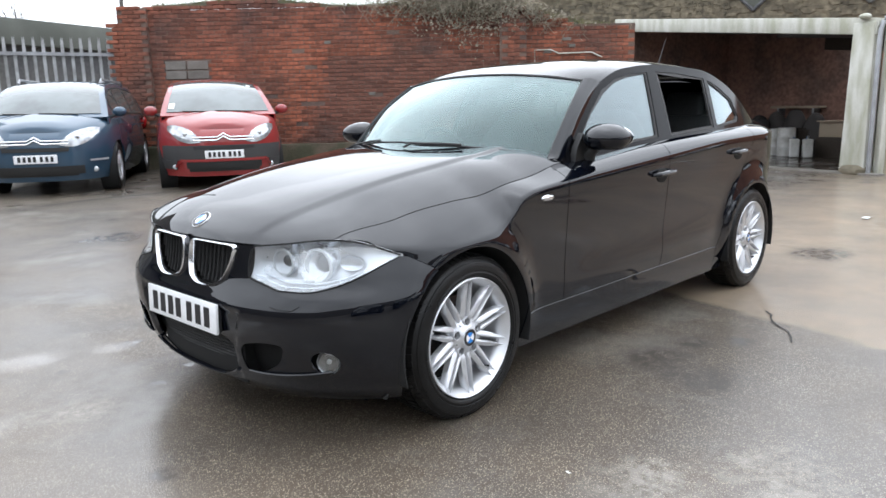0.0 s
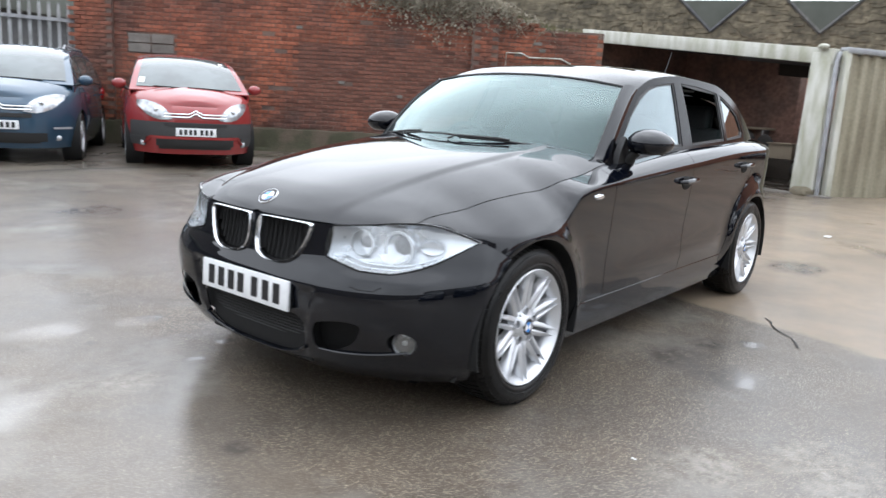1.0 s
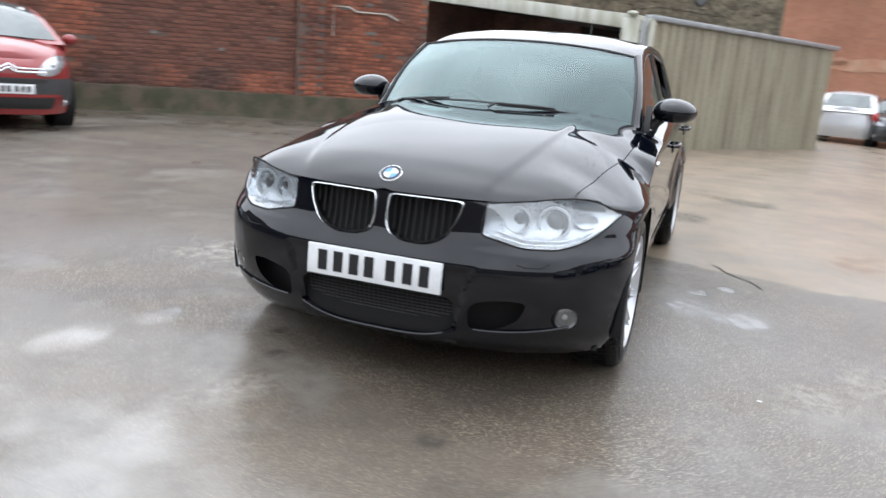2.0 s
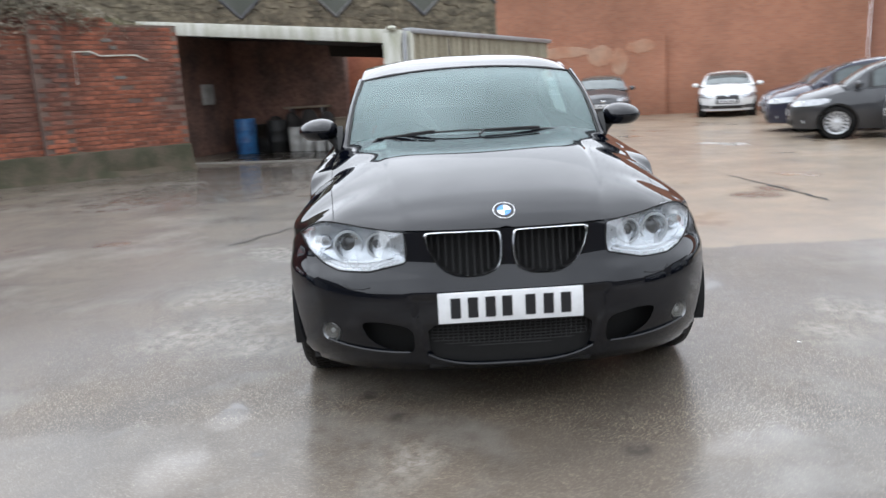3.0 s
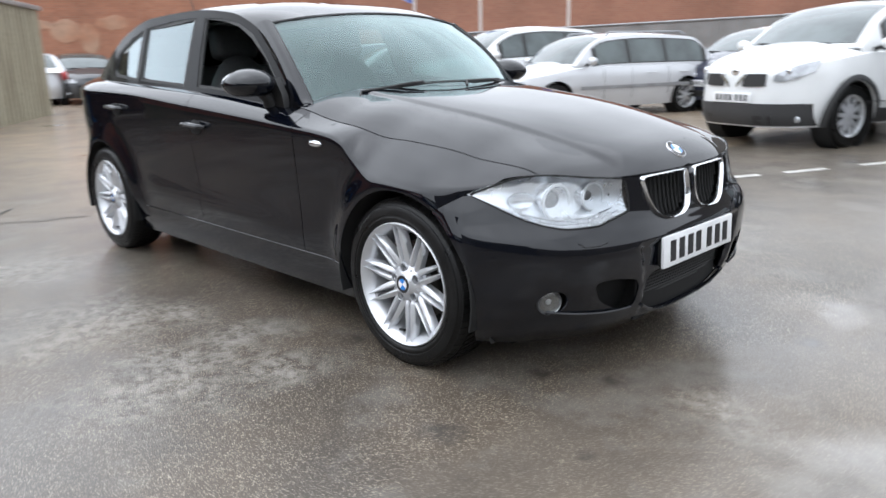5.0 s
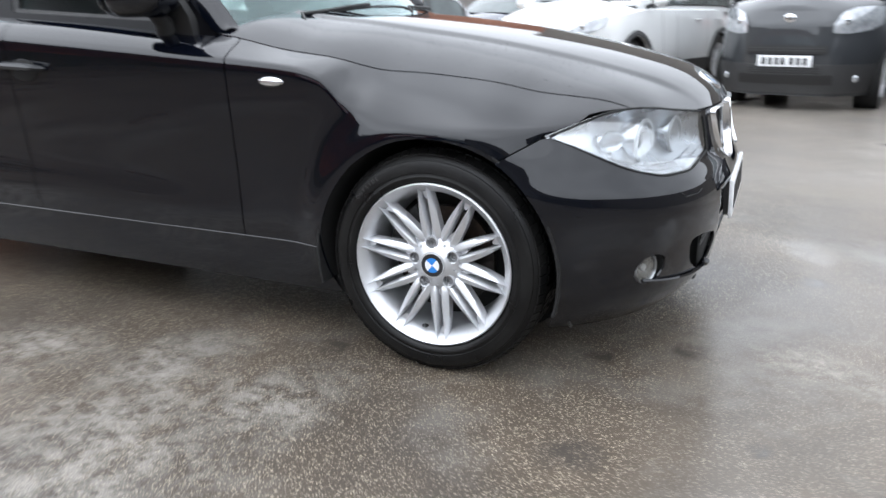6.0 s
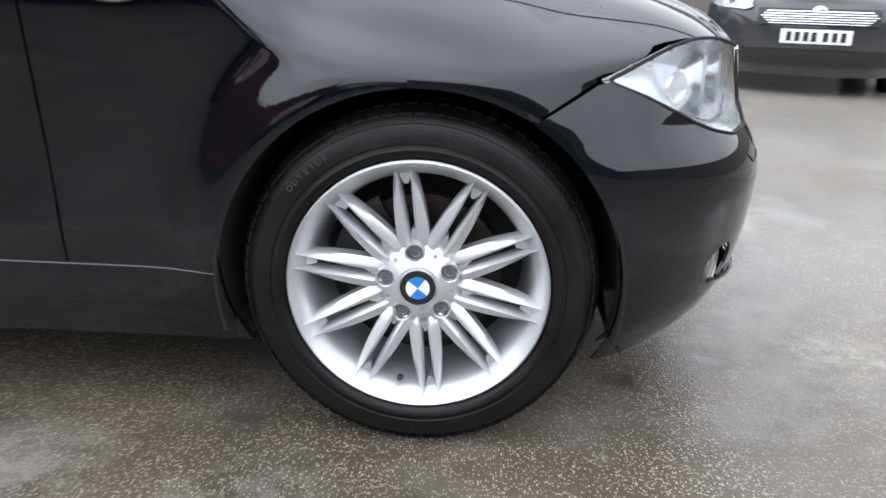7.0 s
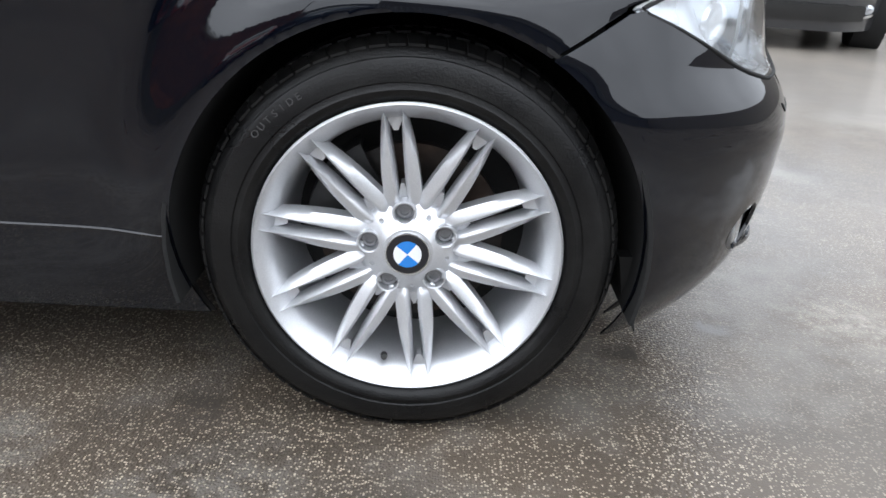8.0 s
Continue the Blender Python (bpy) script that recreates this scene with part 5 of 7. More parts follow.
# headlamps
tall = np.zeros((len(angles), 30, 3))
for i, a in enumerate(angles):
    for j, z in enumerate(np.linspace(0.55, 0.74, 30)):
        x, y = nose_point(a, z)
        tall[i, j] = x, y, z
lens_cut = carve(to_mesh(sheet(tall, 0.005), "nose"), prism(HEADLIGHT, "x", 0.2, 1), "INTERSECT")
for side in (1, -1):
    lamp = part("headlamp", lens_cut.copy() if side > 0 else mirrored(lens_cut), LAMP_GLASS, car, "clear headlamp with twin round projectors and a chrome bowl")
    lamp.visible_shadow = False
    bowl = np.zeros((36, 12, 3))
    for i, y in enumerate(np.linspace(0.367, 0.782, 36)):
        top = float(lamp_top(y)) - 0.001
        low = float(lamp_low(y)) + 0.001
        for j, t in enumerate(np.linspace(0, 1, 12)):
            z = low + (top - low) * t
            deep = 0.008 + 0.062 * math.sin(math.pi * t) ** 0.5 * math.sin(math.pi * np.clip((y - 0.364) / 0.44, 0, 1)) ** 0.5
            deep *= 1 - 0.45 * float(smooth01((y - 0.66) / 0.08))
            bowl[i, j] = on_nose(y, z, -deep), side * y, z
    part("lamp_bowl", sheet(bowl, 0.003), LAMP_WHITE, lamp)
    for y, z, r, sunk in ((0.583, 0.642, 0.060, 0.040), (0.466, 0.648, 0.049, 0.034)):
        turn = -90 + side * 12
        ringp = part("projector_ring", lathe([(-0.010, r * 0.99), (-0.003, r), (0.0, r * 0.97), (0.0, r * 0.86), (-0.004, r * 0.83), (-0.012, r * 0.82)], 40, closed=True), RING_WHITE, lamp, m=pose(on_nose(y, z) - sunk, side * y, z, 0, 0, turn))
        part("projector_collar", lathe([(-0.006, r * 1.0), (-0.012, r * 1.06), (-0.05, r * 1.08)], 36), REFLECTOR, ringp)
        part("projector_shroud", lathe([(-0.008, r * 0.84), (-0.016, r * 0.76), (-0.026, r * 0.66), (-0.028, r * 0.60), (-0.06, r * 0.60)], 36), REFLECTOR, ringp)
        part("projector_lens", ball(0, -0.034, 0, r * 0.61, r * 0.36, r * 0.61), LENS, ringp)
    for y0, y1, lift in ((0.37, 0.76, 0.0), (0.38, 0.70, 0.012)):
        rib = bmesh.new()
        line = [(y, float(lamp_low(y)) + 0.010 + lift) for y in np.linspace(y0, y1, 14)]
        tube([(on_nose(y, z, -0.018 - lift), side * y, z) for y, z in line], 0.0022, 5, rib)
        part("bowl_rib", rib, REFLECTOR, lamp)
    tail_bm = lathe([(-0.006, 0.0), (-0.004, 0.018), (0.0, 0.024), (0.002, 0.026), (-0.004, 0.028)], 28)
    for v in tail_bm.verts:
        v.co.x *= 1.6
    part("indicator_cup", tail_bm, REFLECTOR, lamp, m=pose(on_nose(0.682, 0.652) - 0.030, side * 0.682, 0.652, 0, 0, -90 + side * 34))
    seal = bmesh.new()
    rim_line = [(on_nose(y, z, 0.001), side * y, z) for y, z in HEADLIGHT]
    tube(rim_line, 0.0032, 6, seal)
    part("lamp_seal", seal, BLACK_DEEP, lamp)


# ---- black hatchback: cabin ----
def pillar_y(x, z):
    dz = z - belt_z(x)
    return belt_y(x) - 0.008 - 0.33 * dz - 0.10 * dz * dz


xs = np.concatenate([np.linspace(-0.76, -1.5, 40), np.linspace(-1.52, -3.06, 46)])
house = np.zeros((len(xs), 22, 3))
for i, x in enumerate(xs):
    for j, t in enumerate(np.linspace(0, 1, 22)):
        z = belt_z(x) - 0.02 + (max(rail_z(x), belt_z(x)) - belt_z(x) + 0.02) * t
        house[i, j] = x, pillar_y(x, z), z
house_me = to_mesh(sheet(house, 0.02), "cabin_side")
top_of = lambda x, d: (x, float(rail_z(x)) - d)
FRONT_WIN = [(-0.865, 0.945), (-1.60, 0.985)] + [top_of(-1.675, 0.038), top_of(-1.5, 0.034), top_of(-1.35, 0.032), top_of(-1.2, 0.036), top_of(-1.05, 0.046), top_of(-0.95, 0.054)]
REAR_WIN = [(-1.735, 0.986), (-2.275, 1.010)] + [top_of(-2.325, 0.050), top_of(-2.0, 0.040), top_of(-1.77, 0.038)]
QUARTER = [(-2.315, 1.012), (-2.66, 1.030), (-2.70, 1.06), top_of(-2.66, 0.08), top_of(-2.50, 0.060), top_of(-2.365, 0.052)]
cut = bmesh.new()
for poly in (FRONT_WIN, REAR_WIN, QUARTER):
    prism(poly, "y", 0.3, 1.1, cut)
house_open = carve(house_me, cut)


def grown(poly, d):
    q = np.array(poly)
    c = q.mean(0)
    return [tuple(c + (p - c) * (1 + d / np.linalg.norm(p - c))) for p in q]


pane_sheet = to_mesh(sheet(house - np.array([0, 0.010, 0]), 0.004), "pane")
seal_sheet = to_mesh(sheet(house - np.array([0, 0.004, 0]), 0.010), "seal")
panes = {k: carve(pane_sheet, prism(grown(v, 0.01), "y", 0.3, 1.1), "INTERSECT") for k, v in (("front", FRONT_WIN), ("rear", REAR_WIN), ("quarter", QUARTER))}
seals = {k: carve(carve(seal_sheet, prism(grown(v, 0.004), "y", 0.3, 1.1), "INTERSECT"), prism(grown(v, -0.022), "y", 0.3, 1.1)) for k, v in (("front", FRONT_WIN), ("rear", REAR_WIN), ("quarter", QUARTER))}
for side in (1, -1):
    pick = lambda me: me if side > 0 else mirrored(me)
    part("cabin_side", pick(house_open), FRAME_BLACK, car)
    for k in ("front", "rear", "quarter"):
        owner = door_parts["front_door" if k == "front" else "rear_door", side]
        part("window_seal", pick(seals[k]), BLACK_TRIM, owner)
        if (k, side) not in (("rear", 1), ("front", -1)):
            w = part("window_pane", pick(panes[k]), SIDE_PANE, owner)
            w.visible_shadow = False

# windscreen, pillars, roof
edge_x, edge_y, edge_z = curve((0, -0.705), (0.5, -0.905), (1, -1.100)), curve((0, 0.668), (0.5, 0.637), (1, 0.588)), curve((0, 0.922), (0.5, 1.108), (1, 1.270))
n_t, n_w = 24, 41
screen = np.zeros((n_t, n_w, 3))
for i, t in enumerate(np.linspace(0, 1, n_t)):
    for j, w in enumerate(np.linspace(-1, 1, n_w)):
        bow = 1 - abs(w) ** 2.2
        screen[i, j] = edge_x(t) + (0.20 - 0.12 * t) * bow, w * edge_y(t), edge_z(t) + 0.046 * bow + 0.02 * math.sin(math.pi * t)
w = part("windscreen", sheet(screen, -0.005), PANE, car, "slanted windscreen with a green tint and wet specks")
w.visible_shadow = False
border = bmesh.new()
ring = [screen[0, j] for j in range(n_w)] + [screen[i, -1] for i in range(1, n_t)] + [screen[-1, j] for j in range(n_w - 2, -1, -1)] + [screen[i, 0] for i in range(n_t - 2, 0, -1)]
tube([*ring, ring[0]], 0.007, 6, border)
part("windscreen_seal", border, BLACK_TRIM, w)
for side in (1, -1):
    pil = np.zeros((n_t + 2, 6, 3))
    for i, t in enumerate(np.linspace(-0.04, 1.0, n_t + 2)):
        tc = np.clip(t, 0, 1)
        a = np.array([edge_x(tc) - 0.4 * (t - tc), edge_y(tc) + 0.003, edge_z(tc) + 0.006 + 0.02 * math.sin(math.pi * tc) + 0.3 * (t - tc)])
        x = float(curve((-0.04, -0.735), (0.5, -0.965), (1.06, -1.215))(t))
        b = np.array([x, pillar_y(x, rail_z(x)) + 0.001, float(rail_z(x)) + 0.001])
        for j, s in enumerate(np.linspace(0, 1, 6)):
            p = a * (1 - s) + b * s + np.array([0.0, 0.008, 0.010]) * math.sin(math.pi * s)
            pil[i, j] = p * np.array([1, side, 1])
    part("windscreen_pillar", sheet(pil, 0.006 * side), BLACK_PAINT, car)
xs = np.linspace(-1.105, -3.08, 60)
roof = np.zeros((len(xs), 61, 3))
for i, x in enumerate(xs):
    yr, zr = float(pillar_y(x, rail_z(x))), float(rail_z(x))
    front = float(smooth01((x + 1.55) / 0.45))
    for j, w in enumerate(np.linspace(-1, 1, 61)):
        bow = 1 - abs(w) ** (2.6 + 8.4 * front)
        ahead = 0.085 * (1 - abs(w) ** 2.2) * max(0, (x + 1.35) / 0.245)
        roof[i, j] = x + ahead, w * yr, zr + (roof_z(x) - zr) * bow - 0.040 * front * (w * w) * (1 - abs(w) ** 8)
# the front edge follows the top of the windscreen
part("roof", sheet(roof, -0.006), BLACK_PAINT, car)
aerial = bmesh.new()
tube([(-2.90, 0, 1.33), (-2.97, 0, 1.42), (-3.07, 0, 1.60)], [0.008, 0.004, 0.002], 6, aerial)
part("roof_aerial", aerial, BLACK_TRIM, car)
tail = np.zeros((14, 31, 3))
for i, t in enumerate(np.linspace(0, 1, 14)):
    x = float(curve((0, -3.08), (0.35, -3.36), (0.5, -3.45), (0.8, -3.50), (1, -3.42))(t))
    z = float(curve((0, 1.30), (0.35, 1.0), (0.5, 0.86), (0.8, 0.5), (1, 0.2))(t))
    yw = float(curve((0, 0.60), (0.35, 0.63), (0.5, 0.63), (0.8, 0.62), (1, 0.60))(t))
    for j, w in enumerate(np.linspace(-1, 1, 31)):
        ze = float(curve((0, 1.03), (0.35, 0.95), (0.5, 0.84), (0.8, 0.5), (1, 0.2))(t))
        tail[i, j] = x + 0.16 * abs(w) ** 3, w * yw, z + (ze - z) * abs(w) ** 2.6
part("tailgate", sheet(tail, 0.01), BLACK_PAINT, car)
for side in (1, -1):
    lampb = ball(-3.20, side * 0.655, 0.86, 0.13, 0.05, 0.09)
    part("rear_lamp", lampb, RED_LENS, car)

# wipers and washer jets
for y0, y1, high in ((0.60, 0.04, 0.006), (0.08, -0.50, 0.012)):
    bm = bmesh.new()
    pts = []
    for s in np.linspace(0, 1, 11):
        y = y0 + (y1 - y0) * s
        bow = 1 - abs(y / 0.668) ** 2.2
        up = 0.006 + high * math.sin(math.pi * min(1, 0.15 + s)) ** 0.8
        pts.append((-0.705 + 0.20 * bow + 0.016 - up * 1.0, y, 0.922 + 0.046 * bow + 0.012 + up * 0.85))
    tube(pts, [0.003] + [0.005] * 9 + [0.003], 6, bm)
    arm = [(x + 0.012, y, z + 0.010) for x, y, z in pts[5:]]
    tube(arm + [(arm[-1][0] + 0.03, arm[-1][1] - 0.03, arm[-1][2] - 0.02)], 0.006, 6, bm)
    part("wiper", bm, BLACK_TRIM, car)
for y in (0.30, -0.30):
    x = -0.40
    part("washer_jet", ball(x, y, float(deck(np.array(x), np.array(y))) + 0.002, 0.014, 0.010, 0.008, u=10, v=6), BLACK_TRIM, bonnet)
scuttle = np.zeros((5, 31, 3))
for i, t in enumerate(np.linspace(0, 1, 5)):
    for j, w in enumerate(np.linspace(-1, 1, 31)):
        bow = 1 - abs(w) ** 2.2
        scuttle[i, j] = -0.735 + 0.20 * bow + 0.10 - 0.16 * t, w * 0.69, 0.905 + 0.045 * bow + 0.008 * t
part("scuttle_panel", sheet(scuttle, 0.004), BLACK_TRIM, car)

# side pieces: mirrors, handles, indicators
for side in (1, -1):
    door = door_parts["front_door", side]
    bm = ball(0, 0, 0, 0.122, 0.108, 0.066)
    for v in bm.verts:
        v.co.x = v.co.x * (0.55 if v.co.x < 0 else 1.0)
        v.co.z *= 1.0 - 0.25 * (v.co.y * 4)
        v.co.z = max(v.co.z, -0.050)
    mirror = part("door_mirror", bm if side > 0 else mirrored(to_mesh(bm)), BLACK_PAINT, car, "black door mirror on a short foot", m=pose(-0.925, side * 0.842, 1.012, 0, 0, -side * 6))
    g = ball(-0.064, 0, 0, 0.006, 0.085, 0.048)
    part("mirror_glass", g, CHROME, mirror)
    foot = bmesh.new()
    tube([(0.01, -side * 0.055, -0.035), (0.015, -side * 0.085, -0.060), (0.012, -side * 0.105, -0.085)], [0.022, 0.026, 0.036], 10, foot)
    part("mirror_foot", foot, BLACK_TRIM, mirror)
    sail = prism([(-0.82, 0.90), (-0.835, 0.965), (-0.885, 1.035), (-0.965, 0.915)], "y", 0.705, 0.735)
    part("mirror_sail", sail if side > 0 else mirrored(to_mesh(sail)), BLACK_TRIM, door)
    for dx, owner in ((-1.47, "front_door"), (-2.41, "rear_door")):
        z = float(crease_z(dx)) - 0.085
        y = float(flank(np.array(dx), np.array(z)))
        bm = bmesh.new()
        tube([(dx + 0.095, side * (y + 0.002), z), (dx + 0.075, side * (y + 0.030), z + 0.004), (dx, side * (y + 0.036), z + 0.008), (dx - 0.075, side * (y + 0.030), z + 0.010), (dx - 0.10, side * (y + 0.002), z + 0.010)], [0.009, 0.012, 0.013, 0.012, 0.009], 8, bm)
        handle = part("door_handle", bm, BLACK_PAINT, door_parts[owner, side])
        part("handle_cup", ball(dx, side * y, z - 0.006, 0.060, 0.007, 0.036), BLACK_DEEP, handle)
    z = 0.789
    y = float(flank(np.array(-0.485), np.array(z)))
    part("side_indicator", ball(-0.485, side * (y + 0.001), z, 0.042, 0.012, 0.014), CHROME, car, "small clear side indicator in a chrome rim")

# under the car and wheel housings
part("underbody", box(-3.3, 0.52, -0.62, 0.62, 0.19, 0.30, 0.03), BLACK_DEEP, car)
for x, side, kind in WHEELS:
    bm = lathe([(0.40 * side, 0.352), (0.84 * side, 0.352), (0.84 * side, 0.358), (0.40 * side, 0.358)], 48, closed=True)
    bmesh.ops.delete(bm, geom=[v for v in bm.verts if v.co.z < -0.10], context="VERTS")
    part("wheel_housing", bm, BLACK_DEEP, car, m=pose(x, 0, HUB_Z))
    part("housing_back", lathe([(0.40 * side, 0.0), (0.40 * side, 0.355), (0.405 * side, 0.355), (0.405 * side, 0)], 32), BLACK_DEEP, car, m=pose(x, 0, HUB_Z))


# ---- wheels with ten pairs of slim spokes ----
def wheel_meshes():
    """Meshes of one wheel about the hub, its face to +y; the lip is at y = 0."""
    made = {}
    made["tyre"] = lathe([(-0.205, 0.222), (-0.212, 0.25), (-0.210, 0.285), (-0.196, 0.306), (-0.175, 0.313), (-0.115, 0.314), (-0.04, 0.313),
                          (-0.018, 0.306), (-0.008, 0.2955), (-0.004, 0.290), (-0.0005, 0.2890), (0.0015, 0.286), (0.0045, 0.268), (0.0052, 0.258), (0.0030, 0.2565), (0.0040, 0.250), (0.0055, 0.2475), (0.004, 0.240), (-0.002, 0.2345), (-0.010, 0.229)], 96)
    made["rim"] = lathe([(-0.20, 0.21), (-0.20, 0.225), (-0.19, 0.205), (-0.10, 0.196), (-0.03, 0.205), (-0.014, 0.216), (-0.008, 0.2295), (-0.002, 0.2300), (0.001, 0.2265), (-0.001, 0.2235),
                         (-0.008, 0.2190), (-0.020, 0.2060), (-0.055, 0.1960), (-0.130, 0.1900), (-0.150, 0.185)], 96)
    # one blade of a pair: widest at a third of its length, drawn to a point at the rim
    bm = bmesh.new()
    rows = []
    for s in (0, 0.04, 0.08, 0.13, 0.2, 0.3, 0.4, 0.5, 0.6, 0.7, 0.8, 0.9, 1.0):
        r = 0.066 + (0.219 - 0.066) * s
        wdt = float(curve((0, 0.0115), (0.3, 0.0112), (0.6, 0.0088), (0.85, 0.0048), (1, 0.0006))(s))
        ofs = float(curve((0, 0.0178), (0.45, 0.0172), (1, 0.0138))(s))
        top = -0.0280 + 0.0215 * s - 0.007 * math.exp(-s / 0.05)
        deep = 0.034 + 0.004 * s
        rows.append([(ofs - wdt, top - deep, r), (ofs - wdt, top - 0.006, r), (ofs - 0.55 * wdt, top, r), (ofs - 0.30 * wdt, top, r), (ofs + wdt * 0.95, top - 0.010, r), (ofs + wdt * 0.95, top - deep, r)])
    vs = [[bm.verts.new(v) for v in row] for row in rows]
    for a, b in zip(vs, vs[1:]):
        for k in range(5):
            bm.faces.new((a[k], a[k + 1], b[k + 1], b[k]))
    blade = to_mesh(bm, "spoke", 50)
    made["spoke_right"] = blade
    other = blade.copy()
    other.transform(Matrix.Diagonal((-1, 1, 1, 1)))
    other.flip_normals()
    made["spoke_left"] = other
    hub = lathe([(-0.07, 0.080), (-0.052, 0.080), (-0.044, 0.078), (-0.0375, 0.071), (-0.0325, 0.064), (-0.0262, 0.055), (-0.019, 0.041), (-0.016, 0.038), (-0.016, 0.0)], 60)
    bolts = bmesh.new()
    for k in range(5):
        a = math.radians(90 + 72 * k)
        prism([(0.060 * math.cos(a) + 0.0150 * math.cos(q / 10 * math.pi), 0.060 * math.sin(a) + 0.0150 * math.sin(q / 10 * math.pi)) for q in range(20)], "y", -0.045, 0.02, bolts)
    for k in range(10):
        a = math.radians(90 + 36 + 36 * k)
        if k % 2 == 0:
            prism([(0.060 * math.cos(a) + 0.004 * math.cos(q / 4 * math.pi), 0.060 * math.sin(a) + 0.004 * math.sin(q / 4 * math.pi)) for q in range(8)], "y", -0.035, 0.02, bolts)
    made["bolt_boss"] = lathe([(-0.045, 0.0190), (-0.026, 0.0186), (-0.0235, 0.0172), (-0.0245, 0.0150), (-0.045, 0.0148)], 28)
    made["hub"] = carve(to_mesh(hub, "hub"), bolts)
    bolt = lathe([(-0.05, 0.0122), (-0.037, 0.0122), (-0.035, 0.0105), (-0.035, 0.0075), (-0.041, 0.0070), (-0.042, 0.0)], 12)
    made["wheel_bolt"] = to_mesh(bolt, "wheel_bolt")
    made["brake_disc"] = lathe([(-0.125, 0.03), (-0.105, 0.07), (-0.102, 0.085), (-0.100, 0.090), (-0.100, 0.146), (-0.122, 0.146), (-0.122, 0.09)], 64)
    rows = []
    for a in np.linspace(-0.55, 0.55, 9):
        rows.append([(r * math.sin(a), y, r * math.cos(a)) for r, y in ((0.105, -0.13), (0.105, -0.088), (0.135, -0.080), (0.160, -0.085), (0.163, -0.13))])
    made["brake_caliper"] = sheet(np.array(rows), 0.006)
    valve = bmesh.new()
    tube([(0, -0.045, 0.199), (0, -0.026, 0.190), (0, -0.018, 0.186)], [0.006, 0.0055, 0.005], 8, valve)
    made["valve"] = valve
    # flat black disc added behind the brake to stand for the wheel's inner shade
    made["shade_disc"] = lathe([(-0.145, 0.0), (-0.150, 0.192)], 32)
    web = bmesh.new()
    prism([(-0.003, 0.184), (0.003, 0.184), (0.010, 0.198), (0.012, 0.213), (-0.012, 0.213), (-0.010, 0.198)], "y", -0.050, -0.030, web)
    made["spoke_web"] = web
    root = bmesh.new()
    prism([(-0.013, 0.066), (0.013, 0.066), (0.008, 0.084), (0.002, 0.100), (-0.002, 0.100), (-0.008, 0.084)], "y", -0.070, -0.046, root)
    made["spoke_root"] = root
    lugs = bmesh.new()
    for k in range(72):
        a = 2 * math.pi * k / 72
        for y0, y1, sk in ((-0.036, -0.012, 0.05), (-0.105, -0.05, 0.06), (-0.17, -0.115, -0.06)):
            row = []
            for y, r in ((y0, 0.3135 if y0 < -0.04 else 0.3125), (y1, 0.3135 if y0 < -0.04 else 0.3020)):
                for da in ((-0.036, 0.036) if y0 > -0.04 else (-0.030, 0.030)):
                    ang = a + da + sk * (y - y0) * 10
                    row.append((ang, y, r))
            o = [lugs.verts.new(((r + 0.0035) * math.cos(g), y, (r + 0.0035) * math.sin(g))) for g, y, r in row]
            i = [lugs.verts.new((r * math.cos(g), y, r * math.sin(g))) for g, y, r in row]
            for q in ((o[0], o[1], o[3], o[2]), (o[0], o[2], i[2], i[0]), (o[1], i[1], i[3], o[3]), (o[0], i[0], i[1], o[1]), (o[2], o[3], i[3], i[2])):
                lugs.faces.new(q)
    made["tread"] = lugs
    return {k: (to_mesh(v, k) if isinstance(v, bmesh.types.BMesh) else v) for k, v in made.items()}


def ring_text(body, r, y, size, start):
    """Raised letters round the tyre wall, about the axis y."""
    bm = bmesh.new()
    step = size * 0.92 / r
    for k, ch in enumerate(body):
        data = bpy.data.curves.new("letter", "FONT")
        data.body, data.size, data.align_x, data.extrude = ch, size, "CENTER", 0.0006
        ob = new("letter", data)
        me = bpy.data.meshes.new_from_object(ob.evaluated_get(bpy.context.evaluated_depsgraph_get()))
        bpy.data.objects.remove(ob)
        a = math.radians(start) - k * step
        me.transform(pose(0, y, 0) @ Matrix.Rotation(a, 4, "Y") @ pose(0, 0, r, 90, 0, 180))
        bm.from_mesh(me)
    return bm


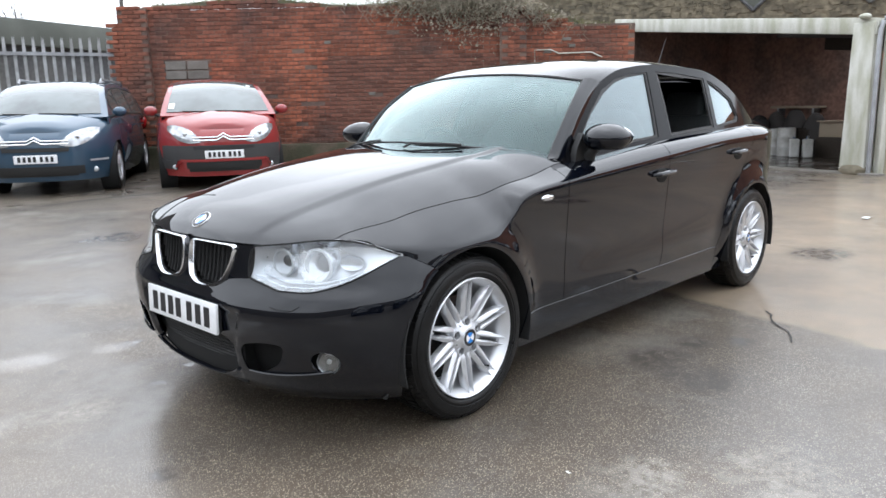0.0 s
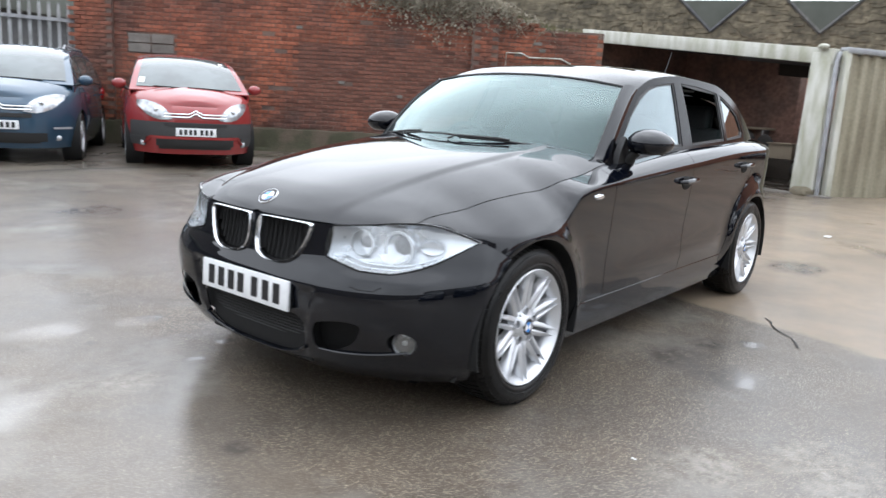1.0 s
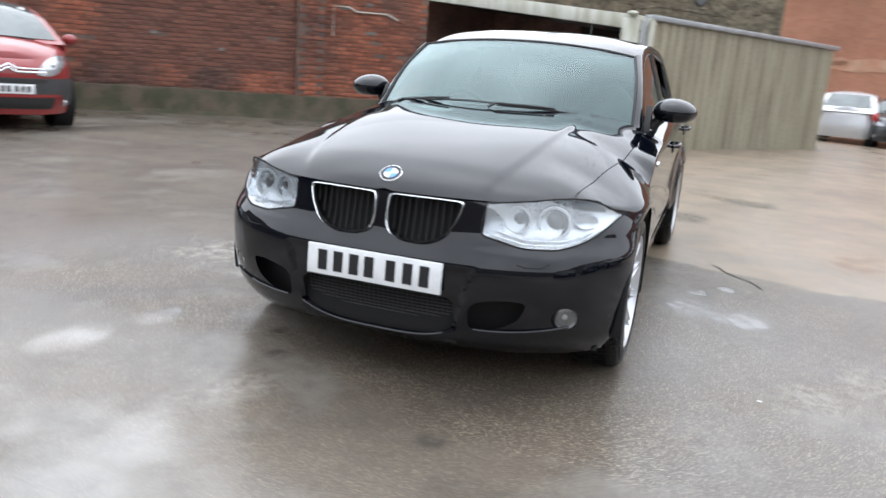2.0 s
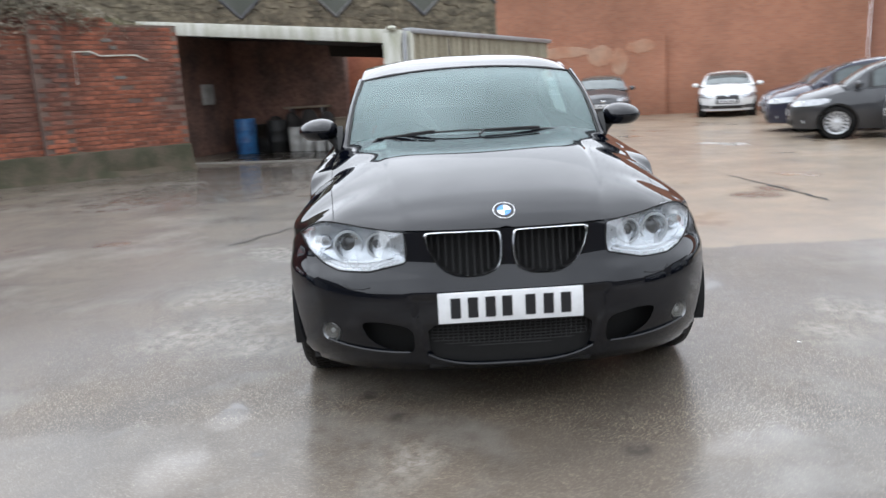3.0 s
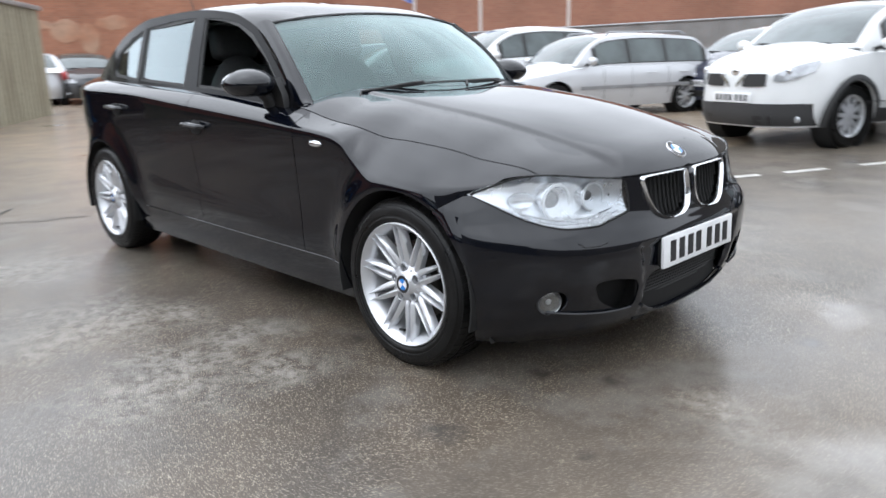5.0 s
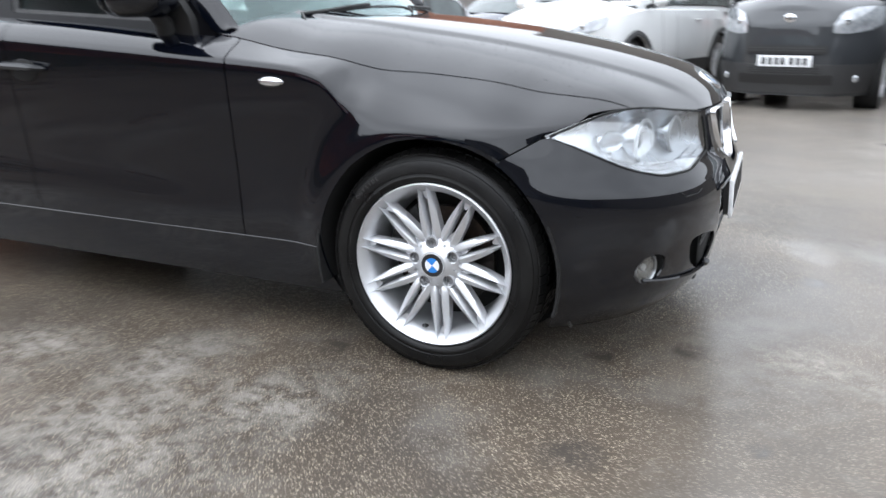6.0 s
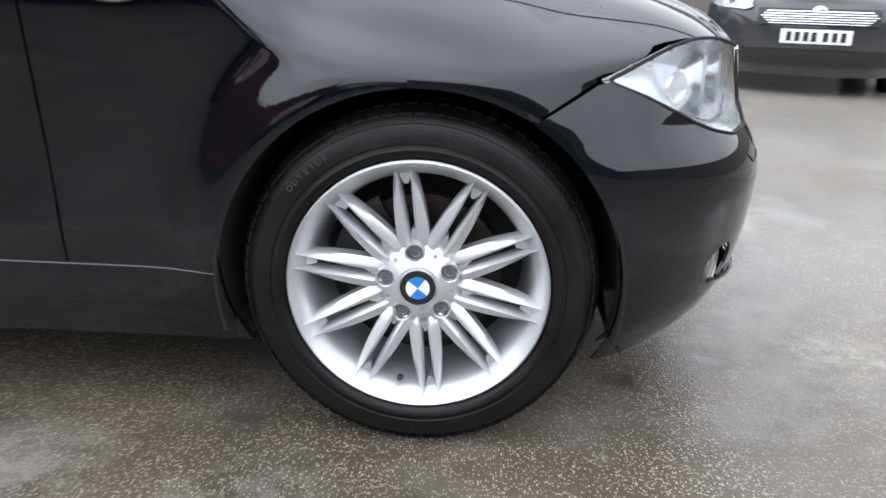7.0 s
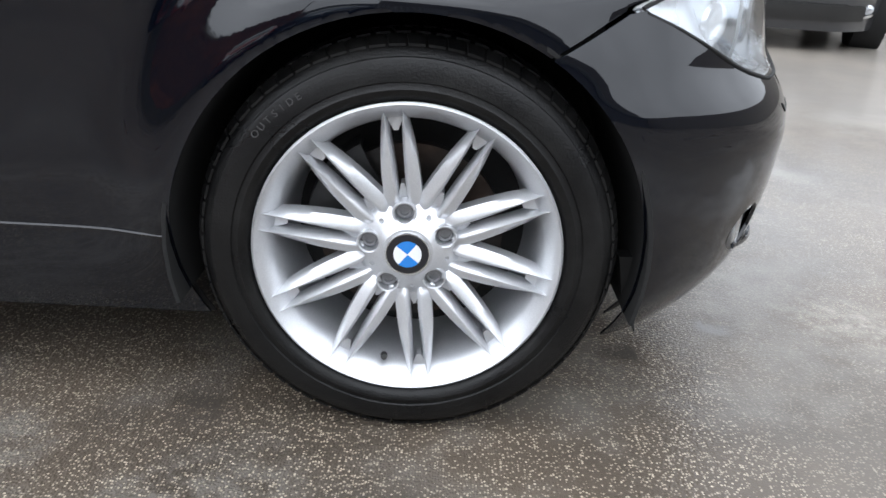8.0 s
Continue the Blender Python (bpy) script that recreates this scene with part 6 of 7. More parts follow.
LETTER = material("raised_rubber", (0.055, 0.055, 0.055), 0.45, grain=0.1)
WHEEL = wheel_meshes()
for x, side, kind in WHEELS:
    m = pose(x, side * 0.835, HUB_Z, 0, 0, 0 if side > 0 else 180)
    wheel = part("wheel", WHEEL["tyre"], RUBBER, car, "silver alloy wheel with ten pairs of slim spokes and a worn tyre", m=m)
    rim = part("rim", WHEEL["rim"], ALLOY, wheel, "silver alloy rim")
    part("tread", WHEEL["tread"], RUBBER, wheel)
    part("brake_disc", WHEEL["brake_disc"], BRAKE_IRON, wheel)
    part("brake_caliper", WHEEL["brake_caliper"], BLACK_TRIM, wheel, m=pose(0, 0, 0, 0, 60, 0))
    part("inner_shade", WHEEL["shade_disc"], BLACK_DEEP, wheel)
    spin = {(0.0, -1): 7.0, (0.0, 1): 0.5}.get((x, side), 20.0)
    part("hub", WHEEL["hub"], ALLOY, wheel, m=pose(0, 0, 0, 0, spin, 0))
    for k in range(10):
        turn = pose(0, 0, 0, 0, spin + 36 * k, 0)
        part("spoke", WHEEL["spoke_left"], ALLOY, wheel, m=turn)
        part("spoke", WHEEL["spoke_right"], ALLOY, wheel, m=turn)
        part("spoke_web", WHEEL["spoke_web"], ALLOY, wheel, m=turn)
        part("spoke_root", WHEEL["spoke_root"], ALLOY, wheel, m=turn)
    for k in range(5):
        part("wheel_bolt", WHEEL["wheel_bolt"], GALV, wheel, m=Matrix.Rotation(math.radians(spin + 72 * k), 4, "Y") @ pose(0, 0, 0.060))
        part("bolt_boss", WHEEL["bolt_boss"], ALLOY, wheel, m=Matrix.Rotation(math.radians(spin + 72 * k), 4, "Y") @ pose(0, 0, 0.060))
    part("valve", WHEEL["valve"], BLACK_TRIM, wheel, m=pose(0, 0, 0, 0, 180 + (-10 if side < 0 else 40), 0))
    cap = roundel(wheel, pose(0, -0.0145, 0, 0, spin + 45, 0), 0.034)
    if (x, side) == (0.0, -1):
        part("tyre_lettering", ring_text("OUTSIDE", 0.272, 0.0048, 0.0145, 50.5), LETTER, wheel, "raised lettering on the tyre wall")

# ---- black hatchback: inside ----
seat_back = ball(0, 0, 0, 0.10, 0.26, 0.34)
for v in seat_back.verts:
    v.co.x *= 1 - 0.2 * (v.co.z > 0)
    v.co.y *= 1 - 0.25 * smooth01(v.co.z / 0.34)
seat_me = to_mesh(seat_back)
cushion_me = to_mesh(box(-0.26, 0.26, -0.25, 0.25, -0.08, 0.08, 0.05, 4))
rest_me = to_mesh(box(-0.05, 0.05, -0.13, 0.13, -0.09, 0.09, 0.04, 4))
for side in (0.37, -0.37):
    seat = part("front_seat", cushion_me, LEATHER, car, m=pose(-1.45, side, 0.46))
    part("seat_back", seat_me, LEATHER, seat, m=pose(-0.27, 0, 0.36, 0, -18, 0))
    part("headrest", rest_me, LEATHER, seat, m=pose(-0.40, 0, 0.74, 0, -12, 0))
rear = part("rear_seat", box(-2.5, -2.05, -0.60, 0.60, 0.40, 0.54, 0.05), LEATHER, car)
part("rear_backrest", box(-0.08, 0.08, -0.6, 0.6, -0.30, 0.30, 0.05), LEATHER, rear, m=pose(-2.56, 0, 0.78, 0, -15, 0))
for y in (0.38, -0.38):
    part("rear_headrest", rest_me, LEATHER, rear, m=pose(-2.64, y, 1.13, 0, -10, 0))
dash = np.zeros((9, 21, 3))
for i, t in enumerate(np.linspace(0, 1, 9)):
    for j, w in enumerate(np.linspace(-1, 1, 21)):
        bow = 1 - abs(w) ** 2.2
        dash[i, j] = -0.66 + 0.16 * bow - 0.55 * t, w * 0.66, 0.905 + 0.03 * bow - 0.12 * t ** 3 + 0.03 * math.sin(3 * t)
part("dashboard", sheet(dash, 0.01), DASH, car)
sw = bmesh.new()
tube([(0, 0.18 * math.cos(k / 16 * math.pi), 0.18 * math.sin(k / 16 * math.pi)) for k in range(33)], 0.014, 8, sw)
box(-0.02, 0.02, -0.07, 0.07, -0.06, 0.06, 0.02, bm=sw)
part("steering_wheel", sw, LEATHER, car, m=pose(-1.17, -0.37, 0.87, 0, 25, 0))
part("rear_view_mirror", box(-0.012, 0.012, -0.11, 0.11, -0.03, 0.03, 0.01), BLACK_TRIM, car, m=pose(-1.19, 0, 1.275))
part("floor_pan", box(-3.2, -0.6, -0.68, 0.68, 0.30, 0.36), BLACK_DEEP, car)
part("headlining", box(-2.5, -1.35, -0.42, 0.42, 1.300, 1.310), HEADLINER, car)


# rain standing on the bonnet
beads = bmesh.new()
drop_rng = random.Random(8)
for k in range(1500):
    x, y = 0.58 - 1.15 * drop_rng.random() ** 0.8, drop_rng.uniform(-0.64, 0.64)
    if x > 0.60 * math.cos(abs(y) / 0.8 * 1.2):
        continue
    r = drop_rng.uniform(0.0007, 0.0015)
    c = Vector((x, y, float(deck(np.array(x), np.array(y))) + 0.0055))
    ring = [beads.verts.new(c + Vector((r * math.cos(q * math.pi / 3), r * math.sin(q * math.pi / 3), -0.001))) for q in range(6)]
    top = beads.verts.new(c + Vector((0, 0, r * 0.7)))
    for q in range(6):
        beads.faces.new((ring[q], ring[(q + 1) % 6], top))
tagged(part("rain_water", to_mesh(beads, fix=False), LENS, bonnet), kind="stuff")


# ---- parked cars ----
CAR_GLASS = material("dark_car_glass", (0.085, 0.105, 0.106), 0.03, alt=(0.050, 0.062, 0.063), patch=2.5, coat=0.3, spec=0.5)
CLEAR_LAMP = material("clear_lamp", (0.48, 0.50, 0.52), 0.12, 0.5, alt=(0.30, 0.31, 0.33), coat=1.0, patch=18, rough_var=0.08)


def car_wheel(r, spokes, steel):
    """Meshes for a plain road wheel, face to +y."""
    rr = r * 0.68
    tyre = lathe([(-0.19, rr), (-0.20, r * 0.85), (-0.18, r), (-0.03, r), (0.0, r * 0.93), (0.0, rr * 1.03), (-0.015, rr)], 40)
    rim = lathe([(-0.15, rr * 0.9), (-0.015, rr), (0.0, rr * 0.98), (-0.012, rr * 0.90), (-0.10, rr * 0.86)], 40)
    sp = bmesh.new()
    w = rr * (0.16 if spokes < 8 else 0.11)
    rows = [[(-w, -0.05, 0.03), (-w * 0.8, -0.022, 0.03), (w * 0.8, -0.022, 0.03), (w, -0.05, 0.03)],
            [(-w * 0.7, -0.045, rr * 0.9), (-w * 0.5, -0.018, rr * 0.9), (w * 0.5, -0.018, rr * 0.9), (w * 0.7, -0.045, rr * 0.9)]]
    vs = [[sp.verts.new(p) for p in row] for row in rows]
    for k in range(3):
        sp.faces.new((vs[0][k], vs[0][k + 1], vs[1][k + 1], vs[1][k]))
    hub = lathe([(-0.05, rr * 0.26), (-0.02, rr * 0.26), (-0.012, rr * 0.16), (-0.012, 0)], 20)
    # plain black disc added in place of the shade behind the spokes
    back = lathe([(-0.09, 0), (-0.09, rr * 0.9)], 24)
    return {k: to_mesh(v, k) for k, v in (("tyre", tyre), ("rim", rim), ("spoke", sp), ("hub", hub), ("back", back))}


WHEEL_SETS = {}


def parked_car(name, m, label, L, W, H, colour, belt=0.92, nose=0.70, cowl=1.02, wind=(0.95, 1.75), rear=(0.78, 0.98), clear=0.20,
               axle=(0.85, None), wheel_r=0.32, spokes=10, lamp=(0.48, 0.80, 0.62, 0.73), grille=None, trim_low=None, plate_z=0.5,
               pillars=(0.30, 0.60), rails=False, lines=None, rear_plate=False, badge=True, front_dark=None, wide_glass=0.86, chevron=None, rake=0.07, lamp_shape=None, stickers=(), mirror_in=0.08):
    """A whole parked car; its front is at x = 0 and it runs back to x = -L.
    wind: where the windscreen starts and ends, behind the front; rear: shares of L where the roof and the cabin end."""
    top = thing(name, m, label, "car", "parked cars")
    cx, half = -L / 2, W / 2
    front_x = curve((clear, -0.06), (0.35, -0.01), (0.5, 0.0), (nose - 0.08, -0.02), (nose, -rake), (belt + 0.05, -rake - 0.13))
    back_x = curve((clear, 0.08), (0.5, 0.0), (nose, 0.02), (belt, 0.06), (belt + 0.06, 0.10))
    side_y = curve((clear, 0.93), (0.35, 0.97), (0.55, 1.0), (0.75, 0.985), (belt, 0.94), (belt + 0.06, 0.88))

    def top_of(x):
        """Height of the shoulder along the car."""
        return nose + (belt - nose) * smooth01(-x / (wind[0] + 0.12))

    def hull(a, z):
        """A point of the body at a plan angle and height."""
        n = 4.6
        fx, bx = front_x(z), -L + back_x(z)
        c, s = math.cos(a), math.sin(a)
        ry = half * side_y(z)
        mid = (fx + bx) / 2
        rx = (fx - bx) / 2
        x = mid + rx * math.copysign(abs(c) ** (2 / n), c)
        y = ry * math.copysign(abs(s) ** (2 / n), s)
        if x > -0.9:
            y *= 1 - 0.20 * smooth01((x + 0.9) / 0.9) ** 2
        return x, y

    steps = 96
    angs = []
    for k in range(steps):
        q = 2 * math.pi * k / steps
        angs.append(q - 0.22 * math.sin(2 * q) * 1.6)
    bm = bmesh.new()
    rings = []
    for t in np.linspace(0, 1, 12):
        ring = []
        for a in angs:
            x, y = hull(a, 0.5)
            z = clear + (top_of(x) - clear) * t
            x, y = hull(a, z)
            ring.append(bm.verts.new((x, y, z)))
        rings.append(ring)
    for s in (0.9, 0.75, 0.5, 0.25):
        ring = []
        for v in rings[11]:
            x, y = v.co.x, v.co.y * s
            crown = cowl - belt + 0.05
            z = top_of(x) + (1 - s ** 2.2) * crown * float(smooth01((-x) / 0.35 + 0.25))
            ring.append(bm.verts.new((x - 0.02 * (1 - s) * (1 if x > cx else -1), y, z)))
        rings.append(ring)
    for r, s in zip(rings, rings[1:]):
        for k in range(steps):
            bm.faces.new((r[k], r[(k + 1) % steps], s[(k + 1) % steps], s[k]))
    bm.faces.new(rings[0][::-1])
    last = rings[-1]
    for k in range(steps // 2):
        a, b = last[k], last[(k + 1) % steps]
        c, d = last[(-k - 1) % steps], last[-k % steps]
        quad = [v for i, v in enumerate((a, b, c, d)) if v not in (a, b, c, d)[:i]]
        if len(quad) > 2:
            bm.faces.new(quad)
    ax0 = -axle[0]
    ax1 = -(axle[1] or (L - 0.80))
    cut = bmesh.new()
    for ax in (ax0, ax1):
        for s in (1, -1):
            prism([(ax + (wheel_r + 0.045) * math.cos(k / 18 * math.pi), wheel_r + (wheel_r + 0.045) * math.sin(k / 18 * math.pi)) for k in range(36)], "y", s * (half - 0.26), s * (half + 0.1), cut)
    body = part("body", carve(bm, cut), colour, top)
    for ax in (ax0, ax1):
        for s in (1, -1):
            hs = lathe([(0, wheel_r + 0.040), (-0.23, wheel_r + 0.040), (-0.235, 0)], 28)
            part("wheel_housing", hs, BLACK_DEEP, top, m=pose(ax, s * (half - 0.03), wheel_r, 0, 0, 0 if s > 0 else 180))
    # wheels
    key = (wheel_r, spokes)
    if key not in WHEEL_SETS:
        WHEEL_SETS[key] = car_wheel(wheel_r, spokes, False)
    ws = WHEEL_SETS[key]
    for ax in (ax0, ax1):
        for s in (1, -1):
            w = part("wheel", ws["tyre"], RUBBER, top, "black tyre on a silver wheel", m=pose(ax, s * (half - 0.03), wheel_r, 0, 0, 0 if s > 0 else 180))
            part("rim", ws["rim"], ALLOY, w)
            part("hub", ws["hub"], ALLOY, w)
            part("rim_back", ws["back"], BLACK_DEEP, w)
            for k in range(spokes):
                part("spoke", ws["spoke"], ALLOY, w, m=pose(0, 0, 0, 0, 360 / spokes * k + 11, 0))
    # cabin
    x0, x1, x2, x3 = -wind[0], -wind[1], -L * rear[0], -L * rear[1]
    prof_x = curve((0, x0), (0.22, x0 + (x1 - x0) * 0.62), (0.36, x1), (0.5, x1 + (x2 - x1) * 0.4), (0.72, x2), (0.86, x2 + (x3 - x2) * 0.55), (1, x3))
    prof_z = curve((0, cowl - 0.02), (0.22, cowl + (H - cowl) * 0.68), (0.36, H - 0.055), (0.5, H), (0.72, H - 0.05), (0.86, belt + (H - belt) * 0.52), (1, belt + 0.01))
    roof_y = lambda z: half * (0.90 - 0.22 * np.clip((z - belt) / (H - belt), 0, 1) ** 1.3)
    shell = np.zeros((44, 21, 3))
    for i, t in enumerate(np.linspace(0, 1, 44)):
        x, z = float(prof_x(t)), float(prof_z(t))
        for j, w in enumerate(np.linspace(-1, 1, 21)):
            bow = 1 - abs(w) ** 2.5
            lift = 0.06 * bow * math.sin(math.pi * min(1, t / 0.9))
            ahead = 0.14 * bow * (1 - smooth01(t / 0.4)) - 0.08 * bow * smooth01((t - 0.7) / 0.3)
            shell[i, j] = x + ahead, w * roof_y(z), z + lift - 0.02
    part("roof", sheet(shell, -0.02), colour, top)
    sides = {}
    ts = np.linspace(0, 1, 60)
    pz, px = np.array([float(prof_z(t)) for t in ts]) - 0.02, np.array([float(prof_x(t)) for t in ts])
    roof_at = lambda x: float(np.interp(-x, -px, pz))

    def side_strip(xa, xb, low, high, out, n=18):
        """A strip of the cabin's side between two places along the car; low and high are shares of its height."""
        p = np.zeros((n, 7, 3))
        for i, x in enumerate(np.linspace(xa, xb, n)):
            zb, zt = float(belt - 0.05 * smooth01((x + wind[0] + 0.6) / 0.6)), roof_at(x)
            for j, t in enumerate(np.linspace(low, high, 7)):
                z = zb - 0.02 + (zt - zb + 0.02) * t
                p[i, j] = x, roof_y(z) + out, z
        return p

    for s in (1, -1):
        flipped = np.array([1, s, 1])
        part("cabin_side", sheet(side_strip(x0, x3, 0, 1, 0, 50) * flipped, 0.02 * s), colour, top)
        span_x = x3 - x0
        part("window_surround", sheet(side_strip(x0 + span_x * 0.115, x0 + span_x * 0.925, 0.13, min(0.96, wide_glass + 0.04), 0.003, 40) * flipped, 0.003 * s), BLACK_TRIM, top)
        edges = [0.13, *pillars, 0.90]
        for k in range(len(edges) - 1):
            a, b = x0 + span_x * (edges[k] + 0.012), x0 + span_x * (edges[k + 1] - 0.012)
            part("window", sheet(side_strip(a, b, 0.16, wide_glass, 0.006) * flipped, 0.004 * s), CAR_GLASS, top)
        mir = ball(-wind[0] - 0.22, s * (half + mirror_in), belt + 0.10, 0.065, 0.095, 0.07, u=16, v=10)
        mirror = part("door_mirror", mir, colour if front_dark is None else front_dark, top)
        arm = bmesh.new()
        tube([(-wind[0] - 0.22, s * (half - 0.10), belt + 0.03), (-wind[0] - 0.22, s * (half + 0.02), belt + 0.07)], 0.025, 6, arm)
        part("mirror_arm", arm, BLACK_TRIM, mirror)
        for f in (0.50, 0.74):
            hx = x0 + span_x * f
            hd = bmesh.new()
            y = half * float(side_y(belt - 0.12))
            tube([(hx + 0.10, s * y, belt - 0.12), (hx, s * (y + 0.03), belt - 0.115), (hx - 0.10, s * y, belt - 0.11)], 0.012, 6, hd)
            part("door_handle", hd, colour, top)
        for f in (0.17, *[p for p in pillars[:2]], 0.86):
            hx = x0 + span_x * f
            strip = np.zeros((2, 10, 3))
            for j, z in enumerate(np.linspace(0.34, belt - 0.02, 10)):
                y = half * float(side_y(z))
                strip[0, j], strip[1, j] = (hx, s * (y + 0.002), z), (hx - 0.007, s * (y + 0.002), z)
            if all(abs(hx - q) > wheel_r + 0.06 for q in (ax0, ax1)):
                part("door_gap", sheet(strip), BLACK_DEEP, top)
        if trim_low:
            strip = np.zeros((30, 4, 3))
            for i, x in enumerate(np.linspace(ax0 - wheel_r - 0.06, ax1 + wheel_r + 0.06, 30)):
                for j, z in enumerate((clear + 0.01, clear + 0.06, clear + 0.12, clear + 0.17)):
                    strip[i, j] = x, s * (half * float(side_y(z)) + 0.012), z
            part("side_cladding", sheet(strip, 0.01 * s), trim_low, top)
            for ax in (ax0, ax1):
                band = np.zeros((25, 4, 3))
                for i, q in enumerate(np.linspace(-0.12, 1.12, 25) * math.pi):
                    for j, r in enumerate((0.043, 0.055, 0.085, 0.100)):
                        x, z = ax + (wheel_r + r) * math.cos(q), max(clear + 0.01, wheel_r + (wheel_r + r) * math.sin(q))
                        y = half * float(side_y(z)) * (1 - 0.20 * float(smooth01((x + 0.9) / 0.9)) ** 2)
                        band[i, j] = x, s * (y + (0.012 if j < 3 else 0.002)), z
                part("arch_cladding", sheet(band, -0.01 * s), trim_low, top)
        if lines:
            strip = np.zeros((24, 3, 3))
            for i, x in enumerate(np.linspace(-0.9 - wheel_r * 0, -L + 0.5, 24)):
                for j, z in enumerate((0.50, 0.53, 0.56)):
                    strip[i, j] = x, s * (half * float(side_y(z)) + 0.008), z
            part("rubbing_strip", sheet(strip[3:-2], 0.006 * s), lines, top)
        if rails:
            bm = bmesh.new()
            tube([(x1 - 0.1, s * (half * 0.62), H - 0.03), (x1 - 0.2, s * (half * 0.62), H + 0.03), (x2 + 0.2, s * (half * 0.62), H + 0.03), (x2 + 0.1, s * (half * 0.62), H - 0.02)], 0.018, 6, bm)
            part("roof_rail", bm, rails, top)
        rl = ball(-L + 0.10, s * half * 0.86, belt - 0.10, 0.10, 0.09, 0.14, u=14, v=10)
        part("rear_lamp", rl, RED_LENS, top)

    # panes over the cabin shell
    def pane(t0, t1, w, out, w0=None):
        p = np.zeros((12, 17, 3))
        for i, t in enumerate(np.linspace(t0, t1, 12)):
            for j, v in enumerate(np.linspace(-w if w0 is None else w0, w, 17)):
                k = t * 43
                a, b = int(min(k, 42)), (v + 1) * 10
                c = int(min(b, 19))
                f, g = k - a, b - c
                p[i, j] = (shell[a, c] * (1 - f) * (1 - g) + shell[a + 1, c] * f * (1 - g) + shell[a, c + 1] * (1 - f) * g + shell[a + 1, c + 1] * f * g)
        n = np.cross(np.gradient(p, axis=0), np.gradient(p, axis=1))
        n /= np.linalg.norm(n, axis=-1, keepdims=True)
        if n[:, :, 2].mean() < 0:
            n = -n
        return sheet(p + n * out, 0.003)

    screen_ob = part("windscreen", pane(0.025, 0.335, 0.90, 0.006), CAR_GLASS, top)
    for t0, t1, w0, w1 in stickers:
        part("sticker", pane(t0, t1, w1, 0.010, w0), PAPER, screen_ob, "small white paper disc on the glass")
    part("rear_window", pane(0.76, 0.93, 0.82, 0.006), CAR_GLASS, top)
    for y0, y1 in ((0.45, -0.05), (-0.05, -0.50)):
        bm = bmesh.new()
        tube([(x0 + 0.06, y0, cowl + 0.005), (x0 + 0.10, (y0 + y1) / 2, cowl + 0.015), (x0 + 0.07, y1, cowl + 0.02)], 0.010, 5, bm)
        part("wiper", bm, BLACK_TRIM, top)

    # the face
    def face_x(y, z):
        lo, hi = 0.0, math.pi / 2
        for _ in range(22):
            mid_a = (lo + hi) / 2
            if hull(mid_a, z)[1] < abs(y):
                lo = mid_a
            else:
                hi = mid_a
        return hull(lo, z)[0]

    def face(corners, out=0.008, n=12, k=5):
        """A patch on the face between y0 and y1; corners: y0, z low, z high, y1, z low, z high."""
        y0, la, ha, y1, lb, hb = corners
        p = np.zeros((n, k, 3))
        for i, t in enumerate(np.linspace(0, 1, n)):
            y, lo, hi = y0 + (y1 - y0) * t, la + (lb - la) * t, ha + (hb - ha) * t
            for j, q in enumerate(np.linspace(0, 1, k)):
                z = lo + (hi - lo) * q
                p[i, j] = face_x(y, z) + out, y * (1 + 0.006), z
        return sheet(p, -0.006)

    def wrap(cols, s, out=0.010):
        """A patch that runs round the corner; cols: plan angle in degrees, low and high edge."""
        deg, lo, hi = np.array(cols, float).T
        p = np.zeros((20, 6, 3))
        for i, d in enumerate(np.linspace(deg[0], deg[-1], 20)):
            low, high = np.interp(d, deg, lo), np.interp(d, deg, hi)
            for j, q in enumerate(np.linspace(0, 1, 6)):
                z = low + (high - low) * q
                x, y = hull(math.radians(d), z)
                c, n = math.cos(math.radians(d)) ** 1.55, math.sin(math.radians(d)) ** 1.55
                k = out / math.hypot(c, n)
                p[i, j] = x + c * k, s * (y + n * k), z
        return sheet(p, -0.008 * s)

    ly0, ly1, lz0, lz1 = lamp
    angle_at = lambda y: math.degrees(math.asin(min(0.9, (y / (half * 0.86)) ** 2.3)))
    a0, a1 = angle_at(ly0), angle_at(min(ly1, half * 0.80)) + 6
    shape = lamp_shape or [(a0, lz0 + 0.02, lz1 - 0.02), (a0 + 0.12 * (a1 - a0), lz0, lz1), (a0 + 0.6 * (a1 - a0), lz0 + 0.01, lz1 + 0.03), (a0 + 0.9 * (a1 - a0), lz0 + 0.04, lz1 + 0.045), (a1, lz0 + 0.08, lz1 + 0.03)]
    for s in (1, -1):
        hl = part("headlamp", wrap(shape, s), CLEAR_LAMP, top, "clear headlamp")
        mid_d, mid_lo, mid_hi = shape[len(shape) // 2]
        mx, my = hull(math.radians(mid_d * 0.8), (mid_lo + mid_hi) / 2)
        part("lamp_core", ball(mx + 0.004, s * my, (mid_lo + mid_hi) / 2, 0.02, 0.05, 0.045, u=14, v=8), REFLECTOR, hl)
        part("fog_lamp", ball(face_x(s * half * 0.72, 0.33) + 0.004, s * half * 0.72, 0.33, 0.02, 0.045, 0.04, u=14, v=8), CLEAR_LAMP, top)
    part("lower_grille", face((-half * 0.52, 0.27, 0.37, half * 0.52, 0.27, 0.37), 0.006), BLACK_TRIM, top)
    if front_dark:
        part("lower_bumper", face((-half * 0.90, clear + 0.03, 0.47, half * 0.90, clear + 0.03, 0.47), 0.003, 24), front_dark, top)
    for g in grille or ():
        part("grille", face(g[0], g[2] if len(g) > 2 else 0.012), g[1], top)
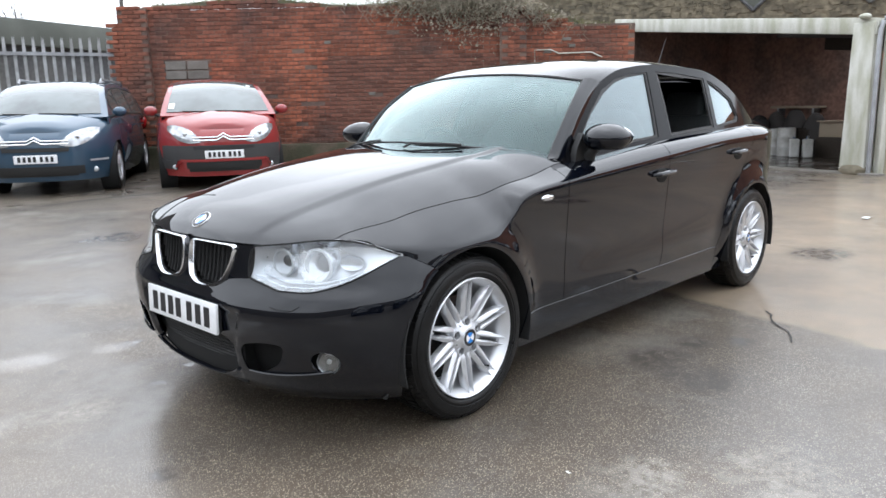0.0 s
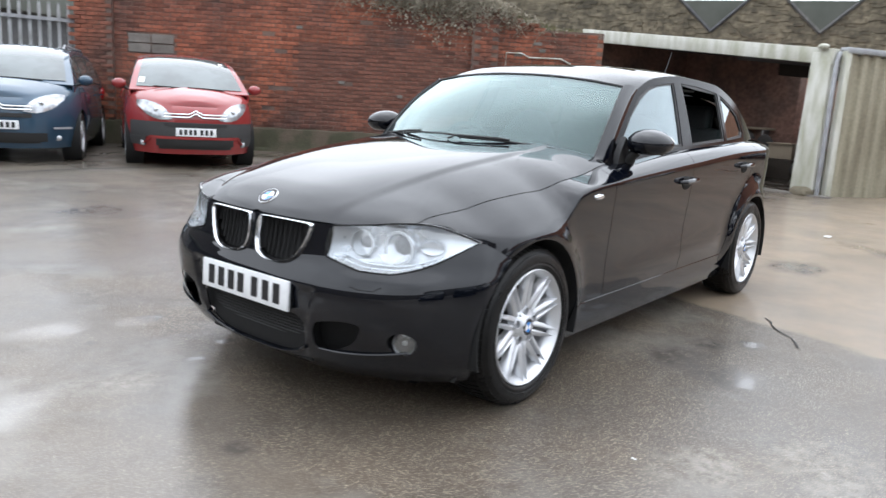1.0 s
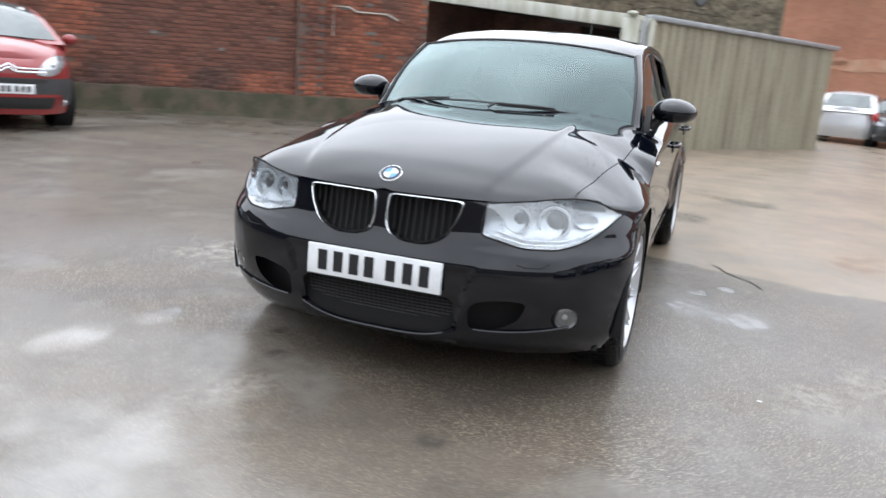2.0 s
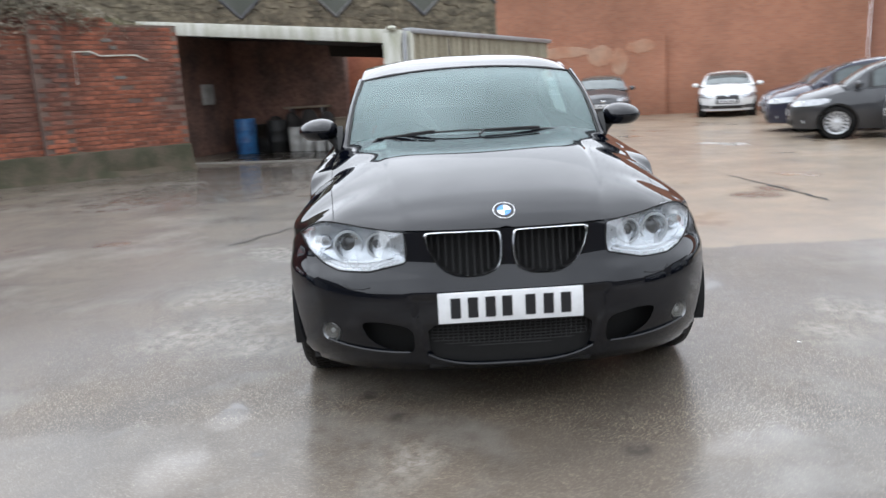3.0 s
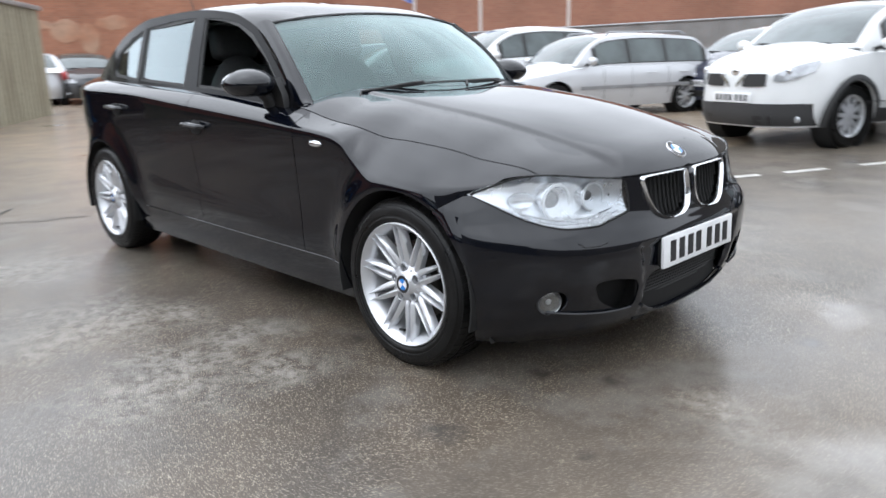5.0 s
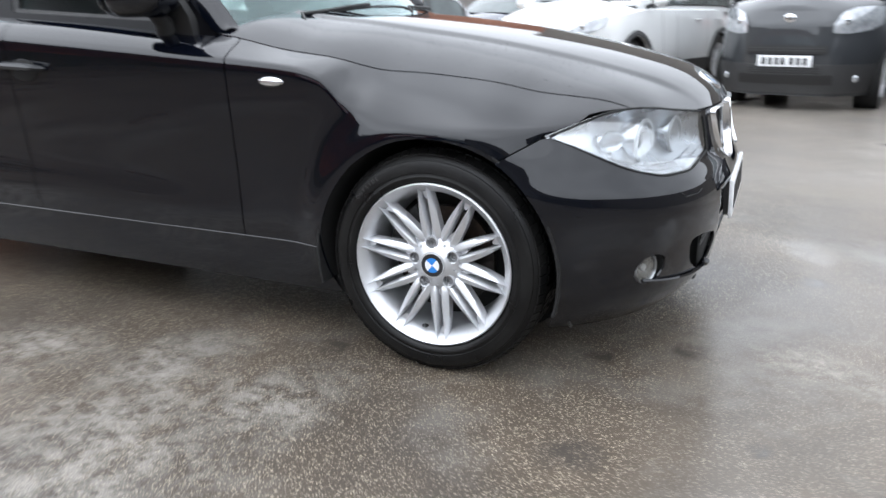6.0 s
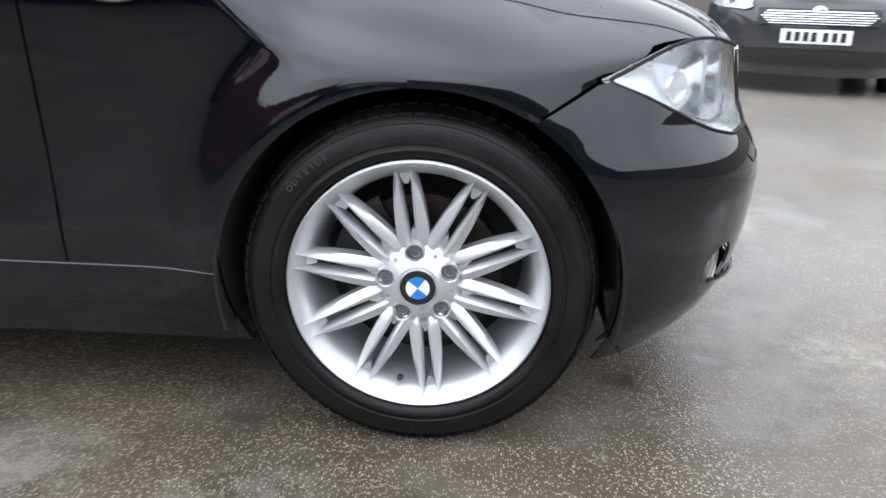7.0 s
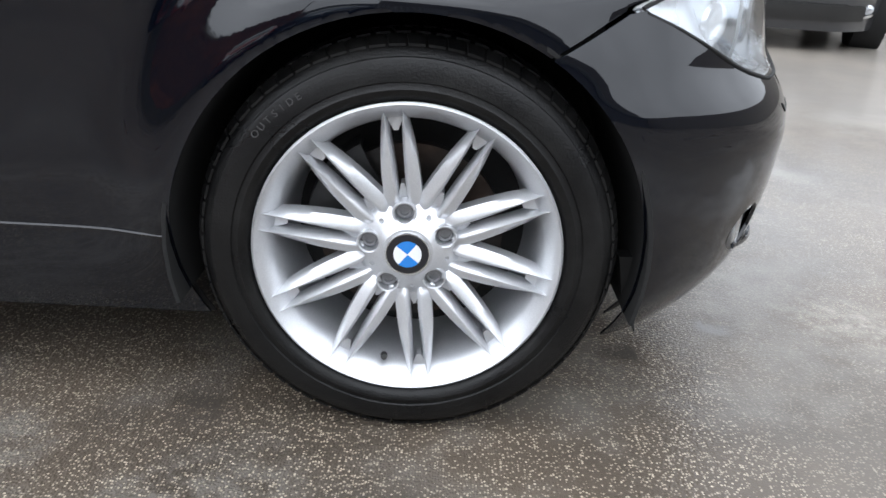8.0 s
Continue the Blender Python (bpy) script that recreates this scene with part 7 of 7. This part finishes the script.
    for zc, dz in chevron or ():
        bm = bmesh.new()
        line = [(-0.40, 0.0), (-0.13, 0.0), (-0.085, 0.002), (0.0, dz), (0.085, 0.002), (0.13, 0.0), (0.40, 0.0)]
        pts = []
        for (ya, za), (yb, zb) in zip(line, line[1:]):
            pts += [(ya + (yb - ya) * q / 4, za + (zb - za) * q / 4) for q in range(4)]
        tube([(face_x(y, zc + z) + 0.014, y, zc + z) for y, z in pts + [line[-1]]], 0.011, 6, bm)
        part("grille_bar", bm, CHROME, top, "chrome bar peaked in the middle")
    if badge:
        part("badge", ball(face_x(0, nose - 0.06) + 0.008, 0, nose - 0.06, 0.010, 0.055, 0.045, u=16, v=8), CHROME, top)
    pl = part("number_plate", box(-0.006, 0.006, -0.26, 0.26, -0.0555, 0.0555, 0.003), PLATE_WHITE, top, m=pose(face_x(0, plate_z) + 0.016, 0, plate_z))
    for cell in CELLS:
        part("plate_bar", bars([cell], 0.52, 0.07), INK, pl, m=pose(0.0062, 0, 0))
    return top


def at(x, y, heading):
    return pose(x, y, float(ground_z(np.array(x), np.array(y))), 0, 0, heading)


BLUE = paint("blue_metallic", (0.030, 0.064, 0.105), 0.3)
RED = paint("red_paint", (0.24, 0.020, 0.020))
WHITE = paint("white_paint", (0.72, 0.73, 0.73))
SILVER = paint("silver_metallic", (0.54, 0.55, 0.57), 0.40)
GREY = paint("dark_grey_metallic", (0.035, 0.036, 0.04), 0.3)
SLATE_GREY = paint("slate_van_paint", (0.035, 0.038, 0.042), 0.1)
NAVY = paint("navy_paint", (0.012, 0.014, 0.035), 0.1)
SCUFFED = material("grey_bumper_plastic", (0.035, 0.035, 0.036), 0.6, grain=0.15, bump=0.1, bump_scale=300)
PAPER = material("paper_notice", (0.75, 0.75, 0.73), 0.8)

LEAF = [(8, 0.67, 0.70), (13, 0.655, 0.79), (20, 0.655, 0.85), (28, 0.675, 0.885), (35, 0.71, 0.90), (41, 0.76, 0.90), (45, 0.82, 0.89)]
mpv = dict(H=1.56, belt=1.00, nose=0.84, cowl=1.07, wind=(0.68, 1.70), rear=(0.86, 0.985), lamp_shape=LEAF, plate_z=0.50, wheel_r=0.33, spokes=7, axle=(0.92, None), rake=0.11, mirror_in=0.03, badge=False, chevron=((0.735, 0.05), (0.695, 0.05)))
parked_car("blue_mpv", at(-1.42, -8.02, 58), "metallic blue people carrier with chrome grille bars by the wall", 4.59, 1.83, colour=BLUE, rails=GALV, stickers=((0.05, 0.08, -0.88, -0.80),),
           grille=[((-0.55, 0.29, 0.40, 0.55, 0.29, 0.40), BLACK_TRIM), ((-0.40, 0.595, 0.645, 0.40, 0.595, 0.645), BLACK_TRIM), ((-0.80, 0.45, 0.475, -0.62, 0.45, 0.475), SILVER), ((0.62, 0.45, 0.475, 0.80, 0.45, 0.475), SILVER)], **mpv)
parked_car("red_mpv", at(-3.40, -6.68, 63), "red people carrier with a black bumper band, nose-out by the wall", 4.47, 1.80, colour=RED, stickers=((0.05, 0.09, -0.88, -0.78), (0.24, 0.27, 0.70, 0.78)),
           grille=[((-0.80, 0.42, 0.625, 0.80, 0.42, 0.625), SCUFFED, 0.004), ((-0.84, 0.30, 0.42, -0.62, 0.30, 0.42), SCUFFED, 0.004), ((0.62, 0.30, 0.42, 0.84, 0.30, 0.42), SCUFFED, 0.004), ((-0.40, 0.575, 0.615, 0.40, 0.575, 0.615), BLACK_TRIM), ((-0.50, 0.31, 0.40, 0.50, 0.31, 0.40), BLACK_TRIM), ((-0.58, 0.405, 0.44, 0.58, 0.405, 0.44), RED, 0.016), ((-0.66, 0.30, 0.33, -0.56, 0.405, 0.44), RED, 0.016), ((0.56, 0.405, 0.44, 0.66, 0.30, 0.33), RED, 0.016)], **mpv)
suv = dict(H=1.60, belt=1.02, nose=0.90, cowl=1.12, wind=(1.05, 1.85), rear=(0.84, 0.985), clear=0.24, wheel_r=0.345, spokes=10, plate_z=0.56)
parked_car("white_crossover", at(-1.84, 5.85, 253.5), "white crossover with a dark lower bumper and black side cladding", 4.33, 1.78, colour=WHITE, trim_low=SCUFFED, front_dark=None,
           lamp_shape=[(22, 0.74, 0.80), (30, 0.735, 0.86), (40, 0.77, 0.92), (50, 0.84, 0.955)], grille=[((-0.40, 0.69, 0.82, -0.13, 0.68, 0.82), BLACK_TRIM), ((0.13, 0.68, 0.82, 0.40, 0.69, 0.82), BLACK_TRIM), ((-0.17, 0.79, 0.84, -0.05, 0.67, 0.72), CHROME, 0.018), ((0.05, 0.67, 0.72, 0.17, 0.79, 0.84), CHROME, 0.018), ((-0.885, 0.26, 0.50, 0.885, 0.26, 0.50), SCUFFED)], axle=(0.90, 3.53), **suv)
parked_car("dark_van", at(0.84, 6.0, 258), "dark grey small van with two slatted grilles and clear lamps", 3.96, 1.72, 1.74, SLATE_GREY, belt=1.09, nose=0.98, cowl=1.20, wind=(0.72, 1.35), rear=(0.93, 0.99), clear=0.15, wheel_r=0.30, spokes=6, plate_z=0.50,
           lamp_shape=[(18, 0.775, 0.86), (24, 0.77, 0.97), (34, 0.77, 1.02), (50, 0.80, 1.03), (60, 0.86, 1.02)], front_dark=SCUFFED, grille=[((-0.38, 0.575, 0.655, 0.38, 0.575, 0.655), BLACK_TRIM, 0.012), ((-0.34, 0.34, 0.435, 0.34, 0.34, 0.435), BLACK_TRIM, 0.012)] + [((-0.36, z, z + 0.010, 0.36, z, z + 0.010), SCUFFED, 0.018) for z in (0.60, 0.625, 0.365, 0.39, 0.412)])
parked_car("grey_saloon", at(2.66, 4.28, 252), "dark grey hatchback with a chrome-slatted trapezoid grille", 4.40, 1.80, 1.47, GREY, belt=0.92, nose=0.72, cowl=1.0, clear=0.16, wind=(1.10, 1.95), plate_z=0.47, wheel_r=0.33, spokes=9,
           lamp=(0.52, 0.88, 0.66, 0.76), grille=[((-0.44, 0.555, 0.68, 0.44, 0.555, 0.68), BLACK_TRIM)] + [((-0.42 + 0.02 * abs(k - 3), 0.565 + 0.018 * k, 0.572 + 0.018 * k, 0.42 - 0.02 * abs(k - 3), 0.565 + 0.018 * k, 0.572 + 0.018 * k), CHROME, 0.020) for k in range(6)] + [((-0.62, 0.24, 0.36, 0.62, 0.24, 0.36), BLACK_TRIM), ((-0.82, 0.30, 0.32, -0.62, 0.26, 0.28), CHROME), ((0.62, 0.26, 0.28, 0.82, 0.30, 0.32), CHROME)])
parked_car("silver_estate", at(-6.50, 6.84, 253), "silver older estate car with an upright chrome grille", 4.50, 1.72, 1.40, SILVER, belt=0.86, nose=0.70, cowl=0.93, wind=(1.25, 1.95), rear=(0.88, 0.99), plate_z=0.42, wheel_r=0.31, spokes=8, pillars=(0.36, 0.62), lines=GALV,
           lamp_shape=[(19, 0.545, 0.655), (21, 0.535, 0.665), (38, 0.535, 0.67), (44, 0.55, 0.665)], grille=[((-0.28, 0.53, 0.72, 0.28, 0.53, 0.72), CHROME)] + [((-0.25, 0.545 + 0.033 * k, 0.567 + 0.033 * k, 0.25, 0.545 + 0.033 * k, 0.567 + 0.033 * k), BLACK_TRIM, 0.022) for k in range(5)], rails=GALV)
parked_car("white_suv", at(-8.95, 7.55, 252), "white compact SUV with a dark hexagonal grille", 4.41, 1.82, 1.66, WHITE, belt=1.04, nose=0.90, cowl=1.12, wind=(1.0, 1.85), clear=0.23, wheel_r=0.345, spokes=5, plate_z=0.52, rear=(0.82, 0.985), trim_low=SCUFFED,
           lamp_shape=[(20, 0.70, 0.76), (28, 0.70, 0.82), (40, 0.76, 0.90), (50, 0.86, 0.95)], grille=[((-0.34, 0.60, 0.70, 0.34, 0.60, 0.70), BLACK_TRIM), ((-0.38, 0.28, 0.46, 0.38, 0.28, 0.46), BLACK_TRIM), ((-0.86, 0.42, 0.50, -0.60, 0.40, 0.46), BLACK_TRIM), ((0.60, 0.40, 0.46, 0.86, 0.42, 0.50), BLACK_TRIM)])
parked_car("dark_hatchback", at(-11.8, 7.25, 243), "dark grey hatchback with silver multi-spoke wheels", 4.34, 1.82, 1.47, GREY, wheel_r=0.315, spokes=14, grille=[((-0.36, 0.56, 0.64, 0.36, 0.56, 0.64), BLACK_TRIM)])
parked_car("black_hatchback", at(-13.9, 7.75, 243), "black hatchback half hidden behind the dark grey one", 4.20, 1.78, 1.50, NAVY, wheel_r=0.31, spokes=9)
parked_car("small_white_roof_car", at(-16.8, 9.0, 250), "small dark hatchback with a white roof", 3.7, 1.68, 1.41, NAVY, wheel_r=0.30, spokes=8, wind=(1.0, 1.55))
parked_car("white_saloon", at(-20.2, 9.5, -22), "white saloon parked nose-out before the brick warehouse", 4.5, 1.82, 1.42, WHITE, wheel_r=0.32, spokes=9, lamp=(0.45, 0.85, 0.60, 0.70), grille=[((-0.34, 0.42, 0.68, 0.34, 0.42, 0.68), BLACK_TRIM), ((-0.84, 0.28, 0.40, -0.5, 0.28, 0.38), BLACK_TRIM), ((0.5, 0.28, 0.38, 0.84, 0.28, 0.40), BLACK_TRIM)])
parked_car("dark_saloon", at(-20.4, 5.6, -12), "dark grey saloon parked nose-out before the brick warehouse", 4.6, 1.80, 1.45, GREY, wheel_r=0.32, spokes=9)
parked_car("silver_hatchback", at(-25.0, 5.1, 168), "silver hatchback with red rear lamps, tail towards the yard", 4.2, 1.75, 1.48, SILVER, wheel_r=0.31, spokes=9)
parked_car("navy_hatchback", at(-4.6, 10.3, 253), "dark blue hatchback beside the silver estate", 4.0, 1.72, 1.46, NAVY, wheel_r=0.31, spokes=9)
